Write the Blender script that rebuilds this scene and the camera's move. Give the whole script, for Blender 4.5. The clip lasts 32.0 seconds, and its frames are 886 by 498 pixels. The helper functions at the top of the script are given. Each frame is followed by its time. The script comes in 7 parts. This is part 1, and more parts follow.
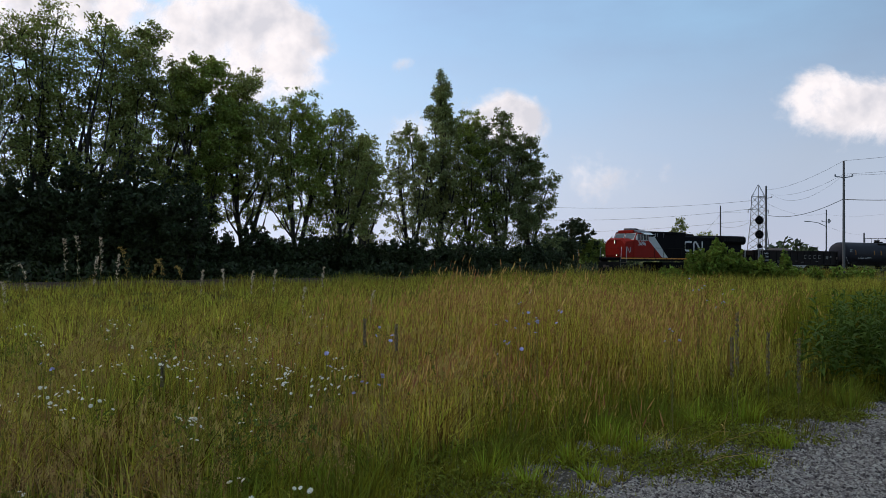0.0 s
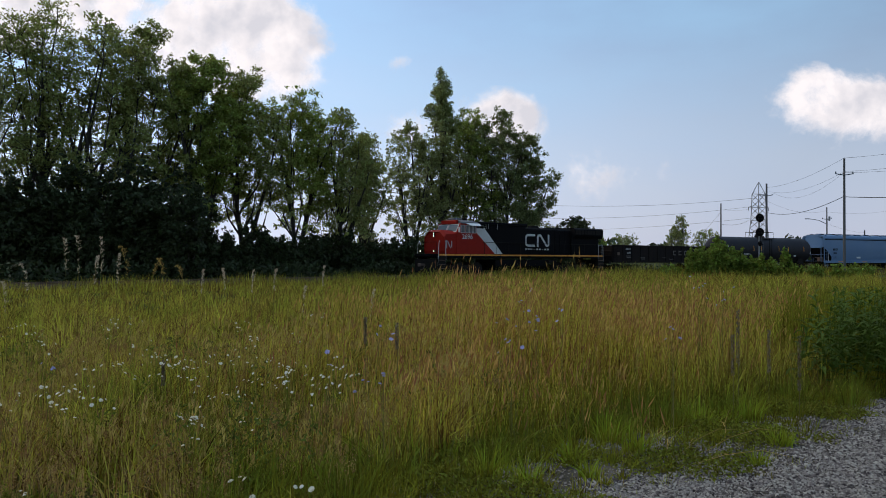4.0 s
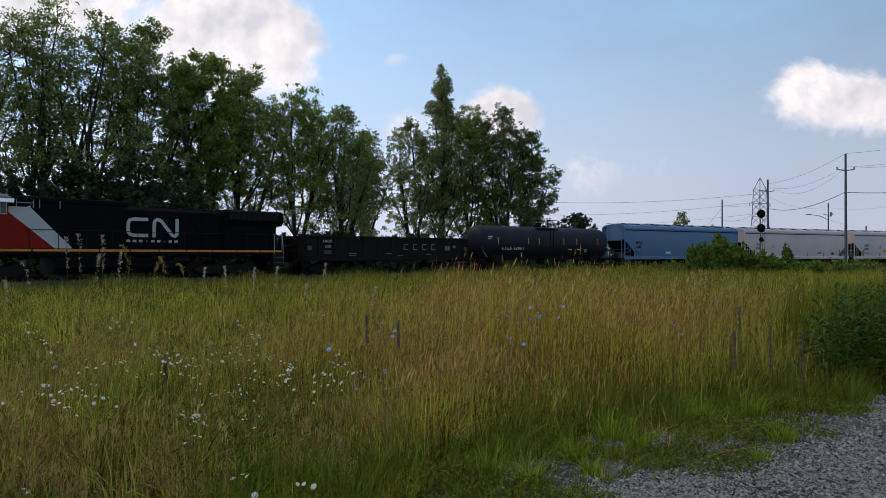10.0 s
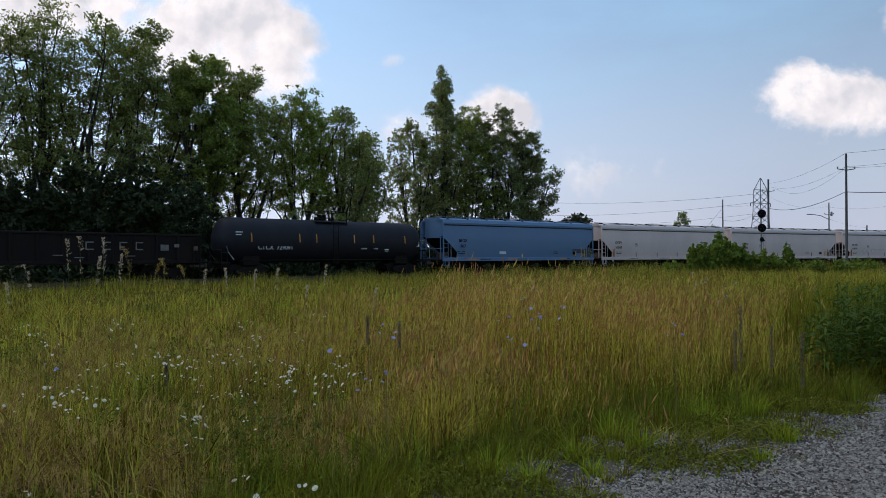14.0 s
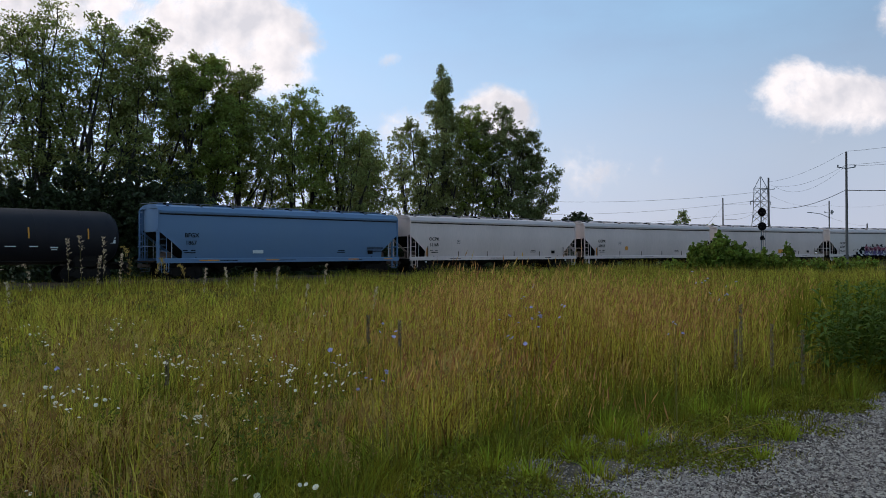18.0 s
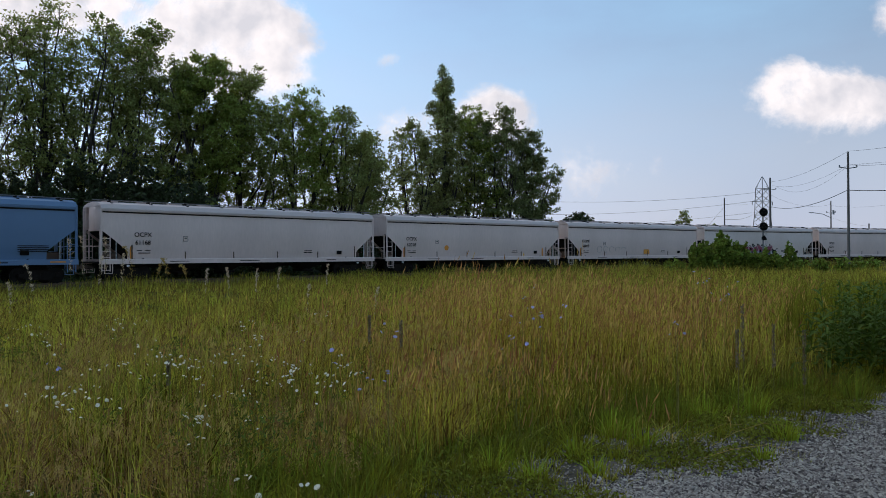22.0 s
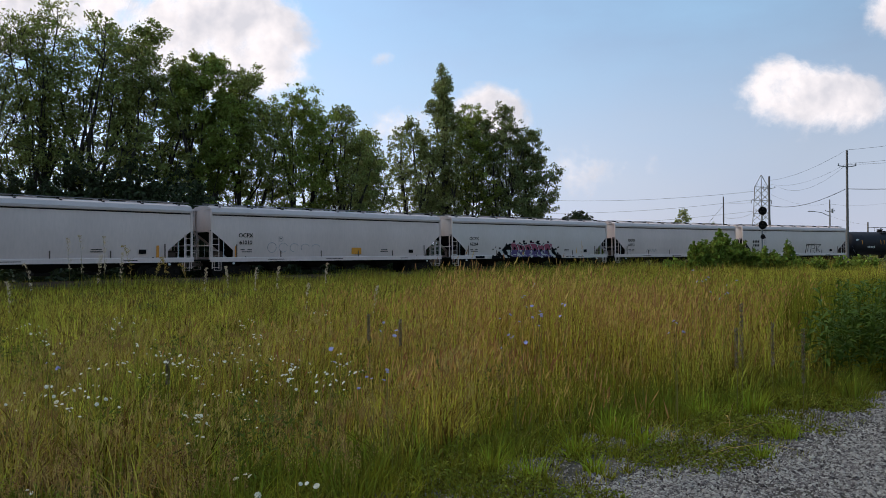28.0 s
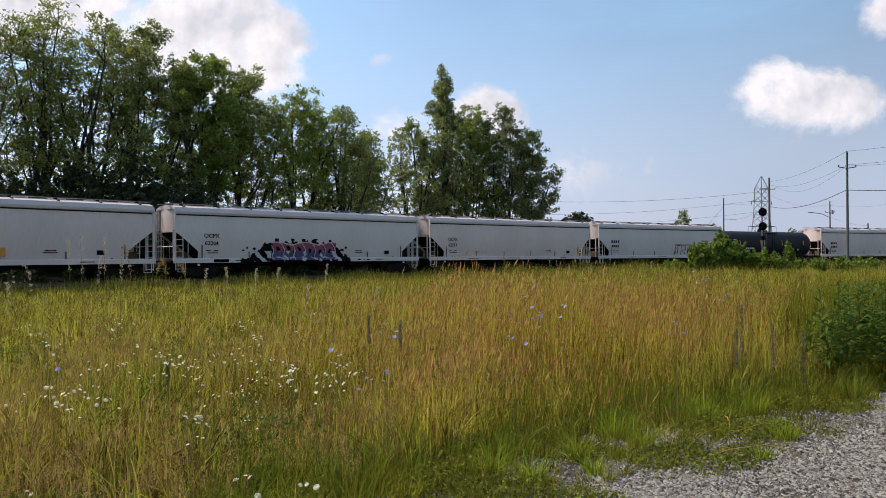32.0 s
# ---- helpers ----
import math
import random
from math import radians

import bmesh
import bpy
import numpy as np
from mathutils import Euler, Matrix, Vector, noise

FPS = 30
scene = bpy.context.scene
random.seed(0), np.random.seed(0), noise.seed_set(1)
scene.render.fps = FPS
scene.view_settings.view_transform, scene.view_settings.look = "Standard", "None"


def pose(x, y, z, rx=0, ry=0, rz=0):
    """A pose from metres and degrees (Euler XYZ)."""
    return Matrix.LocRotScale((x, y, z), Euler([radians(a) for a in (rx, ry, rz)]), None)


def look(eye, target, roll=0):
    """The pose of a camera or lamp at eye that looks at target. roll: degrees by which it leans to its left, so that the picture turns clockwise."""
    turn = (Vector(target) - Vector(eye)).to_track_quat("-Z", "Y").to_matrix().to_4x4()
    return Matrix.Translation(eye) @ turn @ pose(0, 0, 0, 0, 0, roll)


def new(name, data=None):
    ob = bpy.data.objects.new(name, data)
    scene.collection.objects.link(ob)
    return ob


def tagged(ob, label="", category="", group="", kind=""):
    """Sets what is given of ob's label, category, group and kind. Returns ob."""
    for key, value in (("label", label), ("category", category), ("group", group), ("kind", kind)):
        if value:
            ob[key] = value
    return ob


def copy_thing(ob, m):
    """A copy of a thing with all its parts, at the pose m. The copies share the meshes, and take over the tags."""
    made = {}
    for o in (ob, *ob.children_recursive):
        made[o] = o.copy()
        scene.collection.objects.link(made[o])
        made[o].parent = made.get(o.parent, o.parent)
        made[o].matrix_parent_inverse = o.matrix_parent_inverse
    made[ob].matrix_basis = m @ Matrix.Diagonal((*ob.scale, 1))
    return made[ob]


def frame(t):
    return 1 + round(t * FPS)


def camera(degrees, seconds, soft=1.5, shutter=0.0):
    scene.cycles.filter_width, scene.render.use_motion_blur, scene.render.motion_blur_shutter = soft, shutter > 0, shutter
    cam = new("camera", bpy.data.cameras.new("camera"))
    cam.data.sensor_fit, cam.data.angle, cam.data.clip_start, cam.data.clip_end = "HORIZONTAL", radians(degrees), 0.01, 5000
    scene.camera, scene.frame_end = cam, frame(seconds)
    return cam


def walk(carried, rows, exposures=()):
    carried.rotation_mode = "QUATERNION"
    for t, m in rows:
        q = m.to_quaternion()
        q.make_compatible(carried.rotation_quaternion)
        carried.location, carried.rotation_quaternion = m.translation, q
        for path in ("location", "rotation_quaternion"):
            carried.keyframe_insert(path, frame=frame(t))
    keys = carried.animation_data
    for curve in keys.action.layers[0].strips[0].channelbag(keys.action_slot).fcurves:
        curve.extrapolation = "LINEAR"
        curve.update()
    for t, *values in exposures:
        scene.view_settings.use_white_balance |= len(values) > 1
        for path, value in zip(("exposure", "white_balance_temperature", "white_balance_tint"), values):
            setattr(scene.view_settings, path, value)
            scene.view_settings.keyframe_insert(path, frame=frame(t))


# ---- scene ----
EYE = (0.0, 0.0, 1.5)
cam = camera(64.2, 32.0, soft=0.85)
walk(cam, [
    (0.0, pose(*EYE, 90.794, -0.434, -0.161)),
    (0.5, pose(*EYE, 90.794, -0.443, -0.133)),
    (1.0, pose(*EYE, 90.764, -0.445, -0.130)),
    (1.5, pose(*EYE, 90.727, -0.409, -0.141)),
    (2.0, pose(*EYE, 90.703, -0.349, -0.139)),
    (2.5, pose(*EYE, 90.679, -0.320, -0.129)),
    (3.0, pose(*EYE, 90.667, -0.316, -0.123)),
    (3.5, pose(*EYE, 90.672, -0.301, -0.124)),
    (5.5, pose(*EYE, 90.611, -0.264, -0.117)),
    (6.0, pose(*EYE, 90.571, -0.226, -0.117)),
    (6.5, pose(*EYE, 90.507, -0.183, -0.116)),
    (7.0, pose(*EYE, 90.456, -0.170, -0.111)),
    (7.5, pose(*EYE, 90.429, -0.169, -0.108)),
    (8.0, pose(*EYE, 90.434, -0.164, -0.098)),
    (8.5, pose(*EYE, 90.444, -0.147, -0.085)),
    (9.0, pose(*EYE, 90.435, -0.129, -0.078)),
    (9.5, pose(*EYE, 90.429, -0.113, -0.056)),
    (10.0, pose(*EYE, 90.438, -0.078, -0.031)),
    (10.5, pose(*EYE, 90.452, -0.039, -0.023)),
    (11.0, pose(*EYE, 90.471, -0.005, -0.011)),
    (11.5, pose(*EYE, 90.485, 0.015, -0.002)),
    (12.0, pose(*EYE, 90.483, 0.015, 0.007)),
    (12.5, pose(*EYE, 90.490, 0.022, 0.022)),
    (13.0, pose(*EYE, 90.510, 0.045, 0.025)),
    (13.5, pose(*EYE, 90.524, 0.075, 0.023)),
    (14.0, pose(*EYE, 90.517, 0.121, 0.022)),
    (14.5, pose(*EYE, 90.498, 0.157, 0.020)),
    (16.5, pose(*EYE, 90.419, 0.173, -0.009)),
    (17.0, pose(*EYE, 90.431, 0.190, 0.005)),
    (17.5, pose(*EYE, 90.437, 0.209, 0.020)),
    (18.0, pose(*EYE, 90.433, 0.219, 0.039)),
    (18.5, pose(*EYE, 90.440, 0.226, 0.064)),
    (19.0, pose(*EYE, 90.454, 0.243, 0.073)),
    (19.5, pose(*EYE, 90.460, 0.263, 0.060)),
    (20.0, pose(*EYE, 90.461, 0.272, 0.066)),
    (20.5, pose(*EYE, 90.463, 0.266, 0.100)),
    (21.0, pose(*EYE, 90.468, 0.256, 0.143)),
    (21.5, pose(*EYE, 90.462, 0.243, 0.166)),
    (22.0, pose(*EYE, 90.448, 0.230, 0.149)),
    (22.5, pose(*EYE, 90.449, 0.231, 0.106)),
    (23.0, pose(*EYE, 90.454, 0.242, 0.086)),
    (23.5, pose(*EYE, 90.440, 0.257, 0.097)),
    (24.0, pose(*EYE, 90.392, 0.265, 0.092)),
    (24.5, pose(*EYE, 90.350, 0.273, 0.078)),
    (25.0, pose(*EYE, 90.355, 0.265, 0.065)),
    (25.5, pose(*EYE, 90.368, 0.235, 0.051)),
    (27.5, pose(*EYE, 90.358, 0.286, 0.069)),
    (28.0, pose(*EYE, 90.353, 0.275, 0.082)),
    (28.5, pose(*EYE, 90.368, 0.271, 0.109)),
    (29.0, pose(*EYE, 90.381, 0.270, 0.124)),
    (29.5, pose(*EYE, 90.378, 0.270, 0.119)),
    (30.0, pose(*EYE, 90.368, 0.286, 0.108)),
    (30.5, pose(*EYE, 90.348, 0.306, 0.103)),
    (31.0, pose(*EYE, 90.342, 0.297, 0.102)),
    (31.5, pose(*EYE, 90.388, 0.261, 0.096)),
    (32.0, pose(*EYE, 90.438, 0.244, 0.088))
], exposures=[(0.0, 0.0, 7150, 15), (26.0, 0.04, 7150, 15), (28.5, 0.04, 7150, 15), (29.5, 0.0, 7000, 15), (30.5, -0.03, 7000, 15), (32.0, 0.02, 7000, 15)])

# ---- daylight: hazy sun ahead and to the side, behind thin cloud ----
SUN_AZ, SUN_EL = radians(-66), radians(46)   # azimuth from +y towards +x
world = bpy.data.worlds.new("sky")
scene.world = world
world.use_nodes = True
wn, wl = world.node_tree.nodes, world.node_tree.links
wn.clear()
w_out = wn.new("ShaderNodeOutputWorld")
w_bg = wn.new("ShaderNodeBackground")
w_sky = wn.new("ShaderNodeTexSky")
w_sky.sky_type, w_sky.sun_disc = "NISHITA", False
w_sky.sun_elevation, w_sky.sun_rotation = SUN_EL, SUN_AZ
w_sky.air_density, w_sky.dust_density, w_sky.ozone_density = 1.0, 0.4, 1.6
w_co = wn.new("ShaderNodeTexCoord")
w_map = wn.new("ShaderNodeMapping")
w_map.inputs["Scale"].default_value = (1.6, 1.6, 4.5)
w_noise = wn.new("ShaderNodeTexNoise")
w_noise.inputs["Scale"].default_value = 1.7
w_noise.inputs["Detail"].default_value = 5.0
w_noise.inputs["Roughness"].default_value = 0.55
w_ramp = wn.new("ShaderNodeMapRange")
w_ramp.inputs["From Min"].default_value, w_ramp.inputs["From Max"].default_value = 0.15, 0.75
w_ramp.inputs["To Max"].default_value = 0.9
w_mix = wn.new("ShaderNodeMix")
w_mix.data_type = "RGBA"
w_mix.inputs["B"].default_value = (2.25, 4.25, 6.5, 1)
wl.new(w_co.outputs["Generated"], w_map.inputs["Vector"])
wl.new(w_map.outputs["Vector"], w_noise.inputs["Vector"])
wl.new(w_noise.outputs["Fac"], w_ramp.inputs["Value"])
wl.new(w_ramp.outputs["Result"], w_mix.inputs["Factor"])
wl.new(w_sky.outputs["Color"], w_mix.inputs["A"])
# summer haze, whiter towards the horizon
w_sep = wn.new("ShaderNodeSeparateXYZ")
w_haze = wn.new("ShaderNodeMapRange")
w_haze.interpolation_type = "SMOOTHSTEP"
w_haze.inputs["From Min"].default_value, w_haze.inputs["From Max"].default_value = -0.05, 0.35
w_haze.inputs["To Min"].default_value, w_haze.inputs["To Max"].default_value = 0.95, 0.0
w_mix2 = wn.new("ShaderNodeMix")
w_mix2.data_type = "RGBA"
w_mix2.inputs["B"].default_value = (4.05, 4.7, 6.25, 1)
wl.new(w_co.outputs["Generated"], w_sep.inputs["Vector"])
wl.new(w_sep.outputs["Z"], w_haze.inputs["Value"])
wl.new(w_haze.outputs["Result"], w_mix2.inputs["Factor"])
wl.new(w_mix.outputs["Result"], w_mix2.inputs["A"])
# the hazy sky is brighter towards the sun
w_dot = wn.new("ShaderNodeVectorMath")
w_dot.operation = "DOT_PRODUCT"
w_dot.inputs[1].default_value = (math.sin(SUN_AZ) * math.cos(SUN_EL), math.cos(SUN_AZ) * math.cos(SUN_EL), math.sin(SUN_EL))
w_glow = wn.new("ShaderNodeMapRange")
w_glow.inputs["From Min"].default_value, w_glow.inputs["From Max"].default_value = 0.05, 0.75
w_glow.inputs["To Min"].default_value, w_glow.inputs["To Max"].default_value = 0.88, 1.40
w_bright = wn.new("ShaderNodeVectorMath")
w_bright.operation = "SCALE"
wl.new(w_co.outputs["Generated"], w_dot.inputs[0])
wl.new(w_dot.outputs["Value"], w_glow.inputs["Value"])
wl.new(w_mix2.outputs["Result"], w_bright.inputs[0])
wl.new(w_glow.outputs["Result"], w_bright.inputs["Scale"])
wl.new(w_bright.outputs["Vector"], w_bg.inputs["Color"])
w_bg.inputs["Strength"].default_value = 0.135
wl.new(w_bg.outputs["Background"], w_out.inputs["Surface"])

sun = new("sun", bpy.data.lights.new("sun", "SUN"))
sun.data.energy, sun.data.angle, sun.data.color = 5.0, radians(3), (1.0, 0.945, 0.83)
sun.matrix_world = look((0, 0, 0), (-math.sin(SUN_AZ) * math.cos(SUN_EL), -math.cos(SUN_AZ) * math.cos(SUN_EL), -math.sin(SUN_EL)))


# ---- materials ----
def material(name, color, rough=0.6, metal=0.0, dark=None, scale=4.0, amount=0.5, grain=60.0, bump=0.15, coat=0.0,
             per_object=0.0, per_island=0.0, translucent=0.0, stretch=(1, 1, 1), alt=None, alt_scale=0.3, spec=0.5):
    """A paint, soil or leaf: two scales of variation, wear, fine relief. alt: a second colour in broad drifts."""
    m = bpy.data.materials.new(name)
    m.use_nodes = True
    n, l = m.node_tree.nodes, m.node_tree.links
    b = n["Principled BSDF"]
    b.inputs["Roughness"].default_value, b.inputs["Metallic"].default_value = rough, metal
    b.inputs["Coat Weight"].default_value = coat
    b.inputs["Specular IOR Level"].default_value = spec
    co = n.new("ShaderNodeTexCoord")
    mp = n.new("ShaderNodeMapping")
    mp.inputs["Scale"].default_value = stretch
    l.new(co.outputs["Object"], mp.inputs["Vector"])

    def nz(s, detail=4.0):
        t = n.new("ShaderNodeTexNoise")
        t.inputs["Scale"].default_value, t.inputs["Detail"].default_value = s, detail
        l.new(mp.outputs["Vector"], t.inputs["Vector"])
        return t.outputs["Fac"]

    def mixed(fac, a, c):
        x = n.new("ShaderNodeMix")
        x.data_type = "RGBA"
        l.new(fac, x.inputs["Factor"])
        for sock, v in (("A", a), ("B", c)):
            if isinstance(v, tuple):
                x.inputs[sock].default_value = (*v, 1)
            else:
                l.new(v, x.inputs[sock])
        return x.outputs["Result"]

    def ranged(fac, lo, hi, top=1.0):
        r = n.new("ShaderNodeMapRange")
        r.inputs["From Min"].default_value, r.inputs["From Max"].default_value, r.inputs["To Max"].default_value = lo, hi, top
        l.new(fac, r.inputs["Value"])
        return r.outputs["Result"]

    out = color
    if alt:
        out = mixed(ranged(nz(alt_scale, 3.0), 0.4, 0.62), out, alt)
    dk = dark or tuple(c * 0.6 for c in color)
    out = mixed(ranged(nz(scale), 0.35, 0.75, amount), out, dk)
    out = mixed(ranged(nz(grain, 2.0), 0.3, 0.8, amount * 0.5), out, tuple(c * 0.8 for c in dk))
    for node, sock, much in (("ShaderNodeObjectInfo", "Random", per_object), ("ShaderNodeNewGeometry", "Random Per Island", per_island)):
        if much:
            o = n.new(node)
            h = n.new("ShaderNodeHueSaturation")
            for inp, lo, hi in (("Value", 1 - much, 1 + much), ("Hue", 0.5 - 0.06 * much, 0.5 + 0.06 * much)):
                r = n.new("ShaderNodeMapRange")
                r.inputs["To Min"].default_value, r.inputs["To Max"].default_value = lo, hi
                l.new(o.outputs[sock], r.inputs["Value"])
                l.new(r.outputs["Result"], h.inputs[inp])
            l.new(out, h.inputs["Color"])
            out = h.outputs["Color"]
    l.new(out, b.inputs["Base Color"])
    if bump:
        bp = n.new("ShaderNodeBump")
        bp.inputs["Strength"].default_value, bp.inputs["Distance"].default_value = bump, 0.02
        l.new(nz(grain * 0.7, 3.0), bp.inputs["Height"])
        l.new(bp.outputs["Normal"], b.inputs["Normal"])
    if translucent:
        tr = n.new("ShaderNodeBsdfTranslucent")
        l.new(out, tr.inputs["Color"])
        ms = n.new("ShaderNodeMixShader")
        ms.inputs[0].default_value = translucent
        l.new(b.outputs[0], ms.inputs[1])
        l.new(tr.outputs[0], ms.inputs[2])
        l.new(ms.outputs[0], n["Material Output"].inputs["Surface"])
    return m


def glowing(name, color, strength):
    m = bpy.data.materials.new(name)
    m.use_nodes = True
    b = m.node_tree.nodes["Principled BSDF"]
    b.inputs["Base Color"].default_value = (*color, 1)
    b.inputs["Emission Color"].default_value, b.inputs["Emission Strength"].default_value = (*color, 1), strength
    return m


M_SOIL = material("soil", (0.055, 0.055, 0.016), 0.95, spec=0.03, dark=(0.035, 0.038, 0.012), scale=0.6, grain=18, bump=0.6, alt=(0.065, 0.075, 0.016), alt_scale=0.12)
M_GRAVEL = material("gravel_bed", (0.125, 0.108, 0.09), 0.95, spec=0.05, dark=(0.045, 0.042, 0.03), scale=3, amount=0.8, grain=45, bump=1.0)
M_STONE = material("gravel_stone", (0.215, 0.19, 0.172), 0.95, spec=0.05, dark=(0.11, 0.10, 0.09), scale=30, grain=120, per_island=0.85)
M_BALLAST = material("ballast", (0.13, 0.115, 0.10), 0.95, spec=0.05, dark=(0.07, 0.06, 0.055), scale=2, amount=0.8, grain=22, bump=1.0)
M_TIE = material("creosoted_wood", (0.07, 0.055, 0.045), 0.9, scale=3, stretch=(1, 8, 8))
M_RAIL = material("rail_steel", (0.16, 0.11, 0.08), 0.55, 0.6, scale=2)
M_BLACK = material("black_paint", (0.0045, 0.0045, 0.0055), 0.7, scale=1.2, amount=0.4, dark=(0.009, 0.008, 0.007), grain=30, bump=0.05, spec=0.06)
M_RED = material("red_paint", (0.30, 0.014, 0.007), 0.55, dark=(0.19, 0.010, 0.006), scale=1.0, amount=0.45, grain=25, bump=0.04, spec=0.12)
M_WHITEP = material("white_marking", (0.53, 0.53, 0.52), 0.55, dark=(0.40, 0.39, 0.37), scale=2, amount=0.4, bump=0.02)
M_YELLOW = material("yellow_marking", (0.80, 0.27, 0.02), 0.5, dark=(0.4, 0.2, 0.03), scale=3, amount=0.5, bump=0.02)
M_ORANGE = material("orange_stencil", (0.75, 0.30, 0.02), 0.55, scale=4, amount=0.3, bump=0.02)
M_GLASS = material("cab_glass", (0.03, 0.035, 0.04), 0.06, scale=2, amount=0.2, bump=0.0)
M_WINDSHIELD = material("windshield", (0.16, 0.185, 0.20), 0.08, scale=2, amount=0.3, bump=0.0)
M_GREY = material("grey_roof_paint", (0.10, 0.10, 0.105), 0.6, scale=2)
M_VISOR = material("pale_visor", (0.62, 0.66, 0.66), 0.5, scale=3, amount=0.25)
M_HAND = material("handrail_paint", (0.42, 0.42, 0.42), 0.5, scale=5)
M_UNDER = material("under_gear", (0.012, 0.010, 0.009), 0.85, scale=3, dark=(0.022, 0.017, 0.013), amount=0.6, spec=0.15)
M_WHEEL = material("wheel_steel", (0.014, 0.012, 0.011), 0.7, 0.2, scale=4, spec=0.2)
M_GOND = material("gondola_paint", (0.011, 0.0085, 0.0085), 0.8, spec=0.15, dark=(0.026, 0.015, 0.011), scale=1.5, amount=0.5, grain=18, stretch=(1, 1, 0.4))
M_TANK = material("tank_paint", (0.014, 0.013, 0.019), 0.6, spec=0.18, dark=(0.030, 0.027, 0.027), scale=0.7, amount=0.55, grain=14, stretch=(1, 1, 0.5), bump=0.04)
M_BLUE = material("blue_hopper_paint", (0.088, 0.182, 0.315), 0.55, dark=(0.115, 0.205, 0.315), scale=0.5, amount=0.5, grain=9, stretch=(1, 1, 0.25), bump=0.03)
M_WHITE = material("pale_hopper_paint", (0.73, 0.58, 0.53), 0.55, dark=(0.55, 0.435, 0.395), scale=0.5, amount=0.5, grain=9, stretch=(1, 1, 0.22), bump=0.03, per_object=0.0)
M_CREAM = material("cream_hopper_paint", (0.68, 0.585, 0.545), 0.55, dark=(0.55, 0.46, 0.41), scale=0.5, amount=0.5, grain=9, stretch=(1, 1, 0.22), bump=0.03)
M_BAND = material("galvanised_roof", (0.60, 0.49, 0.46), 0.55, dark=(0.48, 0.40, 0.37), scale=1.2, amount=0.5, grain=12)
M_RUST = material("rusty_gear", (0.16, 0.10, 0.07), 0.85, dark=(0.06, 0.05, 0.045), scale=2, amount=0.8)
M_BARK = material("bark", (0.05, 0.042, 0.034), 0.95, dark=(0.024, 0.02, 0.017), scale=2, grain=14, bump=0.8, stretch=(1, 1, 0.3))
M_LEAF = material("tree_leaf", (0.29, 0.315, 0.10), 0.6, dark=(0.11, 0.135, 0.042), scale=0.35, amount=0.6, grain=3, bump=0, per_island=0.5, translucent=0.5, alt=(0.27, 0.30, 0.08), alt_scale=0.25, spec=0.15)
M_LEAF2 = material("bush_leaf", (0.22, 0.285, 0.045), 0.6, dark=(0.075, 0.11, 0.022), scale=1.4, amount=0.8, grain=4, bump=0, per_island=0.5, translucent=0.35, spec=0.1)
# darkened to hold the shade under the tree row; serves distant trees too
M_LEAF3 = material("dark_shaded_leaf", (0.042, 0.056, 0.018), 0.6, dark=(0.022, 0.032, 0.010), scale=0.5, amount=0.6, grain=4, bump=0, per_island=0.45, translucent=0.2, spec=0.3)
M_LEAFR = material("cottonwood_leaf", (0.36, 0.38, 0.15), 0.55, dark=(0.15, 0.175, 0.06), scale=0.35, amount=0.6, grain=3, bump=0, per_island=0.5, translucent=0.5, alt=(0.25, 0.27, 0.08), alt_scale=0.25, spec=0.2)
M_LEAFB = material("bright_leaf", (0.31, 0.37, 0.085), 0.6, dark=(0.13, 0.17, 0.035), scale=0.35, amount=0.6, grain=3, bump=0, per_island=0.5, translucent=0.5, alt=(0.24, 0.28, 0.05), alt_scale=0.25, spec=0.15)
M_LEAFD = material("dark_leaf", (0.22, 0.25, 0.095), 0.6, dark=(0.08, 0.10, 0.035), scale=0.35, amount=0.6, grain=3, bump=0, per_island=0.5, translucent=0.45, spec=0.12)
M_SEEDRED = material("reddish_seed_head", (0.60, 0.29, 0.10), 0.8, dark=(0.46, 0.26, 0.08), scale=0.6, amount=0.5, grain=8, bump=0, per_island=0.45, translucent=0.3, spec=0.1)
M_STRAW = material("straw", (0.46, 0.31, 0.095), 0.8, dark=(0.30, 0.19, 0.06), scale=3, bump=0, per_island=0.4, translucent=0.4, spec=0.06)
M_BROWNHEAD = material("brown_panicle", (0.40, 0.24, 0.095), 0.85, dark=(0.24, 0.13, 0.055), scale=5, bump=0, per_island=0.5, translucent=0.4, spec=0.05)
M_WOOD = material("pole_wood", (0.11, 0.105, 0.10), 0.9, dark=(0.065, 0.06, 0.06), scale=2, grain=20, stretch=(1, 1, 0.15))
M_GALV = material("galvanised_steel", (0.20, 0.21, 0.22), 0.55, 0.4, scale=3, amount=0.3)
M_CABLE = material("black_cable", (0.03, 0.03, 0.032), 0.6, scale=2, bump=0)
M_GRASS = material("green_grass", (0.34, 0.31, 0.035), 0.6, dark=(0.10, 0.105, 0.014), scale=1.3, amount=0.7, grain=4, bump=0, per_island=0.8, translucent=0.4, alt=(0.54, 0.35, 0.07), alt_scale=1.7, spec=0.1)
M_GOLD = material("golden_grass", (0.44, 0.28, 0.044), 0.65, dark=(0.31, 0.235, 0.04), scale=0.5, amount=0.5, grain=4, bump=0, per_island=0.75, translucent=0.4, alt=(0.44, 0.31, 0.045), alt_scale=0.5, spec=0.1)
M_SEED = material("seed_head", (0.56, 0.32, 0.09), 0.8, dark=(0.42, 0.25, 0.07), scale=0.6, amount=0.5, grain=8, bump=0, per_island=0.4, translucent=0.3, alt=(0.56, 0.26, 0.09), alt_scale=0.4, spec=0.05)
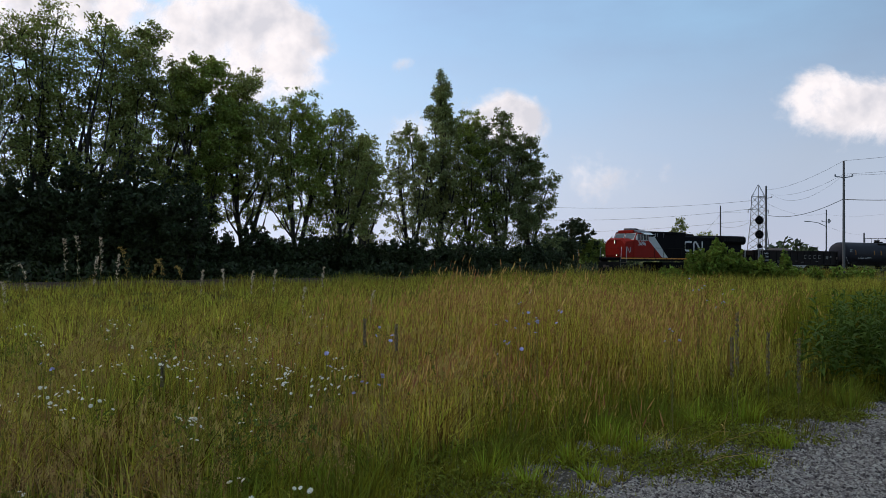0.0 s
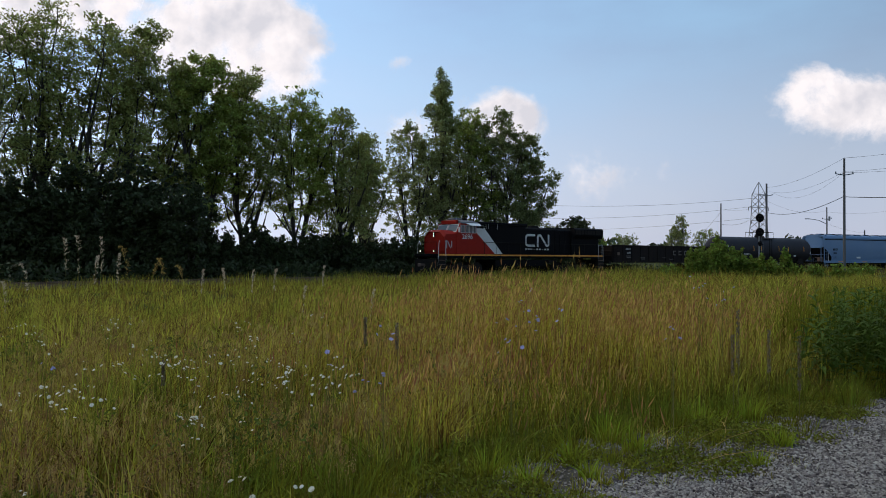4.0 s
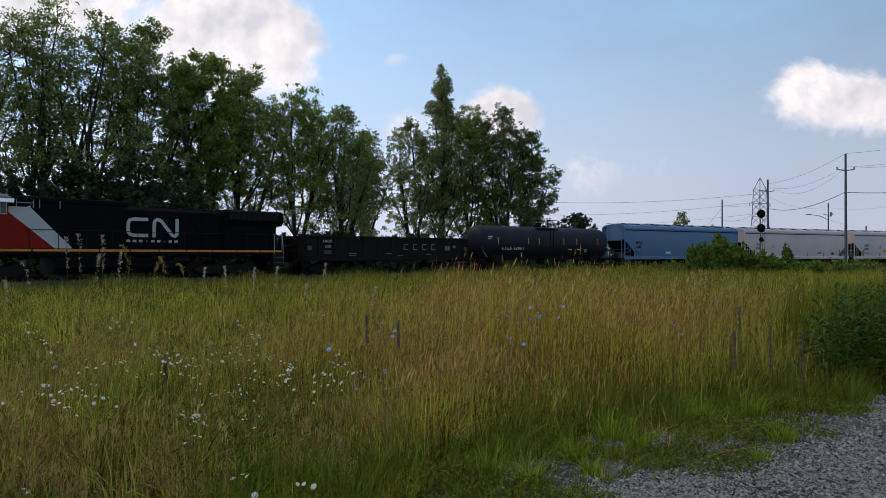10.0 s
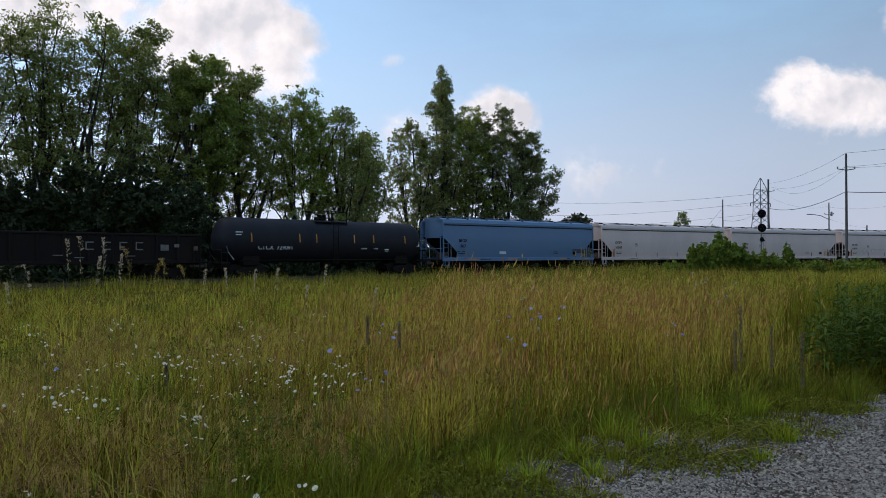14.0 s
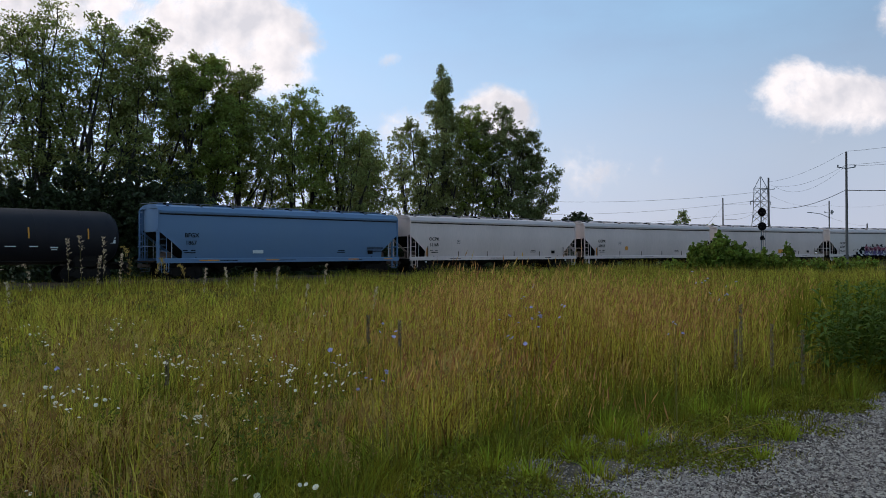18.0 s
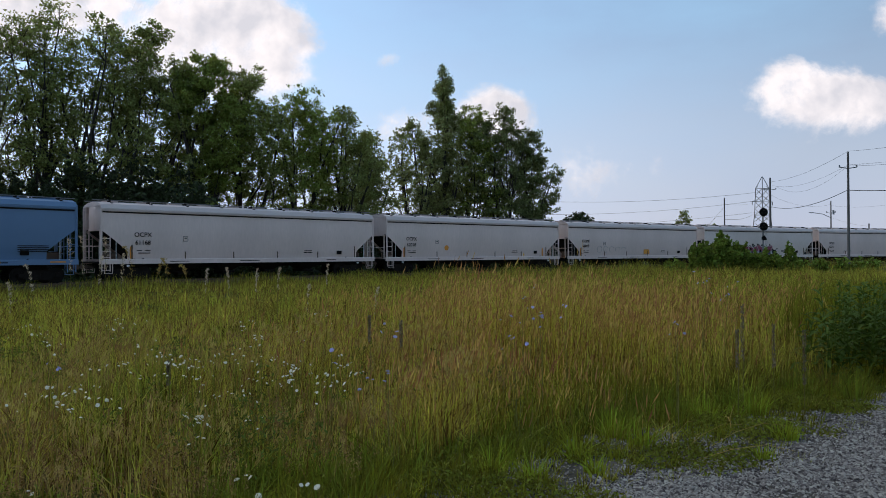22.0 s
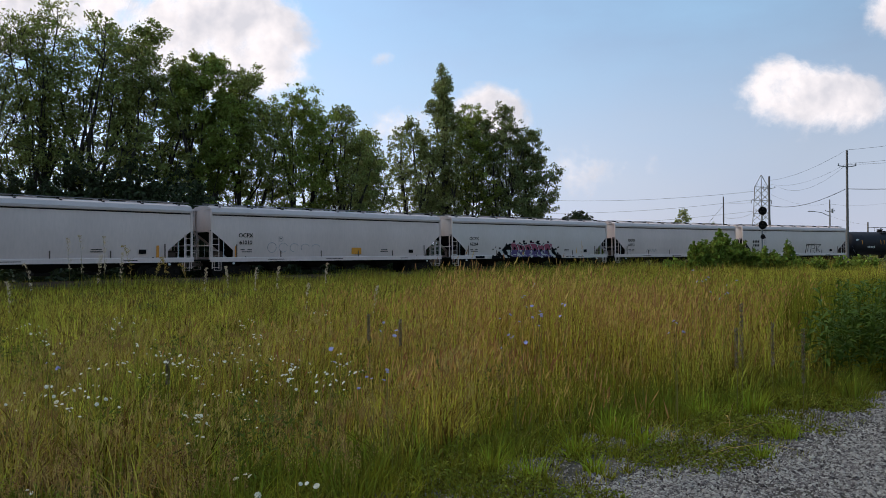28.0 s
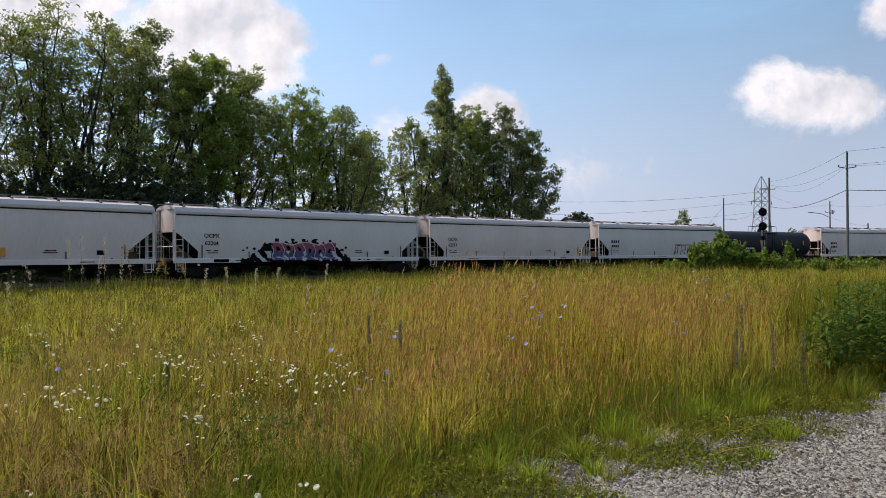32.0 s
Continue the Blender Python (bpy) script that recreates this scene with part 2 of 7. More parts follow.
M_WEED = material("weed_leaf", (0.195, 0.20, 0.028), 0.7, dark=(0.10, 0.105, 0.011), scale=1.5, amount=0.7, grain=12, bump=0, per_island=0.5, translucent=0.3, spec=0.06)
M_THICKET = material("thicket_leaf", (0.085, 0.13, 0.018), 0.6, dark=(0.04, 0.065, 0.010), scale=1.5, amount=0.5, grain=12, bump=0, per_island=0.35, translucent=0.3, spec=0.12)
M_HERB = material("herb_leaf", (0.14, 0.17, 0.03), 0.6, dark=(0.06, 0.085, 0.016), scale=2, amount=0.6, grain=12, bump=0, per_island=0.5, translucent=0.45, spec=0.05)
M_STEM = material("dry_stem", (0.19, 0.16, 0.05), 0.8, scale=5, bump=0, per_island=0.3, translucent=0.25, spec=0.08)
M_PETAL = material("white_petal", (0.90, 0.86, 0.72), 0.6, dark=(0.72, 0.69, 0.56), scale=20, amount=0.3, bump=0, translucent=0.45)
M_CHIC = material("chicory_petal", (0.47, 0.45, 0.70), 0.6, dark=(0.40, 0.38, 0.62), scale=20, amount=0.4, bump=0, translucent=0.3)
M_DARKSEED = material("dark_spike", (0.24, 0.185, 0.12), 0.85, dark=(0.15, 0.12, 0.10), scale=14, bump=0, per_island=0.4, translucent=0.3, spec=0.05)
M_PALEGRASS = material("pale_grass", (0.46, 0.37, 0.075), 0.7, dark=(0.32, 0.27, 0.06), scale=2, amount=0.5, grain=9, bump=0, per_island=0.5, translucent=0.35, spec=0.12)
M_TUFT = material("fresh_tuft", (0.25, 0.23, 0.022), 0.7, dark=(0.095, 0.10, 0.010), scale=2, amount=0.6, grain=9, bump=0, per_island=0.55, translucent=0.4, spec=0.06)
M_BRIGHT = material("bright_grass", (0.29, 0.33, 0.028), 0.6, dark=(0.12, 0.155, 0.014), scale=3, amount=0.5, grain=9, bump=0, per_island=0.5, translucent=0.4, spec=0.08)
M_FRESH = material("fresh_grass", (0.20, 0.215, 0.022), 0.6, dark=(0.07, 0.09, 0.010), scale=2, amount=0.6, grain=9, bump=0, per_island=0.5, translucent=0.4, spec=0.08)
M_PLUME = material("pale_plume", (0.66, 0.53, 0.38), 0.8, dark=(0.42, 0.29, 0.18), scale=9, bump=0, per_island=0.3, translucent=0.5, spec=0.1)
M_ROOF = material("brown_shingle", (0.10, 0.07, 0.06), 0.9, scale=2)
M_SIDING = material("pale_siding", (0.45, 0.42, 0.38), 0.8, scale=2)
M_TAGRED = material("spray_red", (0.30, 0.05, 0.085), 0.6, dark=(0.30, 0.05, 0.12), scale=3, amount=0.6, bump=0)
M_TAGBLUE = material("spray_violet", (0.10, 0.06, 0.20), 0.6, dark=(0.05, 0.04, 0.10), scale=3, amount=0.6, bump=0)
M_FADED2 = material("worn_marking", (0.42, 0.42, 0.42), 0.7, dark=(0.25, 0.24, 0.23), scale=6, amount=0.6, bump=0)
M_FADED = material("faded_marking", (0.20, 0.19, 0.18), 0.7, dark=(0.08, 0.07, 0.065), scale=6, amount=0.7, bump=0)
M_LENS = glowing("headlight_glow", (1.0, 0.93, 0.75), 1.6)



def cloud_material():
    m = bpy.data.materials.new("cloud")
    m.use_nodes = True
    n, l = m.node_tree.nodes, m.node_tree.links
    n.clear()
    out, em, tr, ms = (n.new(k) for k in ("ShaderNodeOutputMaterial", "ShaderNodeEmission", "ShaderNodeBsdfTransparent", "ShaderNodeMixShader"))
    at = n.new("ShaderNodeAttribute")
    at.attribute_name = "billow"
    co = n.new("ShaderNodeTexCoord")
    nz = n.new("ShaderNodeTexNoise")
    nz.inputs["Scale"].default_value, nz.inputs["Detail"].default_value, nz.inputs["Roughness"].default_value = 0.007, 9.0, 0.62
    l.new(co.outputs["Object"], nz.inputs["Vector"])
    ad = n.new("ShaderNodeMath")
    ad.operation = "MULTIPLY_ADD"
    ad.inputs[1].default_value = 1.9
    l.new(nz.outputs["Fac"], ad.inputs[0])
    l.new(at.outputs["Fac"], ad.inputs[2])
    mr = n.new("ShaderNodeMapRange")
    mr.interpolation_type = "SMOOTHSTEP"
    mr.inputs["From Min"].default_value, mr.inputs["From Max"].default_value = 1.0, 1.85
    l.new(ad.outputs[0], mr.inputs["Value"])
    l.new(mr.outputs["Result"], ms.inputs[0])
    nz2 = n.new("ShaderNodeTexNoise")
    nz2.inputs["Scale"].default_value, nz2.inputs["Detail"].default_value = 0.006, 5.0
    l.new(co.outputs["Object"], nz2.inputs["Vector"])
    cr = n.new("ShaderNodeMix")
    cr.data_type = "RGBA"
    cr.inputs["A"].default_value, cr.inputs["B"].default_value = (0.95, 0.97, 1.05, 1), (0.66, 0.71, 0.82, 1)
    mr2 = n.new("ShaderNodeMapRange")
    mr2.inputs["From Min"].default_value, mr2.inputs["From Max"].default_value = 0.42, 0.66
    l.new(nz2.outputs["Fac"], mr2.inputs["Value"])
    l.new(mr2.outputs["Result"], cr.inputs["Factor"])
    l.new(cr.outputs["Result"], em.inputs["Color"])
    l.new(tr.outputs[0], ms.inputs[1])
    l.new(em.outputs[0], ms.inputs[2])
    l.new(ms.outputs[0], out.inputs["Surface"])
    return m


M_CLOUD = cloud_material()


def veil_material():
    """Thin cloud out of view, added to dim the sun to about a fifth."""
    m = bpy.data.materials.new("sun_dimming_cloud")
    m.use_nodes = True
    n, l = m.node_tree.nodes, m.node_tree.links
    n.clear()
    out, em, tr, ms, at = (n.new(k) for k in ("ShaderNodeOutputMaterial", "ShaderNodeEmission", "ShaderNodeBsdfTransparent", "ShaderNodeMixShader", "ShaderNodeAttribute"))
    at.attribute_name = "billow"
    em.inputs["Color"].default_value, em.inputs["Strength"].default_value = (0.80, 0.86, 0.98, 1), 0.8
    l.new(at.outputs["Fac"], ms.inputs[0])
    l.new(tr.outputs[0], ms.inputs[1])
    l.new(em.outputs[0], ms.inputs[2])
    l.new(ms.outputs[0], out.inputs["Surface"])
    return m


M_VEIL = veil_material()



# ---- mesh tools ----
class Shape:
    """Collects corners and faces of one part."""

    def __init__(self):
        self.v, self.f, self.smooth = [], [], False

    def add(self, verts, faces):
        k = len(self.v)
        self.v.extend(tuple(p) for p in verts)
        self.f.extend(tuple(i + k for i in f) for f in faces)
        return self

    def box(self, x, y, z, sx, sy, sz, bevel=0.0, turn=None):
        """A box by its centre and full sizes, with chamfered edges."""
        hx, hy, hz = sx / 2, sy / 2, sz / 2
        b = min(bevel, hx * 0.9, hy * 0.9, hz * 0.9)
        c, h = Vector((x, y, z)), (hx, hy, hz)
        sg = [(i, j, k) for i in (-1, 1) for j in (-1, 1) for k in (-1, 1)]
        if b <= 0:
            pts = [Vector((s[0] * hx, s[1] * hy, s[2] * hz)) for s in sg]
            faces = [(0, 1, 3, 2), (4, 6, 7, 5), (0, 4, 5, 1), (2, 3, 7, 6), (0, 2, 6, 4), (1, 5, 7, 3)]
        else:
            pts, at = [], {}
            for s in sg:
                for a in range(3):
                    at[a, s] = len(pts)
                    pts.append(Vector([s[i] * (h[i] if i == a else h[i] - b) for i in range(3)]))
            faces = []
            for a in range(3):
                o = [i for i in range(3) if i != a]
                for s in (-1, 1):
                    ring = []
                    for p, q in ((-1, -1), (1, -1), (1, 1), (-1, 1)):
                        k = [0, 0, 0]
                        k[a], k[o[0]], k[o[1]] = s, p, q
                        ring.append(at[a, tuple(k)])
                    faces.append(tuple(ring))
                for p in (-1, 1):
                    for q in (-1, 1):
                        ring = []
                        for e, ax in ((-1, o[0]), (1, o[0]), (1, o[1]), (-1, o[1])):
                            k = [0, 0, 0]
                            k[a], k[o[0]], k[o[1]] = e, p, q
                            ring.append(at[ax, tuple(k)])
                        faces.append(tuple(ring))
            faces += [tuple(at[a, s] for a in range(3)) for s in sg]
            fixed = []
            for f in faces:
                p = [pts[i] for i in f]
                nrm = (p[1] - p[0]).cross(p[2] - p[0])
                fixed.append(f if nrm.dot(sum(p, Vector())) > 0 else f[::-1])
            faces = fixed
        if turn:
            pts = [turn @ p for p in pts]
        return self.add([c + p for p in pts], faces)

    def tube(self, path, radius, n=6, cap=True):
        """A round bar along a path; radius: one number or one for each point."""
        path = [Vector(p) for p in path]
        rad = radius if isinstance(radius, (list, tuple)) else [radius] * len(path)
        verts, faces = [], []
        for i, p in enumerate(path):
            d = (path[min(i + 1, len(path) - 1)] - path[max(i - 1, 0)]).normalized()
            u = d.cross(Vector((0, 0, 1)) if abs(d.z) < 0.9 else Vector((1, 0, 0))).normalized()
            w = d.cross(u)
            verts += [p + (u * math.cos(2 * math.pi * k / n) + w * math.sin(2 * math.pi * k / n)) * rad[i] for k in range(n)]
        for i in range(len(path) - 1):
            faces += [(i * n + k, i * n + (k + 1) % n, (i + 1) * n + (k + 1) % n, (i + 1) * n + k) for k in range(n)]
        if cap:
            faces += [tuple(range(n))[::-1], tuple(range(len(verts) - n, len(verts)))]
        return self.add(verts, faces)

    def prism(self, outline, axis, lo, hi):
        """An outline of 2D corners carried along an axis (0, 1, 2) from lo to hi."""
        def put(p, w):
            q = list(p)
            q.insert(axis, w)
            return tuple(q)
        n = len(outline)
        self.add([put(p, lo) for p in outline] + [put(p, hi) for p in outline],
                 [tuple(range(n)), tuple(range(2 * n - 1, n - 1, -1))] + [(i, n + i, n + (i + 1) % n, (i + 1) % n) for i in range(n)])
        return self

    def loft(self, rings, cap=True):
        n = len(rings[0])
        verts = [p for r in rings for p in r]
        faces = [(i * n + k, i * n + (k + 1) % n, (i + 1) * n + (k + 1) % n, (i + 1) * n + k) for i in range(len(rings) - 1) for k in range(n)]
        if cap:
            faces += [tuple(range(n))[::-1], tuple(range(len(verts) - n, len(verts)))]
        return self.add(verts, faces)

    def mesh(self, name, mat):
        me = bpy.data.meshes.new(name)
        me.from_pydata(self.v, [], self.f)
        bm = bmesh.new()
        bm.from_mesh(me)
        bmesh.ops.recalc_face_normals(bm, faces=bm.faces)
        if self.smooth:
            for f in bm.faces:
                f.smooth = True
            for e in bm.edges:
                e.smooth = len(e.link_faces) == 2 and e.calc_face_angle(0) < 0.6
        bm.to_mesh(me)
        bm.free()
        me.materials.append(mat)
        return me


def part(name, shape, mat, parent=None, label="", at=None):
    """Links a shape as ONE mesh object, under a thing or under a part."""
    me = shape if isinstance(shape, bpy.types.Mesh) else shape.mesh(name, mat)
    ob = new(name, me)
    ob.parent = parent
    if at is not None:
        ob.matrix_basis = at
    return tagged(ob, label)


def thing(name, label, category, group="", at=None, kind=""):
    ob = new(name)
    ob.empty_display_size = 0.3
    if at is not None:
        ob.matrix_basis = at
    return tagged(ob, label, category, group, kind)


def soup(name, verts, faces_n, mat, label="", category="", kind="stuff", group=""):
    """One object of very many small faces: verts (F, k, 3), one face for each row."""
    verts = np.asarray(verts, dtype=np.float32)
    f, k = verts.shape[0], verts.shape[1]
    me = bpy.data.meshes.new(name)
    me.vertices.add(f * k)
    me.vertices.foreach_set("co", verts.reshape(-1))
    fn = np.asarray(faces_n, dtype=np.int32)
    idx = (np.arange(f, dtype=np.int32)[:, None, None] * k + fn[None]).reshape(-1)
    nf, kf = f * len(fn), fn.shape[1]
    me.loops.add(nf * kf)
    me.loops.foreach_set("vertex_index", idx)
    me.polygons.add(nf)
    me.polygons.foreach_set("loop_start", np.arange(nf, dtype=np.int32) * kf)
    me.polygons.foreach_set("loop_total", np.full(nf, kf, dtype=np.int32))
    me.update(calc_edges=True)
    me.materials.append(mat)
    ob = new(name, me)
    return tagged(ob, label, category, group, kind)


def lettering(name, text, size, mat, parent, x, y, z, label="", side=1):
    """Flat letters on a car's side, read from that side; x, z is the middle of the words."""
    cu = bpy.data.curves.new(name, "FONT")
    cu.body, cu.size, cu.align_x, cu.align_y = text, size, "CENTER", "CENTER"
    cu.extrude, cu.resolution_u, cu.offset = 0.004, 3, size * 0.012
    tmp = bpy.data.objects.new(name, cu)
    scene.collection.objects.link(tmp)
    me = bpy.data.meshes.new_from_object(tmp.evaluated_get(bpy.context.evaluated_depsgraph_get()))
    bpy.data.objects.remove(tmp)
    me.materials.clear()
    me.materials.append(mat)
    m = Matrix(((-side, 0, 0, x), (0, 0, side, y), (0, 1, 0, z), (0, 0, 0, 1)))
    return part(name, me, mat, parent, label, m)


def plates(name, mat, parent, rects, y, label="", thick=0.008):
    """Small painted bars on a side, each a part: rects of x, z, length, height."""
    for x, z, a, b in rects:
        part(name.rstrip("s"), Shape().box(x, y, z, a, thick, b), mat, parent, label)


# ---- ground ----
def ground_z(x, y):
    d = np.clip((np.hypot(x, y) - 6.0) / 30.0, 0, 1)
    return -0.38 * d * d * (3 - 2 * d) + 0.03 * np.sin(x * 0.9 + 1.3) * np.sin(y * 0.7) * np.clip(d * 10, 0, 1)


def sheet(name, xs, ys, height, mat):
    gx, gy = np.meshgrid(xs, ys)
    gz = height(gx, gy)
    n, m = len(xs), len(ys)
    me = bpy.data.meshes.new(name)
    me.from_pydata(np.c_[gx.ravel(), gy.ravel(), gz.ravel()].tolist(), [],
                   [(j * n + i, j * n + i + 1, (j + 1) * n + i + 1, (j + 1) * n + i) for j in range(m - 1) for i in range(n - 1)])
    me.materials.append(mat)
    for p in me.polygons:
        p.use_smooth = True
    return new(name, me)


_near = np.linspace(-60, 100, 161)
_far = np.array([80, 160, 300, 600, 1200, 2400, 4500.0])
ground = sheet("ground", np.r_[-60 - _far[::-1], _near, 100 + _far], np.r_[-20 - _far[::-1], np.linspace(-20, 120, 141), 120 + _far], ground_z, M_SOIL)
tagged(ground, "brown-green soil of an open meadow", "ground", kind="structure")


def gravel_edge(x):
    """The meadow begins beyond this y; the gravel lot lies on the camera's side."""
    return np.interp(x, [-6, -1.0, 0.3, 0.9, 1.33, 1.7, 2.7, 3.3, 3.9, 4.6, 9], [3.4, 3.6, 3.9, 4.35, 4.8, 5.0, 5.55, 6.1, 6.9, 7.1, 7.4])


def tall_edge(x):
    """The tall grass begins beyond this y; before it, low weeds on stony soil."""
    return np.interp(x, [-6, -1.6, -0.67, -0.1, 0.67, 1.4, 1.97, 2.9, 3.65, 4.6, 9], [3.8, 4.1, 4.5, 4.85, 5.55, 6.15, 6.5, 6.9, 7.3, 7.5, 7.8])


def gravel_height(x, y):
    e = tall_edge(x) - 0.1 - y
    return ground_z(x, y) + np.where(e > -0.1, 0.02, -0.10) + 0.008 * np.sin(x * 11) * np.sin(y * 9.3)


gravel_lot = tagged(sheet("gravel_lot", np.linspace(-8, 12, 101), np.linspace(-8, 8.2, 82), gravel_height, M_GRAVEL),
                    "pale grey crushed-stone gravel lot with weeds at its edge", "gravel", kind="structure")

# ---- track: a long curve, straightened out of sight on both ends ----
TX, TY, TH, TK, HALF = -9.038, 49.661, 0.7374, -0.00396, 1.58


def track(s):
    """Middle of the track and its heading, s metres along the near faces of the cars."""
    c = min(max(s, -45.0), 190.0)
    a = TH + TK * c
    x = TX + (math.sin(a) - math.sin(TH)) / TK + (s - c) * math.cos(a)
    y = TY - (math.cos(a) - math.cos(TH)) / TK + (s - c) * math.sin(a)
    return x - HALF * math.sin(a), y + HALF * math.cos(a), a


def along_track(outline, lo, hi, step):
    rings = []
    k = int((hi - lo) / step)
    for i in range(k + 1):
        x, y, a = track(lo + (hi - lo) * i / k)
        rings.append([(x - math.sin(a) * u, y + math.cos(a) * u, w) for u, w in outline])
    return Shape().loft(rings)


ballast = part("ballast", along_track([(-3.2, -0.60), (-1.7, -0.20), (1.7, -0.20), (3.2, -0.60)], -220, 320, 3.0), M_BALLAST)
tagged(ballast, "grey-brown crushed stone track bed", "track bed", kind="structure")
RAIL = [(-0.07, -0.17), (-0.07, -0.15), (-0.012, -0.12), (-0.012, -0.045), (-0.036, -0.035), (-0.036, 0.0), (0.036, 0.0), (0.036, -0.035), (0.012, -0.045), (0.012, -0.12), (0.07, -0.15), (0.07, -0.17)]
for off in (-0.7525, 0.7525):
    rail = part("rail", along_track([(u + off, w) for u, w in RAIL], -220, 320, 3.0), M_RAIL)
    tagged(rail, "brown steel running rail with a worn bright top", "rail", "rails of the track", kind="structure")
ties = Shape()
for i in range(-100, 380):
    x, y, a = track(i * 0.53)
    ties.box(x, y, -0.225, 2.6, 0.23, 0.16, 0.01, Euler((0, 0, a + math.pi / 2)).to_matrix())
tagged(part("railway_ties", ties, M_TIE), "dark creosoted timber railway ties bedded in stone", "ties", kind="stuff")

# ---- the train: every car in its own space, +x forwards, +y the side towards the meadow, z from the rail's top ----
WHEELSETS = []


def wheel_shape():
    s = Shape()
    for side in (-1, 1):
        prof = [(0.0, 0.06), (0.12, 0.06), (0.14, 0.10), (0.40, 0.10), (0.455, 0.115), (0.455, 0.02), (0.49, 0.0), (0.47, -0.03), (0.40, -0.03), (0.36, 0.03), (0.16, 0.03), (0.0, 0.0)]
        rings = []
        for r, w in prof:
            y = side * (0.70 + w)
            rings.append([(r * math.cos(2 * math.pi * k / 20), y, r * math.sin(2 * math.pi * k / 20)) for k in range(20)])
        s.loft(rings, False)
    s.tube([(0, -0.85, 0), (0, 0.85, 0)], 0.08, 8)
    return s


WHEEL_MESH = wheel_shape().mesh("wheelset", M_WHEEL)


def bogie_frame(axles, span, r=0.46):
    s = Shape()
    for side in (-1, 1):
        y = side * 1.0
        for a, b in zip(axles[:-1], axles[1:]):
            m = (a + b) / 2
            d = (b - a) / 2
            s.prism([(m - d - 0.1, r + 0.10), (m - 0.55, r + 0.30), (m + 0.55, r + 0.30), (m + d + 0.1, r + 0.10), (m + d + 0.1, r - 0.06), (m + 0.5, r - 0.24), (m - 0.5, r - 0.24), (m - d - 0.1, r - 0.06)][::-1], 1, y - 0.09, y + 0.09)
            for k in (-0.2, 0, 0.2):
                s.tube([(m + k, y + side * 0.06, r - 0.2), (m + k, y + side * 0.06, r + 0.16)], 0.07, 8)
        for a in axles:
            s.box(a, y + side * 0.1, r, 0.28, 0.16, 0.28, 0.04)
    s.box(sum(axles) / len(axles), 0, r + 0.12, 0.4, 2.1, 0.26, 0.04)
    return s


BOGIE2 = bogie_frame([-0.89, 0.89], 1.78).mesh("side_frame", M_UNDER)
BOGIE3 = bogie_frame([-1.95, 0.0, 1.95], 3.9, 0.53).mesh("side_frame", M_UNDER)


def bogie(car, x, three=False):
    b = part("bogie", BOGIE3 if three else BOGIE2, M_UNDER, car, "dark steel bogie", pose(x, 0, 0))
    for a in ((-1.95, 0.0, 1.95) if three else (-0.89, 0.89)):
        w = part("wheelset", WHEEL_MESH, M_WHEEL, b, "", pose(a, 0, 0.53 if three else 0.46))
        if three:
            w.scale = (1.15, 1.0, 1.15)
        WHEELSETS.append((w, a, 0.53 if three else 0.46))


def couplers(car, half, z=0.87, front=None):
    for sx in (-1, 1):
        half = front if front and sx > 0 else half
        s = Shape().box(sx * (half - 0.45), 0, z, 0.9, 0.16, 0.2, 0.03).box(sx * (half - 0.08), 0.06, z, 0.22, 0.26, 0.28, 0.05)
        s.tube([(sx * (half - 0.5), 0.35, z), (sx * (half - 0.25), 0.38, z - 0.35), (sx * half, 0.30, z - 0.4)], 0.025)
        part("coupler", s, M_RUST, car, "rusty knuckle coupler with an air hose")


def ladder(car, x, y, lo, hi, width=0.42, mat=None, along="x"):
    s = Shape()
    for d in (-width / 2, width / 2):
        p = (x + d, y) if along == "x" else (x, y + d)
        s.tube([(*p, lo), (*p, hi)], 0.028, 5)
    for i in range(int((hi - lo) / 0.36) + 1):
        z = lo + 0.08 + i * 0.36
        if z < hi:
            a, b = ((x - width / 2, y), (x + width / 2, y)) if along == "x" else ((x, y - width / 2), (x, y + width / 2))
            s.tube([(*a, z), (*b, z)], 0.018, 5)
    return part("ladder", s, mat or M_HAND, car)


def ribbon(s, path, width, y, thick):
    """A flat band of even width along a bent path of (x, z) on an upright side."""
    rings = []
    for i, (x, z) in enumerate(path):
        a, b = path[max(i - 1, 0)], path[min(i + 1, len(path) - 1)]
        dx, dz = b[0] - a[0], b[1] - a[1]
        k = width / 2 / math.hypot(dx, dz)
        rings.append([(x - dz * k, y - thick / 2, z + dx * k), (x - dz * k, y + thick / 2, z + dx * k), (x + dz * k, y + thick / 2, z - dx * k), (x + dz * k, y - thick / 2, z - dx * k)])
    s.loft(rings)


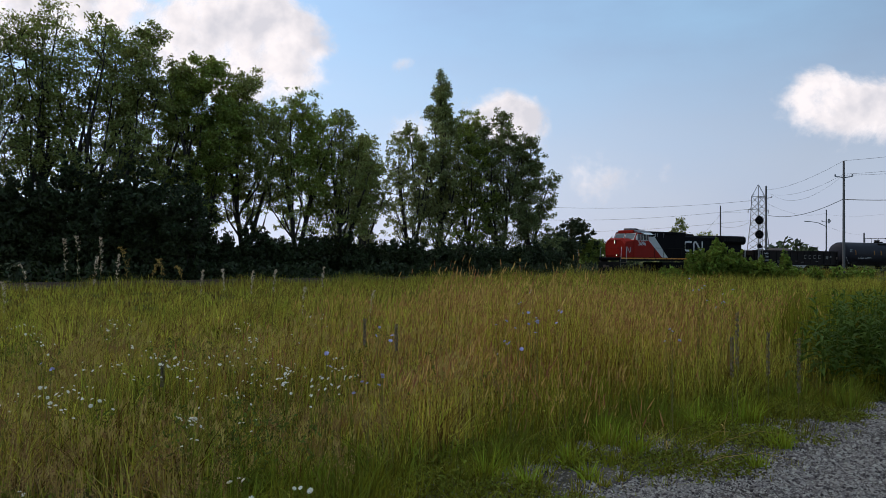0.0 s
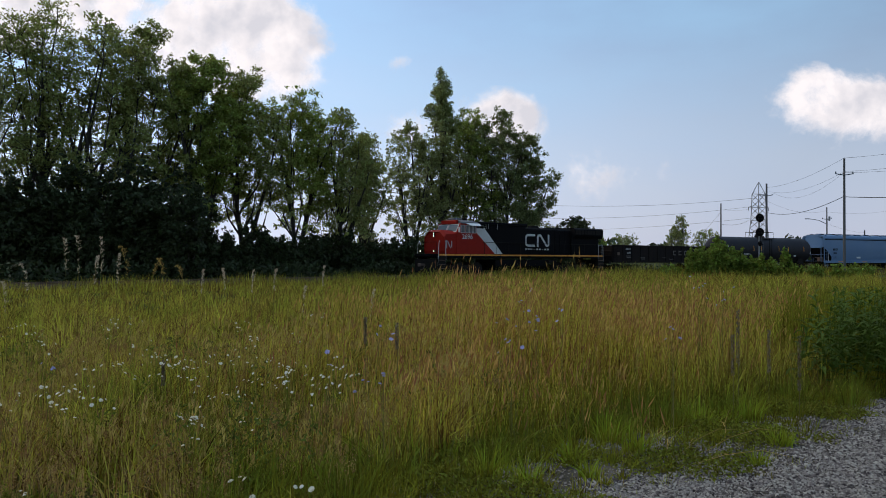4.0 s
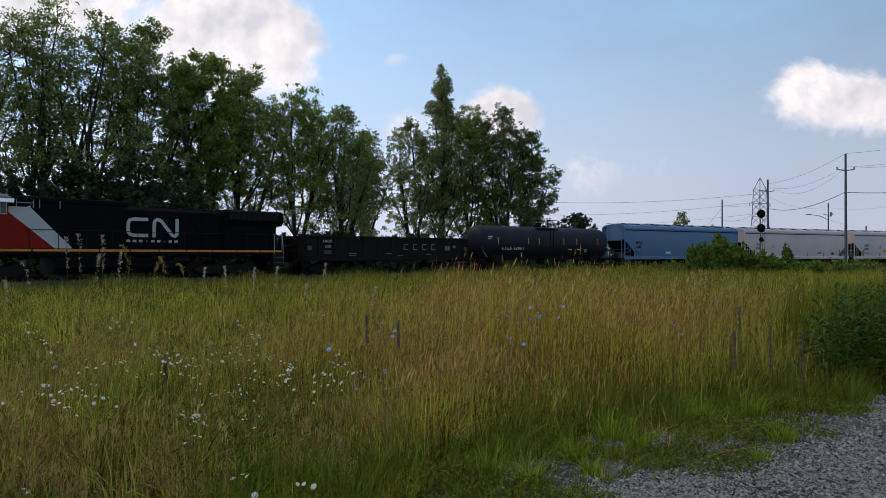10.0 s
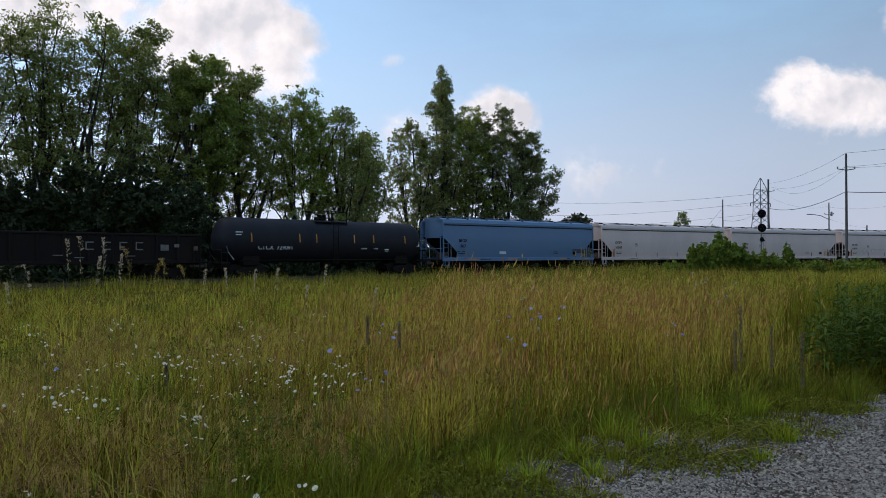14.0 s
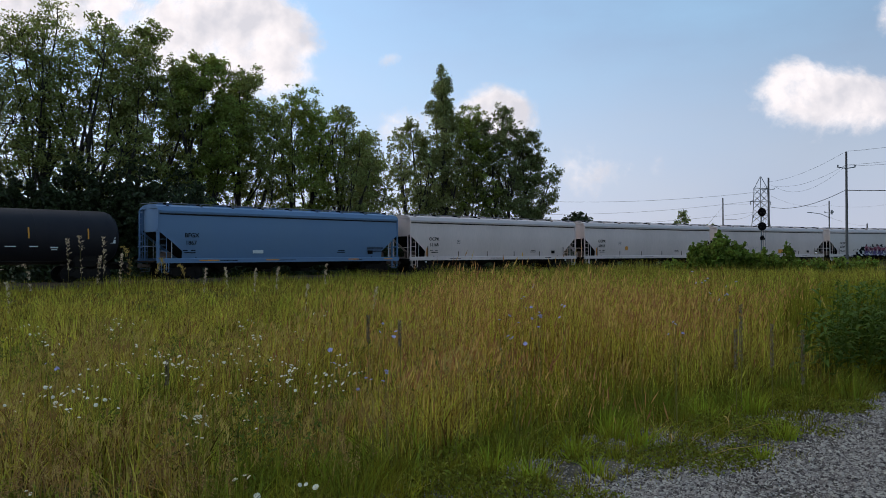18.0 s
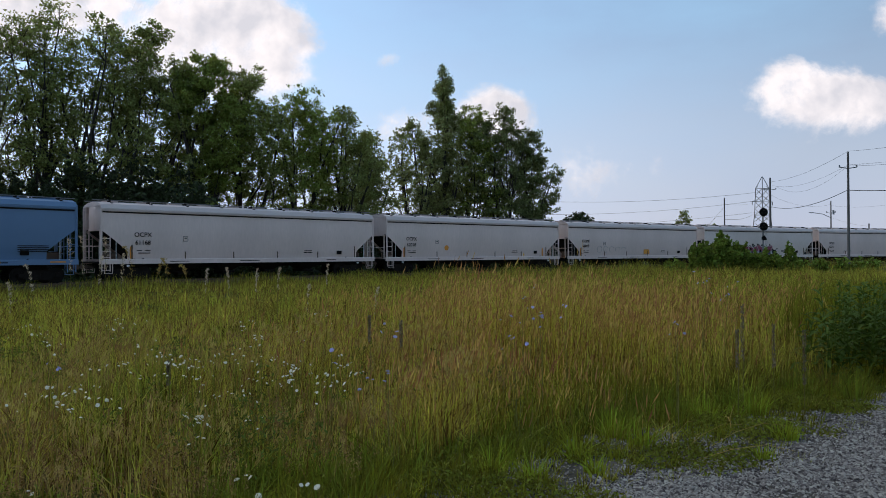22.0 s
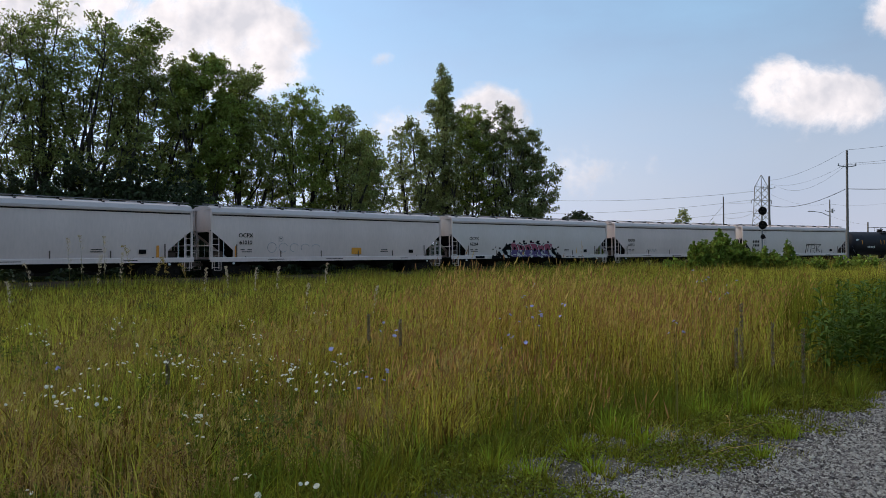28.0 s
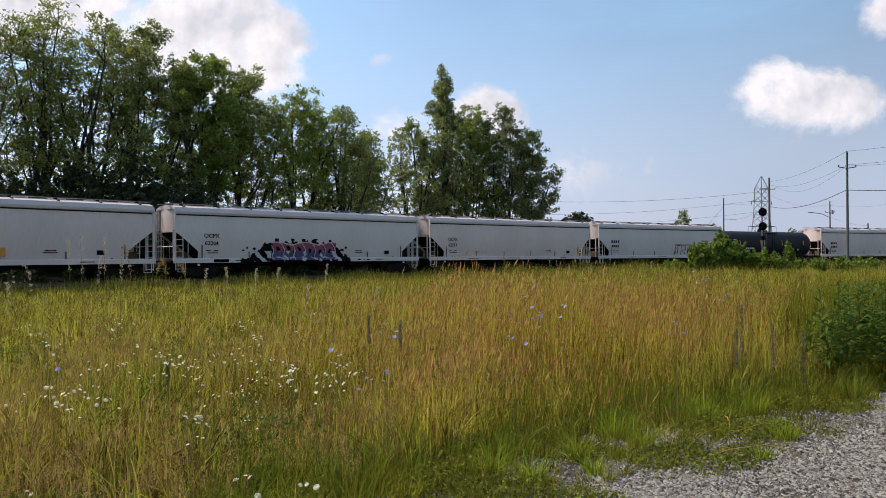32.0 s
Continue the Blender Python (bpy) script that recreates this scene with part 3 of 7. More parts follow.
# -- locomotive --
def locomotive():
    ob = thing("diesel_locomotive", "red, white and black six-axle diesel freight locomotive with lit headlights", "locomotive")
    F = 10.65
    deck = Shape().box(-0.575, 0, 1.62, 20.75, 2.9, 0.34, 0.02)
    part("platform", deck, M_BLACK, ob)
    for sy in (-1, 1):
        x = -10.8
        for i in range(12):
            part("stripe", Shape().box(x + 0.83, sy * 1.455, 1.695, 1.63, 0.02, 0.125), M_YELLOW, ob, "yellow reflective sill stripe")
            x += 1.70
    # nose: raised ridge with lower chamfered shoulders
    nose = Shape().loft([[(8.92, y, z) for y, z in ((-1.38, 1.79), (-1.38, 3.1), (-0.75, 3.55), (0.75, 3.55), (1.38, 3.1), (1.38, 1.79))],
                         [(8.98, y, z) for y, z in ((-1.36, 2.0), (-1.36, 3.15), (-0.75, 3.62), (0.75, 3.62), (1.36, 3.15), (1.36, 2.0))],
                         [(8.78, y, z) for y, z in ((-1.40, 1.79), (-1.40, 3.38), (-0.80, 3.78), (0.80, 3.78), (1.40, 3.38), (1.40, 1.79))],
                         [(7.55, y, z) for y, z in ((-1.45, 1.79), (-1.45, 3.46), (-0.85, 3.72), (0.85, 3.72), (1.45, 3.46), (1.45, 1.79))]])
    part("nose", nose, M_RED, ob)
    part("nose_top", Shape().box(8.2, 0, 3.755, 1.1, 1.5, 0.03, 0.01, Euler((0, radians(2.2), 0)).to_matrix()), M_GREY, ob, "dark anti-glare panel")
    for sy in (-1, 1):
        part("nose_trim", Shape().tube([(8.80, sy * 0.80, 3.79), (8.80, sy * 1.41, 3.39), (7.6, sy * 1.46, 3.47)], 0.015, 5), M_RED, ob)
        part("emblem", Shape().box(8.72, sy * 1.415, 2.6, 0.07, 0.02, 0.65).box(8.48, sy * 1.422, 2.55, 0.07, 0.02, 0.65, 0, Euler((0, radians(28), 0)).to_matrix()).box(8.22, sy * 1.430, 2.6, 0.07, 0.02, 0.5), M_FADED2, ob, "white plain emblem bars")
    # cab
    part("cab", Shape().prism([(7.75, 1.79), (7.75, 3.55), (7.32, 4.36), (5.6, 4.36), (5.6, 1.79)], 1, -1.5, 1.5), M_RED, ob)
    part("cab_roof", Shape().prism([(-1.58, 4.34), (-1.50, 4.46), (-0.75, 4.66), (0.75, 4.66), (1.50, 4.46), (1.58, 4.34)], 0, 5.45, 7.25), M_GREY, ob)
    part("air_conditioner", Shape().box(6.75, 0, 4.72, 0.9, 1.0, 0.26, 0.05), M_GREY, ob)
    part("number_box", Shape().box(7.32, 0, 4.47, 0.26, 2.1, 0.34, 0.04), M_RED, ob)
    s = Shape()
    for y in (-0.25, 0.0, 0.25):
        s.tube([(5.8, y, 4.76), (6.2, y, 4.80)], [0.04, 0.09], 8)
    part("horn", s.box(5.8, 0, 4.70, 0.12, 0.7, 0.1), M_UNDER, ob)
    for ax, ay in ((5.5, 0.8), (7.3, 0.9)):
        part("antenna", Shape().tube([(ax, ay, 4.5), (ax, ay, 4.95)], 0.015), M_HAND, ob)
    tilt = Euler((0, radians(-28), 0)).to_matrix()
    for y in (-0.72, 0.72):
        w = part("windshield", Shape().box(7.56, y, 3.95, 0.03, 1.22, 0.66, 0.01, tilt), M_WINDSHIELD, ob, "grey tinted windshield pane")
        part("window_frame", Shape().box(7.55, y, 3.95, 0.035, 1.34, 0.78, 0.01, tilt), M_WHITEP, w)
    for sy in (-1, 1):
        for x, wd in ((7.1, 0.42), (6.62, 0.32), (6.2, 0.42), (5.86, 0.34)):
            w = part("side_window", Shape().box(x, sy * 1.512, 3.88, wd, 0.02, 0.62, 0.006), M_GLASS, ob, "dark cab side window")
            fr = Shape()
            for dx in (-1, 1):
                fr.box(x + dx * wd / 2, sy * 1.518, 3.88, 0.04, 0.03, 0.68)
            fr.box(x, sy * 1.518, 4.20, wd, 0.03, 0.04).box(x, sy * 1.518, 3.56, wd, 0.03, 0.04)
            part("window_frame", fr, M_WHITEP, w)
        vis = Shape().add([(5.35, sy * 1.55, 4.34), (6.75, sy * 1.55, 4.34), (6.55, sy * 1.98, 4.14), (5.45, sy * 1.98, 4.14),
                           (5.35, sy * 1.55, 4.38), (6.75, sy * 1.55, 4.38), (6.55, sy * 1.98, 4.17), (5.45, sy * 1.98, 4.17)],
                          [(0, 1, 2, 3), (4, 5, 6, 7), (0, 1, 5, 4), (1, 2, 6, 5), (2, 3, 7, 6), (3, 0, 4, 7)])
        part("sun_visor", vis, M_VISOR, ob, "pale side window visor")
        part("mirror", Shape().box(7.65, sy * 1.72, 3.8, 0.05, 0.2, 0.45, 0.02), M_VISOR, ob)
    # hoods: red lower flank behind the cab, white slash, black long hood
    part("electrical_cabinet", Shape().box(2.6, 0, 3.05, 6.0, 2.6, 2.53, 0.04), M_BLACK, ob, "black hood section behind the cab")
    for sy in (-1, 1):
        y = sy * 1.345
        lo, hi = min(y, y - sy * 0.06), max(y, y - sy * 0.06)
        part("red_panel", Shape().prism([(5.6, 1.80), (5.6, 3.72), (3.35, 1.80)], 1, lo, hi), M_RED, ob)
        part("white_slash", Shape().prism([(5.6, 3.72), (5.6, 3.98), (4.55, 3.98), (2.45, 1.80), (3.35, 1.80)], 1, lo, hi), M_WHITEP, ob, "slanting white band across the flank")
        for x in (5.2, 4.4, 4.1, 3.1):
            part("grab_iron", Shape().tube([(x, sy * 1.36, 3.95), (x, sy * 1.36, 4.38)], 0.02, 4), M_HAND, ob)
        part("grab_bar", Shape().tube([(5.2, sy * 1.36, 4.2), (4.4, sy * 1.36, 4.2)], 0.02, 4), M_HAND, ob)
        part("marker_lamp", Shape().box(4.6, sy * 1.36, 4.0, 0.14, 0.04, 0.06), M_VISOR, ob)
    part("dynamic_brake_housing", Shape().box(2.5, 0, 4.40, 6.2, 2.7, 0.30, 0.06), M_BLACK, ob)
    part("engine_hood", Shape().prism([(-0.95, 1.79), (-0.95, 4.1), (-0.75, 4.27), (0.75, 4.27), (0.95, 4.1), (0.95, 1.79)], 0, -6.9, -0.38), M_BLACK, ob)
    for sy in (-1, 1):
        for i in range(9):
            x = -0.85 - i * 0.66
            dr = part("hood_door", Shape().box(x, sy * 0.965, 3.0, 0.62, 0.03, 2.1, 0.01), M_BLACK, ob)
            part("door_latch", Shape().box(x + 0.2, sy * 0.99, 3.0, 0.04, 0.03, 0.2), M_UNDER, dr)
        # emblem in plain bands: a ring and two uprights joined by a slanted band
        y = sy * 1.02
        part("emblem_panel", Shape().box(-2.1, sy * 0.985, 3.05, 3.6, 0.03, 2.0, 0.01), M_BLACK, ob)
        s = Shape()
        ribbon(s, [(-1.84, 3.56), (-0.98, 3.56), (-0.78, 3.50), (-0.68, 3.36), (-0.66, 3.2), (-0.66, 2.96), (-0.68, 2.80), (-0.78, 2.66), (-0.98, 2.60), (-1.84, 2.60)], 0.20, y, 0.02)
        ribbon(s, [(-2.20, 2.50), (-2.20, 3.30), (-2.24, 3.46), (-2.36, 3.56), (-2.52, 3.56), (-2.66, 3.46), (-3.24, 2.74), (-3.36, 2.62), (-3.50, 2.59), (-3.60, 2.68), (-3.62, 2.84), (-3.62, 3.66)], 0.20, y, 0.02)
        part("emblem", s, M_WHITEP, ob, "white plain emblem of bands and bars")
        for i in range(9):
            part("caption_bar", Shape().box(-0.68 - 0.36 * i, y, 2.27, 0.06 if i in (3, 6) else 0.2, 0.02, 0.05 if i in (3, 6) else 0.14), M_WHITEP, ob)
    part("radiator_section", Shape().prism([(-1.25, 3.4), (-1.45, 3.7), (-1.45, 4.24), (-1.2, 4.38), (1.2, 4.38), (1.45, 4.24), (1.45, 3.7), (1.25, 3.4)], 0, -10.9, -6.8), M_BLACK, ob, "black radiator housing with winged roof")
    part("rear_hood", Shape().box(-8.6, 0, 2.6, 3.9, 2.3, 1.7, 0.04), M_BLACK, ob)
    part("exhaust_chimney", Shape().box(-2.6, 0, 4.36, 0.9, 0.6, 0.24, 0.04), M_UNDER, ob)
    part("roof_hatch", Shape().box(-5.0, 0, 4.30, 1.6, 1.3, 0.08, 0.03), M_BLACK, ob)
    for i in range(9):
        for sy in (-1, 1):
            part("radiator_grille", Shape().box(-7.1 - i * 0.4, sy * 1.455, 3.97, 0.34, 0.02, 0.42, 0.005), M_UNDER, ob)
    # walkway rails
    for sy in (-1, 1):
        for i in range(11):
            x = 4.6 - i * 1.42
            part("stanchion", Shape().tube([(x, sy * 1.40, 1.79), (x, sy * 1.40, 2.80)], 0.02, 5), M_UNDER, ob)
        part("handrail", Shape().tube([(4.8, sy * 1.40, 2.80), (-9.9, sy * 1.40, 2.80)], 0.02, 5), M_UNDER, ob)
        for x, t in ((9.62, 0.06), (8.85, 0.0), (-10.2, 0.0), (-10.9, -0.06)):
            part("grab_rail", Shape().tube([(x, sy * 1.42, 0.75), (x, sy * 1.46, 1.6), (x - t, sy * 1.46, 2.7), (x - t * 3, sy * 1.40, 2.85)], 0.025, 5), M_WHITEP if x > 0 else M_HAND, ob, "pale end grab rail")
        for x in (9.24, -10.5):
            st = part("step_well", Shape().box(x, sy * 1.3, 1.05, 0.8, 0.35, 1.15, 0.02), M_UNDER, ob)
            for k in range(3):
                part("step", Shape().box(x, sy * 1.47, 0.58 + 0.34 * k, 0.72, 0.10, 0.04), M_RUST, st)
    # ends
    for sx in (-1, 1):
        part("pilot", Shape().prism([(-1.4, 0.25), (-1.4, 1.35), (1.4, 1.35), (1.4, 0.25), (0.4, 0.18), (-0.4, 0.18)], 0, *((9.72, 9.92) if sx > 0 else (-11.0, -10.8))), M_UNDER, ob)
    part("anticlimber", Shape().box(9.92, 0, 1.65, 0.30, 2.4, 0.22, 0.03), M_BLACK, ob)
    for y in (-0.95, 0.95):
        d = part("ditch_light", Shape().tube([(9.58, y, 2.0), (9.70, y, 2.0)], 0.10, 12), M_UNDER, ob)
        part("lamp_lens", Shape().tube([(9.70, y, 2.0), (9.715, y, 2.0)], 0.065, 12), M_LENS, d, "lit white ditch light")
    hl = part("headlight", Shape().box(8.97, 0, 3.38, 0.10, 0.22, 0.40, 0.03), M_UNDER, ob)
    for z in (3.29, 3.47):
        part("lamp_lens", Shape().tube([(9.02, 0, z), (9.035, 0, z)], 0.06, 12), M_LENS, hl, "lit white headlight")
    part("end_rail", Shape().tube([(9.68, -1.3, 1.76), (9.68, -1.3, 2.75), (9.68, 1.3, 2.75), (9.68, 1.3, 1.76)], 0.02, 5), M_UNDER, ob)
    part("rear_rail", Shape().tube([(-10.9, -1.3, 1.76), (-10.9, -1.3, 2.75), (-10.9, 1.3, 2.75), (-10.9, 1.3, 1.76)], 0.02, 5), M_HAND, ob)
    part("fuel_tank", Shape().prism([(-1.35, 0.75), (-1.35, 1.3), (1.35, 1.3), (1.35, 0.75), (1.0, 0.38), (-1.0, 0.38)], 0, -3.1, 3.3), M_BLACK, ob)
    part("air_reservoir", Shape().tube([(-3.3, 1.2, 1.15), (-4.3, 1.2, 1.15)], 0.16, 10), M_UNDER, ob)
    lettering("road_number", "2696", 0.58, M_WHITEP, ob, 6.6, 1.512, 3.22)
    lettering("road_number", "2696", 0.58, M_WHITEP, ob, 6.6, -1.512, 3.22, side=-1)
    bogie(ob, 6.8, True)
    bogie(ob, -6.8, True)
    couplers(ob, 11.45, front=10.6)
    return ob


# -- gondola --
def gondola():
    ob = thing("gondola_car", "black rust-stained open gondola freight car with faded white markings", "freight car")
    h = 7.95
    for sy in (-1, 1):
        sd = part("side_wall", Shape().box(0, sy * 1.47, 1.95, 2 * h, 0.08, 1.55, 0.01), M_GOND, ob)
        part("top_chord", Shape().box(0, sy * 1.49, 2.76, 2 * h + 0.1, 0.16, 0.14, 0.03), M_GOND, sd)
        part("side_sill", Shape().box(0, sy * 1.50, 1.14, 2 * h, 0.14, 0.20, 0.02), M_GOND, sd)
        for i in range(13):
            part("side_post", Shape().box(-h + 0.25 + i * (2 * h - 0.5) / 12, sy * 1.54, 1.95, 0.14, 0.10, 1.5, 0.025), M_GOND, sd)
    part("floor", Shape().box(0, 0, 1.15, 2 * h, 2.8, 0.12), M_UNDER, ob)
    for sx in (-1, 1):
        part("end_wall", Shape().box(sx * h, 0, 1.97, 0.08, 2.9, 1.6, 0.01).box(sx * (h + 0.06), 0, 2.2, 0.08, 2.9, 0.12, 0.02).box(sx * (h + 0.06), 0, 1.7, 0.08, 2.9, 0.12, 0.02), M_GOND, ob)
        part("end_sill", Shape().box(sx * (h + 0.1), 0, 1.1, 0.3, 2.6, 0.3, 0.02), M_UNDER, ob)
        for sy in (-1, 1):
            ladder(ob, sx * (h - 0.35), sy * 1.62, 0.7, 2.7, mat=M_GOND)
        part("brake_wheel" if sx < 0 else "end_grab", Shape().tube([(sx * (h + 0.2), -0.6, 2.1), (sx * (h + 0.2), 0.6, 2.1)], 0.03), M_RUST, ob)
    y = 1.605
    lettering("reporting_mark", "AMGX", 0.27, M_FADED2, ob, 5.75, y, 2.42)
    lettering("car_number", "3580", 0.27, M_FADED2, ob, 5.68, y, 2.04)
    plates("data_bars", M_FADED, ob, [(5.7, 1.72, 0.7, 0.06), (5.7, 1.58, 0.6, 0.06)], y, "faded white marks")
    plates("name_bars", M_FADED, ob, [(-1.35 - 0.92 * i + dx, 2.08 + dz, w, h) for i in range(4) for dx, dz, w, h in ((0, 0.2, 0.4, 0.07), (0, -0.2, 0.4, 0.07), (0.2, 0, 0.07, 0.46))] + [(-5.6, 2.0, 0.5, 0.36), (-6.35, 2.12, 0.3, 0.2)], y, "worn pale name bars")
    plates("data_bars", M_FADED, ob, [(3.6, 1.55, 0.7, 0.05), (3.6, 1.42, 0.6, 0.05), (0.3, 1.55, 0.5, 0.05), (-0.8, 1.42, 0.5, 0.05), (-3.6, 1.5, 0.5, 0.05)], y)
    part("data_panel", Shape().box(7.2, y, 1.95, 0.35, 0.02, 0.3).box(-7.55, y, 1.95, 0.3, 0.02, 0.3), M_RUST, ob, "orange-brown stencil patch")
    bogie(ob, 5.9)
    bogie(ob, -5.9)
    couplers(ob, 8.8)
    return ob


# -- tank car --
def tank_car(half, label, marked):
    ob = thing("tank_car", label, "freight car")
    r, zc, e = 1.53, 2.55, half - 0.75
    ring = lambda x, k: [(x, k * r * math.cos(2 * math.pi * i / 40), zc + k * r * math.sin(2 * math.pi * i / 40)) for i in range(40)]
    s = Shape()
    s.smooth = True
    prof = [(e + 0.02, 0.10), (e, 0.35), (e - 0.08, 0.60), (e - 0.22, 0.80), (e - 0.42, 0.93), (e - 0.66, 0.99), (e - 0.9, 1.0)]
    mids = [(x, 1.0) for x in np.linspace(e - 2.2, -(e - 2.2), 9)]
    s.loft([ring(x, k) for x, k in prof] + [ring(x, k) for x, k in mids] + [ring(-x, k) for x, k in prof[::-1]])
    shell = part("tank_shell", s, M_TANK, ob)
    for x in np.linspace(e - 2.2, -(e - 2.2), 6):
        w = Shape()
        w.smooth = True
        w.loft([ring(x - 0.025, 1.002), ring(x - 0.02, 1.005), ring(x + 0.02, 1.005), ring(x + 0.025, 1.002)], False)
        part("weld_band", w, M_TANK, shell)
    part("manway", Shape().tube([(0.25, 0, zc + r - 0.05), (0.25, 0, zc + r + 0.30)], 0.30, 16).tube([(0.25, 0, zc + r + 0.30), (0.25, 0, zc + r + 0.38)], 0.36, 16), M_UNDER, ob)
    part("valve_housing", Shape().tube([(-0.55, 0, zc + r - 0.05), (-0.55, 0, zc + r + 0.18)], 0.22, 12).box(0.75, 0.1, zc + r + 0.1, 0.3, 0.3, 0.25, 0.04), M_UNDER, ob)
    rails = Shape()
    for sy in (-1, 1):
        for x in (-1.3, 0.0, 1.3):
            rails.tube([(x, sy * 0.95, zc + 1.15), (x, sy * 0.95, zc + r + 0.62)], 0.025, 5)
        rails.tube([(-1.3, sy * 0.95, zc + r + 0.62), (1.3, sy * 0.95, zc + r + 0.62)], 0.025, 5)
    for x in (-1.3, 1.3):
        rails.tube([(x, -0.95, zc + r + 0.62), (x, 0.95, zc + r + 0.62)], 0.025, 5)
    part("platform_rail", rails, M_UNDER, ob)
    part("platform", Shape().box(0, 0.75, zc + 1.36, 2.7, 0.45, 0.05).box(0, -0.75, zc + 1.36, 2.7, 0.45, 0.05), M_UNDER, ob)
    for sy in (-1, 1):
        ladder(ob, 0, sy * 1.56, 0.9, zc + 1.4, mat=M_UNDER)
        part("stub_sill_rail", Shape().tube([(e - 0.6, sy * 1.45, 1.25), (e - 0.2, sy * 1.45, 1.75), (e - 0.1, sy * 1.45, 2.1)], 0.025, 5), M_HAND, ob)
        for x in (e - 1.8, e - 5.4, 1.6, -1.6, -(e - 5.0), -(e - 2.0)):
            part("reflective_strip", Shape().tube([(x, sy * (r + 0.005), zc - 0.12), (x, sy * (r - 0.005), zc + 0.2), (x, sy * (r - 0.06), zc + 0.45)], 0.04, 6), M_ORANGE, ob, "dull yellow reflective strip")
    for sx in (-1, 1):
        part("saddle", Shape().box(sx * (e - 2.0), 0, 1.2, 1.2, 2.2, 0.7, 0.05), M_UNDER, ob)
        part("end_platform", Shape().box(sx * (half - 0.75), 0, 1.05, 0.7, 2.9, 0.12, 0.02).box(sx * (half - 0.9), 0, 0.9, 1.6, 0.5, 0.4, 0.03), M_UNDER, ob)
        part("end_handrail", Shape().tube([(sx * (half - 0.5), -1.4, 1.1), (sx * (half - 0.5), -1.4, 1.9), (sx * (half - 0.5), 1.4, 1.9), (sx * (half - 0.5), 1.4, 1.1)], 0.025, 5), M_UNDER, ob)
        for sy in (-1, 1):
            ladder(ob, sx * (half - 0.7), sy * 1.45, 0.55, 1.9, 0.4, M_UNDER)
    part("bottom_outlet", Shape().box(0, 0, 0.85, 0.5, 0.6, 0.5, 0.05), M_UNDER, ob)
    part("side_rail", Shape().tube([(e - 1.0, 1.35, 1.2), (-(e - 1.0), 1.35, 1.2)], 0.03, 5), M_UNDER, ob)
    if marked:
        y = math.sqrt(r * r - 0.5 ** 2)
        m = lettering("reporting_mark", "CTCX  729091", 0.42, M_WHITEP, ob, e - 3.6, y + 0.02, zc - 0.5)
    else:
        plates("reporting_marks", M_WHITEP, ob, [(e - 3.0 - 0.3 * i, zc - 0.45, 0.2, 0.25) for i in range(5)], 1.47)
    plates("data_bars", M_VISOR, ob, [(e - 0.95, zc + 0.5, 0.5, 0.07), (e - 0.9, zc + 0.33, 0.4, 0.07), (-2.5, zc - 0.55, 0.5, 0.05), (-3.6, zc - 0.55, 0.4, 0.05), (-4.6, zc - 0.6, 0.4, 0.07), (-4.6, zc - 0.72, 0.3, 0.05)], 1.49)
    part("placard", Shape().box(-(e - 0.95), 1.46, zc - 0.05, 0.9, 0.02, 0.1).box(-(e - 0.95), 1.47, zc - 0.25, 0.9, 0.02, 0.2), M_VISOR, ob)
    bogie(ob, half - 2.6)
    bogie(ob, -(half - 2.6))
    couplers(ob, half)
    return ob


# -- covered hopper --
BRACKET = Shape().box(0, 0, 0, 0.05, 0.45, 0.14).box(0, 0.4, -0.1, 0.10, 0.45, 0.05, 0.02).mesh("board_bracket", M_UNDER)

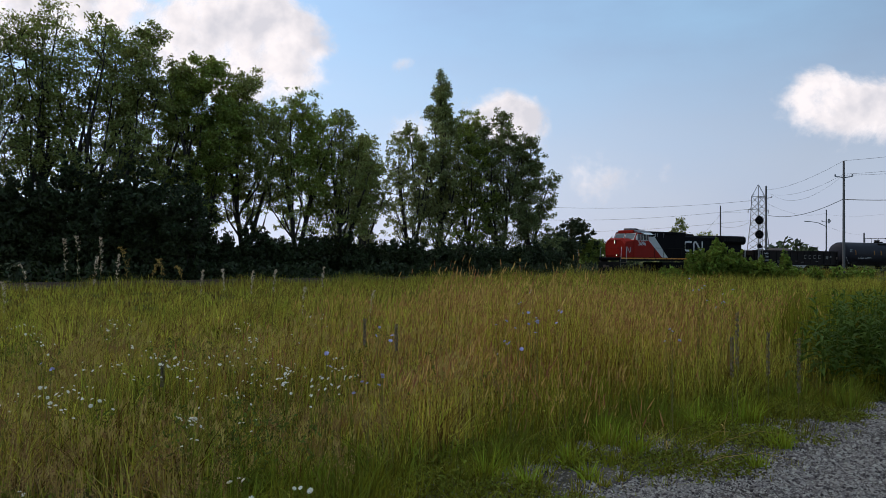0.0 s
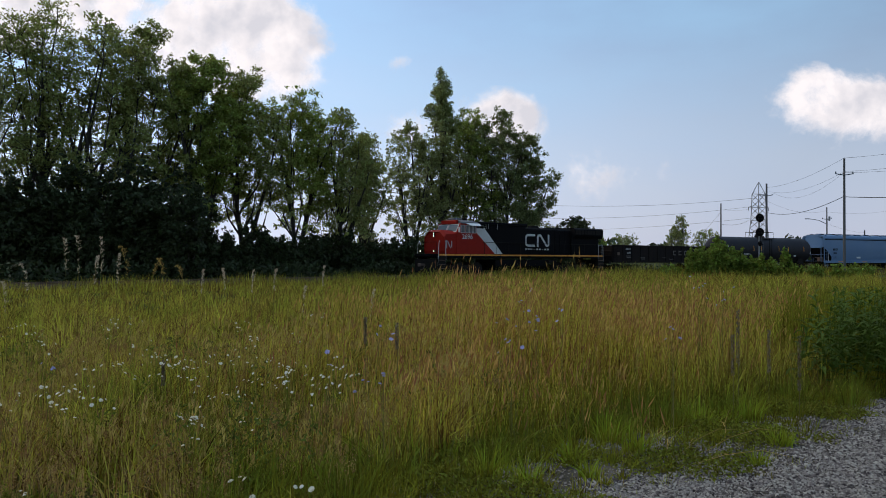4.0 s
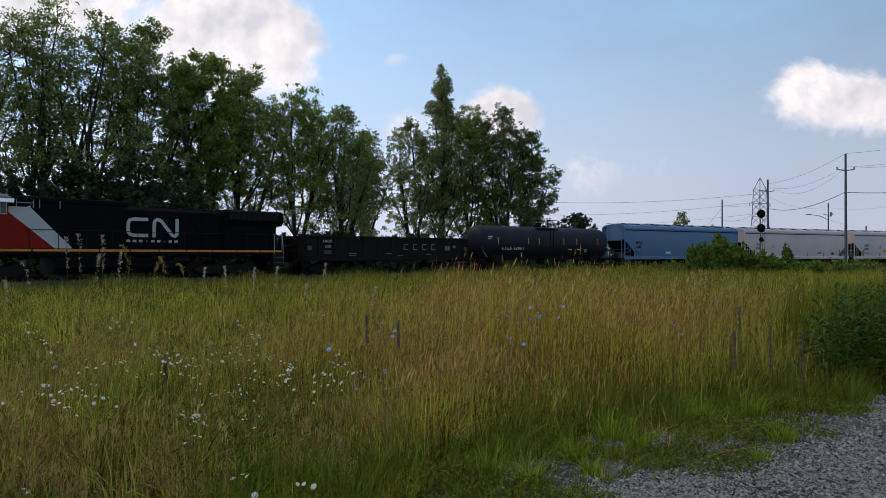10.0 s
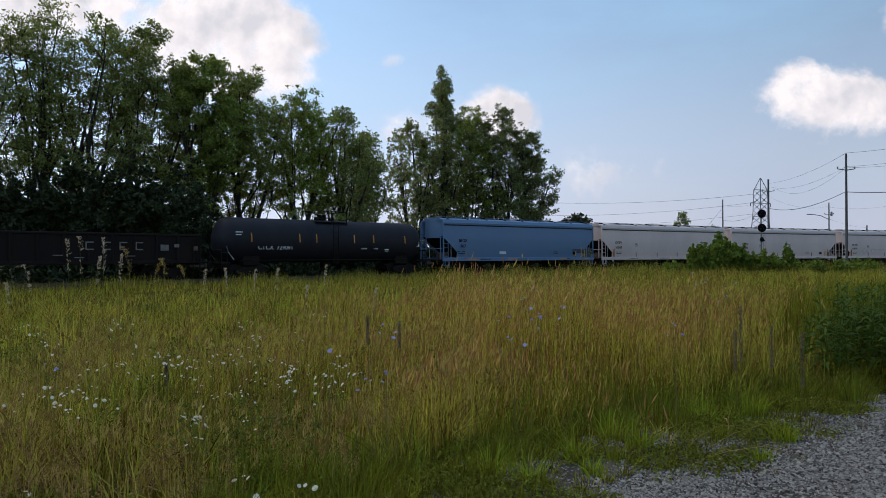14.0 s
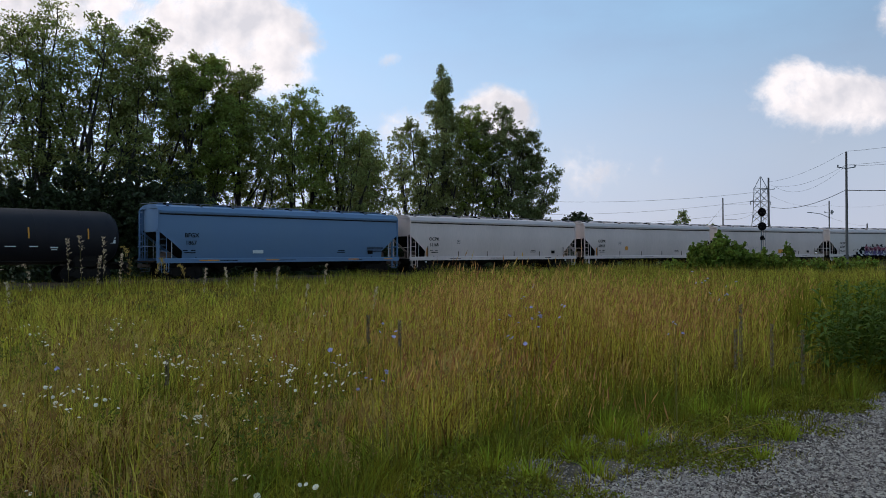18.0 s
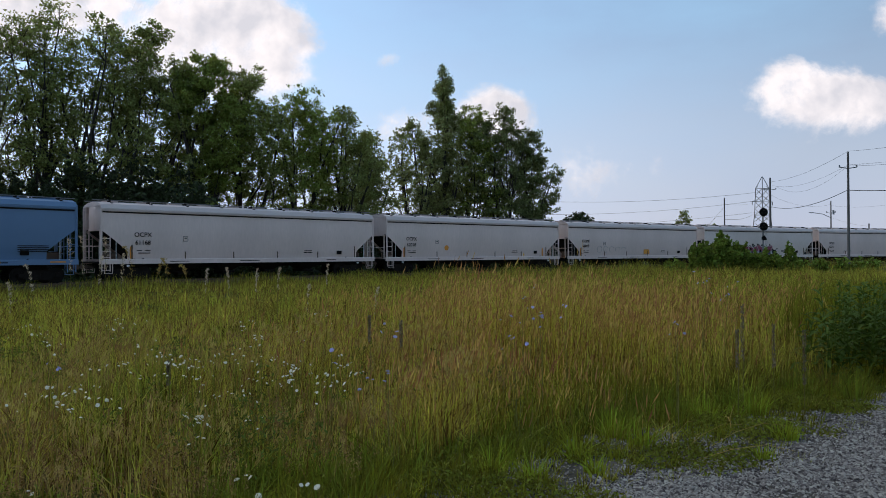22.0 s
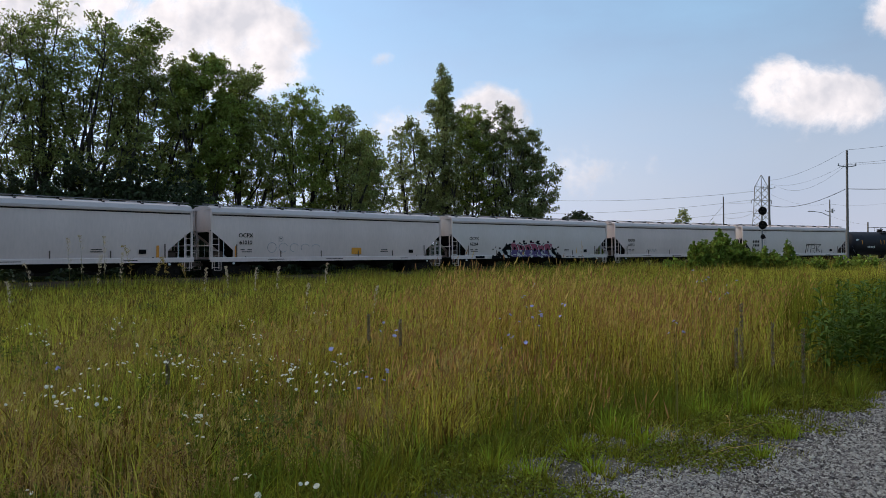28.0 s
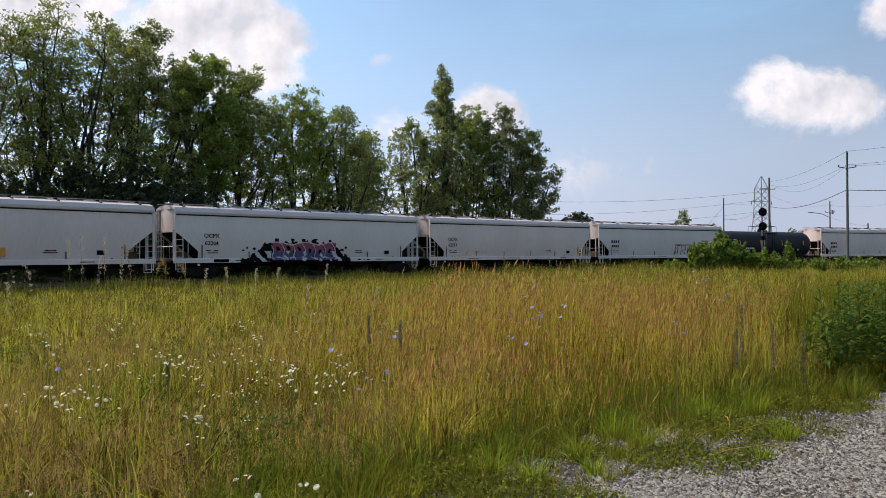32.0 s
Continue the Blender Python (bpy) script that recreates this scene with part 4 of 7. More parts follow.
def hopper(half, paint, label, mark="", hatches=True):
    ob = thing("covered_hopper_car", label, "freight car", "covered hopper cars")
    B = half - 0.62                      # half-length of the body
    top, eave, lo = 4.48, 4.10, 1.30
    bulge = lambda z: 1.56 - 0.10 * ((z - 2.9) / 1.3) ** 2
    # sides: pressed sheets with the lower corners cut along the slope sheets
    for sy in (-1, 1):
        zs = [1.30, 1.62, 1.76, 1.95, 2.4, 2.8, 2.98, 3.5, eave]
        v, f = [], []
        for z in zs:
            cut = 1.5 * min(1.0, max(0.0, 2.98 - z) / 1.22) ** 0.92
            for t in np.linspace(-1, 1, 9):
                v.append((t * (B - cut), sy * bulge(z), z))
        for j in range(8):
            f += [(j * 9 + i, j * 9 + i + 1, j * 9 + i + 10, j * 9 + i + 9) for i in range(8)]
        k = len(v)
        v += [(x, y - sy * 0.03, z) for x, y, z in v]
        f += [tuple(i + k for i in q)[::-1] for q in f]
        rim = [i for i in range(9)] + [9 * j + 8 for j in range(1, 9)] + [72 + i for i in range(7, -1, -1)] + [9 * j for j in range(7, 0, -1)]
        f += [(a, b, b + k, a + k) for a, b in zip(rim, rim[1:] + rim[:1])]
        s = Shape()
        s.add(v, f)
        s.smooth = True
        side = part("side_sheet", s, paint, ob)
        part("roof_chord", Shape().prism([(sy * 1.44, eave - 0.06), (sy * 1.585, eave - 0.04), (sy * 1.60, eave + 0.10), (sy * 1.44, top - 0.02), (sy * 1.36, top)], 0, -B, B), M_BAND if paint is not M_BLUE else paint, side, "rounded upper side band")
        # near-black strip paints the shadow line below the overhanging band
        part("chord_seam", Shape().box(0, sy * 1.482, eave - 0.10, 2 * B - 0.1, 0.03, 0.07), M_UNDER, side, "dark strip painted as shade under the roof band")
        part("side_sill", Shape().prism([(sy * 1.50, 1.03), (sy * 1.62, 1.03), (sy * 1.62, 1.28), (sy * 1.58, 1.32), (sy * 1.50, 1.32)], 0, -(half - 0.55), half - 0.55), paint, ob)
        for x in np.linspace(-(B - 1.72), B - 1.72, 6) if paint is not M_BLUE else ():
            part("side_stake", Shape().box(x, sy * 1.55, 1.52 if abs(x) < B - 3 else 1.72, 0.07, 0.05, 0.45 if abs(x) < B - 3 else 0.85, 0.015), M_RUST if paint is not M_BLUE else paint, ob)
        for x in (B - 0.04, -(B - 0.04)):
            part("corner_post", Shape().box(x, sy * 1.54, 2.7, 0.10, 0.09, 2.8, 0.015), paint, ob)
        for x in (B - 0.85, -(B - 0.85)):
            part("end_brace", Shape().tube([(x, sy * 1.50, 1.3), (x, sy * 1.50, 2.6)], 0.022, 5), M_VISOR, ob)
        for sx in (-1, 1):
            ladder(ob, sx * (B - 0.28), sy * 1.57, 0.6, 2.75, 0.44, paint)
            part("corner_grab", Shape().tube([(sx * B, sy * 1.58, 1.1), (sx * B, sy * 1.58, 4.3)], 0.035, 5), paint, ob)
            part("sill_step", Shape().tube([(sx * (half - 0.8), sy * 1.6, 1.05), (sx * (half - 0.8), sy * 1.6, 0.5), (sx * (half - 1.25), sy * 1.6, 0.5), (sx * (half - 1.25), sy * 1.6, 1.05)], 0.025, 5), paint, ob)
            part("jacking_pad", Shape().tube([(sx * (half - 2.1), sy * 1.56, 0.92), (sx * (half - 2.1), sy * 1.66, 0.92)], 0.07, 10), M_VISOR if paint is not M_BLUE else M_UNDER, ob)
    # roof
    rf = Shape().prism([(-1.42, top - 0.02), (-0.9, top + 0.12), (0.0, top + 0.16), (0.9, top + 0.12), (1.42, top - 0.02), (1.42, top - 0.12), (-1.42, top - 0.12)], 0, -B, B)
    part("roof", rf, M_BAND if paint is not M_BLUE else paint, ob)
    for sy in (-1, 1):
        part("running_board", Shape().box(0, sy * 0.72, top + 0.24, 2 * B + 0.3, 0.30, 0.03), M_GALV, ob)
        for i in range(9):
            part("board_bracket", BRACKET, M_UNDER, ob, "", pose(-B + 0.7 + i * (2 * B - 1.4) / 8, sy * 0.75, top + 0.16, 0, 0, 0 if sy > 0 else 180))
    for i in range(10):
        x = -B + 1.0 + i * (2 * B - 2.0) / 9
        part("roof_hatch", Shape().tube([(x, 0, top + 0.10), (x, 0, top + 0.20)], 0.42, 14).tube([(x, 0, top + 0.20), (x, 0, top + 0.23)], 0.46, 14), M_BAND if paint is not M_BLUE else paint, ob)
    # ends: curved upper sheet, slope sheet below, open end frame
    for sx in (-1, 1):
        up = Shape()
        up.smooth = True
        arc = [(sx * (B - 0.45 + 0.45 * math.cos(a)), 1.46 * math.sin(a)) for a in np.linspace(-math.pi / 2, math.pi / 2, 11)]
        up.loft([[(x, y, z) for x, y in arc] + [(sx * (B - 0.8), 1.44, z), (sx * (B - 0.8), -1.44, z)] for z in (2.95, 3.05, 4.3, top)])
        part("end_sheet", up, paint, ob, "rounded upper end sheet")
        # slope sheet is near black: the open end's shade is put into its colour
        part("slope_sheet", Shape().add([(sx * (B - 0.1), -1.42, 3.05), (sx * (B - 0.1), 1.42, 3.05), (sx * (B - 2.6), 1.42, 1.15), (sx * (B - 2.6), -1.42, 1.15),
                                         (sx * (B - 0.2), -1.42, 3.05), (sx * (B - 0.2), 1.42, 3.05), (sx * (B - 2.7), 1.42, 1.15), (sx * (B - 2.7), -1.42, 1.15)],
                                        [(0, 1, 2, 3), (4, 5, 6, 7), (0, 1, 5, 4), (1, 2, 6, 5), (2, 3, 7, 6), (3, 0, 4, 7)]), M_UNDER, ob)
        part("end_platform", Shape().box(sx * (half - 0.8), 0, 1.12, 0.9, 3.1, 0.1, 0.02), M_UNDER, ob)
        ladder(ob, sx * (B + 0.12), -0.9, 1.2, 4.4, 0.42, paint, "y")
        fr = Shape()
        for y in (-1.0, 1.0):
            fr.tube([(sx * (B - 0.15), y, 1.15), (sx * (B - 0.15), y, 3.1)], 0.05, 6)
        fr.tube([(sx * (B + 0.1), -1.5, 2.05), (sx * (B + 0.1), 1.5, 2.05)], 0.03, 5)
        part("end_frame", fr, paint, ob)
        part("brake_gear", Shape().box(sx * (B - 0.9), 0.3, 1.45, 0.7, 0.5, 0.5, 0.05).tube([(sx * (B - 0.6), -0.5, 1.7), (sx * (B - 0.6), 0.9, 1.7)], 0.05), M_RUST, ob)
    part("centre_sill", Shape().box(0, 0, 0.95, 2 * half - 1.4, 0.5, 0.35, 0.02), M_UNDER, ob)
    for i in range(4):
        x = (i - 1.5) * 3.0
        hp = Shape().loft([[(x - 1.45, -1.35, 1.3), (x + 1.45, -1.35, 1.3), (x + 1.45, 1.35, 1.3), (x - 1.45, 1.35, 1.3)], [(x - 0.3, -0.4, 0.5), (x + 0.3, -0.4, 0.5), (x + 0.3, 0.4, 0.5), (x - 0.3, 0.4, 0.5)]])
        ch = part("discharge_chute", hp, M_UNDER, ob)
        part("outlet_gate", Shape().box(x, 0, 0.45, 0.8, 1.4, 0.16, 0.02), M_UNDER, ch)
    dark = M_BLACK
    if mark:
        lettering("reporting_mark", mark[0], 0.37, dark, ob, 7.3 if paint is not M_BLUE else 7.1, 1.575, 2.72)
        lettering("car_number", mark[1], 0.36, dark, ob, 7.3 if paint is not M_BLUE else 7.15, 1.560, 2.26)
    else:
        plates("reporting_marks", dark, ob, [((7.8 if paint is not M_BLUE else 6.95) - 0.30 * i, 2.70, 0.20, 0.27) for i in range(4)] + [((7.72 if paint is not M_BLUE else 6.85) - 0.27 * i, 2.25, 0.18, 0.25) for i in range(4)], 1.56)
    plates("data_bars", dark, ob, [(7.5, 1.80, 0.3, 0.05), (7.0, 1.80, 0.3, 0.05), (7.2, 1.66, 0.7, 0.05), (-4.0, 1.80, 0.6, 0.05), (-4.0, 1.68, 0.7, 0.05)], 1.50)
    part("inspection_plate", Shape().box(-6.6, 1.50, 1.68, 0.42, 0.03, 0.26, 0.004), dark, ob, "small black inspection stencil")
    plates("sill_bars", dark, ob, [(B - 4.5, 1.16, 1.2, 0.04), (0.5, 1.16, 1.4, 0.04), (-(B - 3.8), 1.16, 0.8, 0.05)], 1.622)
    bogie(ob, half - 2.35)
    bogie(ob, -(half - 2.35))
    couplers(ob, half)
    return ob


loco = locomotive()
gond = gondola()
tank_a = tank_car(9.1, "long black tank car with a railed top platform and white stencils", True)
hop_blue = hopper(9.8, M_BLUE, "pale blue covered hopper car with black marks and weathered sides", ("BFGX", "1867"))
hop_a = hopper(10.267, M_WHITE, "light grey covered hopper car with black reporting marks", ("OCPX", "61168"))
hop_b = hopper(10.267, M_WHITE, "light grey covered hopper car with a small yellow sticker", ("OCPX", "62018"))
hop_c = hopper(10.267, M_WHITE, "light grey covered hopper car with an orange safety panel", ("OCPX", "61010"))
hop_d = hopper(10.267, M_CREAM, "cream-grey covered hopper car bearing a red and purple mural", ("OCPX", "62264"))
hop_e = hopper(10.267, M_WHITE, "light grey covered hopper car with faint scribbles low on its side", ("OCPX", "62313"))
hop_f = hopper(10.267, M_CREAM, "cream-grey covered hopper car with a black line drawing near its end")
tank_b = tank_car(8.4, "shorter black tank car with a railed top platform", False)
hop_g = hopper(10.267, M_WHITE, "light grey covered hopper car at the end of view")
for x, w in ((6.0, 1.3), (1.6, 1.0), (-5.0, 0.9), (-8.2, 0.8)):
    part("sill_stencil", Shape().box(x, 1.626, 1.18, w, 0.012, 0.07), M_YELLOW, hop_blue, "yellow sill stencil")
for i in range(4):
    part("lettering_bar", Shape().box(-7.0, 1.565, 2.05 - 0.1 * i, 1.5, 0.012, 0.035), M_UNDER, hop_blue)
part("data_plate", Shape().box(2.6, 1.50, 1.72, 0.75, 0.03, 0.22, 0.004), M_VISOR, hop_blue, "pale data plate")
part("orange_panel", Shape().box(-1.45, 1.505, 1.72, 0.85, 0.03, 0.46, 0.004), M_ORANGE, hop_c, "orange safety panel")
for car in (hop_a, hop_b, hop_c):
    s = Shape()
    for dx, dz, w, h in ((0, 0.14, 0.32, 0.03), (0, -0.14, 0.32, 0.03), (0.145, 0, 0.03, 0.28), (-0.145, 0, 0.03, 0.28), (0, 0.03, 0.14, 0.08)):
        s.box(4.75 + dx, 1.562, 2.52 + dz, w, 0.012, h)
    part("placard_outline", s, M_FADED, car, "faint square placard outline")
for car, x in ((hop_b, -7.5), (hop_a, 7.95), (hop_b, 7.95), (hop_c, 7.95)):
    part("reflective_strip", Shape().box(x, 1.50, 1.74, 0.16, 0.03, 0.82, 0.004), M_YELLOW, car, "upright yellow reflective strip")
part("yellow_sticker", Shape().tube([(3.75, 1.50, 2.05), (3.75, 1.535, 2.05)], 0.22, 10), M_YELLOW, hop_b, "yellow sticker")


# -- spray paint on the car sides, laid on the curve of the sheets --
def spray(car, name, mat, label, x0, x1, z0, z1, rule, lift, nx=150, nz=34):
    """The cells of a patch of the side for which rule(u, v) holds; u runs with the eye from one end, v upwards."""
    u = (np.arange(nx) + 0.5) / nx
    v = (np.arange(nz) + 0.5) / nz
    uu, vv = np.meshgrid(u, v)
    on = rule(uu, vv)
    pt = lambda i, j: (x0 + (x1 - x0) * i / nx, lift + 1.56 - 0.10 * ((z0 + (z1 - z0) * j / nz - 2.9) / 1.3) ** 2 if z0 + (z1 - z0) * j / nz > 1.33 else lift + 1.624, z0 + (z1 - z0) * j / nz)
    s = Shape()
    at, verts, faces = {}, [], []
    for j, i in zip(*np.nonzero(on)):
        f = []
        for a, b in ((i, j), (i + 1, j), (i + 1, j + 1), (i, j + 1)):
            if (a, b) not in at:
                at[a, b] = len(verts)
                verts.append(pt(a, b))
            f.append(at[a, b])
        faces.append(f)
    if verts:
        s.add(verts, faces)
        part(name, s, mat, car, label)


def blobs(u, v):
    out = np.zeros_like(u, bool)
    for a, b, r in ((0.03, 0.50, 0.008), (0.06, 0.60, 0.010), (0.12, 0.56, 0.012), (0.31, 0.97, 0.02), (0.45, 0.97, 0.018), (0.66, 0.99, 0.02), (0.96, 0.62, 0.012), (0.93, 0.5, 0.012), (0.55, 0.93, 0.02), (0.80, 0.9, 0.016)):
        out |= ((u - a) / r) ** 2 + ((v - b) / (r * 5)) ** 2 < 1
    return out


def splash(u, v):
    edge = np.interp(u, [0.0, 0.05, 0.12, 0.18, 0.24, 0.30, 0.45, 0.5, 0.62, 0.72, 0.84, 0.9, 0.97, 1.0], [0.10, 0.16, 0.34, 0.66, 0.84, 0.80, 0.86, 0.82, 0.94, 0.80, 0.78, 0.56, 0.34, 0.10])
    return (v < edge + 0.05 * np.sin(u * 70) + 0.03 * np.sin(u * 131)) | blobs(u, v)


def letters(u, v):
    """Slanting block forms, no true letters."""
    w = (u - 0.26) * 10.5 + 0.5 * (v - 0.5) + 0.12 * np.sin(v * 9)
    f = w - np.floor(w)
    body = (u > 0.27) & (u < 0.86) & (v > 0.10) & (v < 0.82 + 0.06 * np.sin(u * 25)) & (f > 0.14)
    hole = ((f - 0.58) / 0.16) ** 2 + ((v - 0.52 - 0.08 * np.sin(w)) / 0.10) ** 2 < 1
    return body & ~hole, f


def outline(u, v):
    b, f = letters(u, v)
    w = (u - 0.18) * 30 + v * 5
    rays = (v < 0.48) & (v > 0.04) & (((np.abs(u - 0.19) < 0.075) | (np.abs(u - 0.87) < 0.075)) & (np.sin(w * 2.1) > 0.3) | (np.abs(u - 0.53) < 0.3) & (np.sin(w * 1.3 - v * 9) > 0.8) & (np.sin(u * 90 + v * 20) > -0.2))
    inside = (u > 0.26) & (u < 0.87) & (v > 0.08) & (v < 0.85)
    return (inside & (f > 0.08) & (f < 0.16)) | rays | (inside & (np.abs(v - 0.80 - 0.06 * np.sin(u * 25)) < 0.022)) | (inside & (np.abs(v - 0.16 - 0.06 * np.sin(u * 44)) < 0.03) & (np.sin(u * 60) > 0))


spray(hop_d, "black_splash", M_BLACK, "black spray-painted splash", 5.4, -3.2, 1.03, 2.62, splash, 0.008)
spray(hop_d, "violet_letters", M_TAGBLUE, "violet block forms", 5.4, -3.2, 1.03, 2.62, lambda u, v: letters(u, v)[0] & (v < 0.46), 0.013)
spray(hop_d, "red_letters", M_TAGRED, "red block forms", 5.4, -3.2, 1.03, 2.62, lambda u, v: letters(u, v)[0] & (v >= 0.46), 0.013)
spray(hop_d, "white_outline", M_WHITEP, "white outlines and rays", 5.4, -3.2, 1.03, 2.62, outline, 0.018)
part("black_plate", Shape().box(6.7, 1.626, 1.16, 1.0, 0.012, 0.2), M_BLACK, hop_d)
for i, (x, z, w) in enumerate(((-4.0, 1.16, 0.3), (-4.4, 1.18, 0.2), (-4.8, 1.15, 0.3))):
    part("scribble", Shape().box(x, 1.626, z, w, 0.012, 0.07), M_BLACK, hop_d)


def stroke(car, pts, mat, r=0.03):
    """One sprayed line on a side."""
    path = [(x, 1.565 - 0.10 * ((z - 2.9) / 1.3) ** 2, z) for x, z in pts]
    part("spray_line", Shape().tube(path, r, 4), mat, car, "sprayed line")


for pts in (((-1.8, 1.5), (-1.8, 2.3), (-2.5, 2.35)), ((-2.15, 1.5), (-2.15, 2.3)), ((-2.7, 1.4), (-2.7, 2.3), (-3.4, 2.3), (-3.4, 1.9), (-2.8, 1.85), (-3.5, 1.4)), ((-3.8, 1.45), (-3.8, 2.3)), ((-4.5, 2.3), (-3.85, 1.9), (-4.5, 1.45)), ((-1.7, 2.42), (-4.6, 2.4))):
    stroke(hop_f, pts, M_BLACK, 0.04)
M_FAINT = material("faint_spray", (0.50, 0.45, 0.44), 0.6, scale=3, bump=0)
for k in range(5):
    x = 5.4 - k * 0.85
    stroke(hop_c, [(x - 0.33 * math.cos(a), 1.95 + (0.34 - 0.03 * k) * math.sin(a)) for a in np.linspace(0.4, 0.4 + 2 * math.pi * (0.95 - 0.13 * k), 12)], M_FAINT, 0.022)
for k in range(4):
    stroke(hop_e, [(5.0 - k * 0.4, 1.55), (4.9 - k * 0.4, 1.85), (4.7 - k * 0.4, 1.6)], M_FAINT, 0.03)

# where each car's middle stands along the track at 16 s
TRAIN = [(loco, -47.7, 6.8), (gond, -27.7, 5.9), (tank_a, -9.75, 6.5), (hop_blue, 9.7, 7.45), (hop_a, 29.78, 7.9), (hop_b, 50.31, 7.9),
         (hop_c, 70.84, 7.9), (hop_d, 91.38, 7.9), (hop_e, 111.91, 7.9), (hop_f, 132.45, 7.9), (tank_b, 151.1, 5.8), (hop_g, 169.8, 7.9)]

# ---- trees and brush beyond the track ----
def leaf_quads(rng, centres, size, slim=0.5):
    """Leaves as small pointed quads turned at random."""
    n = len(centres)
    u = rng.normal(size=(n, 3))
    u /= np.linalg.norm(u, axis=1)[:, None]
    w = rng.normal(size=(n, 3))
    w -= (w * u).sum(1)[:, None] * u
    w /= np.linalg.norm(w, axis=1)[:, None]
    s = size * rng.uniform(0.6, 1.3, n)[:, None]
    return np.stack([centres + u * s, centres + w * s * slim + u * s * 0.15, centres - u * s, centres - w * s * slim + u * s * 0.15], 1)


def sprays(rng, middles, radii, leaves, flat=0.7):
    """Places of leaves in tufts round the ends of the twigs, thick at the heart and ragged at the rim."""
    per = rng.multinomial(leaves, radii ** 2 / (radii ** 2).sum())
    who = np.repeat(np.arange(len(middles)), per)
    d = rng.normal(size=(len(who), 3))
    d /= np.linalg.norm(d, axis=1)[:, None]
    return middles[who] + d * (radii[who] * rng.uniform(0.05, 1.0, len(who)) ** 0.6)[:, None] * np.array([1.0, 1.0, flat])


LEVELS = [0.0, 0.15, 0.35, 0.55, 0.75, 0.88, 1.0]
ROUND = [0.7, 0.95, 1.05, 1.05, 0.9, 0.66, 0.3]
SPIRE = [1.0, 1.05, 1.0, 0.85, 0.42, 0.26, 0.06]


def tree(name, x, y, height, radius, seed, label, base=0.25, leaves=40000, leaf=0.15, mat=None, lobes=13, stems=3, form=None, lump=0.6,
         group="trees beyond the track", lean=0.0, tufts=34, limb=1.0):
    """Several stems from one foot, limbs to the lobes of the crown, and tufts of leaves round each lobe with air between."""
    rng = np.random.default_rng(seed)
    z0 = float(ground_z(x, y)) - 0.1
    ob = thing(name, label, "tree", group, pose(x, y, z0))
    form = form or ROUND
    wide = lambda t: float(np.interp(t, LEVELS, form)) * radius
    # lobes: leader shoots at the top, then down the crown in a spiral
    place = []
    for k in range(lobes):
        t = base + 0.06 + (0.90 - base - 0.06) * (1 - (k + 0.5) / lobes) ** 0.85 + rng.uniform(-0.03, 0.03)
        a = k * 2.4 + rng.uniform(-0.5, 0.5)
        size = max((0.11 if form is SPIRE else 0.20) * radius, wide(t) * rng.uniform(0.42, 0.64))
        out = max(0.0, wide(t) - size * 0.7) * rng.uniform(0.5, 1.0)
        tall = size * rng.uniform(1.0, 1.35)
        c = Vector((math.cos(a) * out + lean * height * t, math.sin(a) * out, min(t * height, height - tall * 0.92)))
        place.append((c, size, tall))
    if form is not SPIRE:
        place[0] = (Vector((lean * height * 0.9 + rng.uniform(-0.1, 0.1) * radius, 0, height - place[0][2] * 0.95)), place[0][1], place[0][2])
    wood = Shape()
    r0 = (0.011 * height + 0.05) * limb
    paths = []
    for k in range(stems):
        a = 2 * math.pi * k / stems + rng.uniform(-0.5, 0.5)
        out = radius * (0.85 if stems > 1 else 0.06) * rng.uniform(0.55, 1.0)
        h = height * (0.98 if form is SPIRE else rng.uniform(0.6, 0.85))
        w1, w2 = rng.uniform(0, 6, 2)
        path = [Vector((math.cos(a) * out * t ** 1.35 + lean * height * t + 0.3 * math.sin(5 * t + w1) * t, math.sin(a) * out * t ** 1.35 + 0.14 * math.sin(3.4 * t + w2), h * t)) for t in np.linspace(0, 1, 9)]
        wood.tube(path, [r0 * (1 - 0.86 * t) * rng.uniform(0.9, 1.1) for t in np.linspace(0, 1, 9)], 7)
        paths.append(path)
    mids, rads = [], []
    for c, size, tall in place:
        # the limb springs from the stem that passes closest, well below the lobe
        want = max(0.12, c.z / height * 0.62)
        path = min(paths, key=lambda p: (p[min(8, int(want * 9))] - c).length)
        j = min(8, max(1, int(want * 9)))
        b = path[j]
        bend = b.lerp(c, 0.5) + Vector((rng.uniform(-0.3, 0.3), rng.uniform(-0.3, 0.3), -0.08 * (c - b).length))
        wood.tube([b, bend, c, c + Vector((0, 0, tall * 0.7))], [r0 * 0.38, r0 * 0.27, r0 * 0.15, 0.02], 5)
        n = int(tufts * (0.4 + 0.6 * size / (0.5 * radius)))
        d = rng.normal(size=(n, 3))
        d /= np.linalg.norm(d, axis=1)[:, None]
        d[:, 2] = np.where(d[:, 2] < -0.45, -d[:, 2], d[:, 2])
        q = np.array(c) + d * np.array([size, size, tall]) * (rng.uniform(0.04, 1.0, n) ** 0.5 * rng.uniform(0.85, 1.35, n))[:, None]
        for i in range(0, n, 4):
            wood.tube([c, Vector(q[i])], [r0 * 0.11, 0.012], 3)
        mids.append(q)
        rads.append(rng.uniform(0.4, 1.25, n) * lump)
        # shoots that stand out of the lobe
        for i in range(6):
            e = Vector(q[rng.integers(0, n)])
            if e.z > c.z:
                up = np.array([e + Vector((rng.normal(0, 0.12), rng.normal(0, 0.12), 0.22 * m)) for m in range(1, 5)])
                up[:, 2] = np.minimum(up[:, 2], height)
                mids.append(up)
                rads.append(np.linspace(0.26, 0.12, 4))
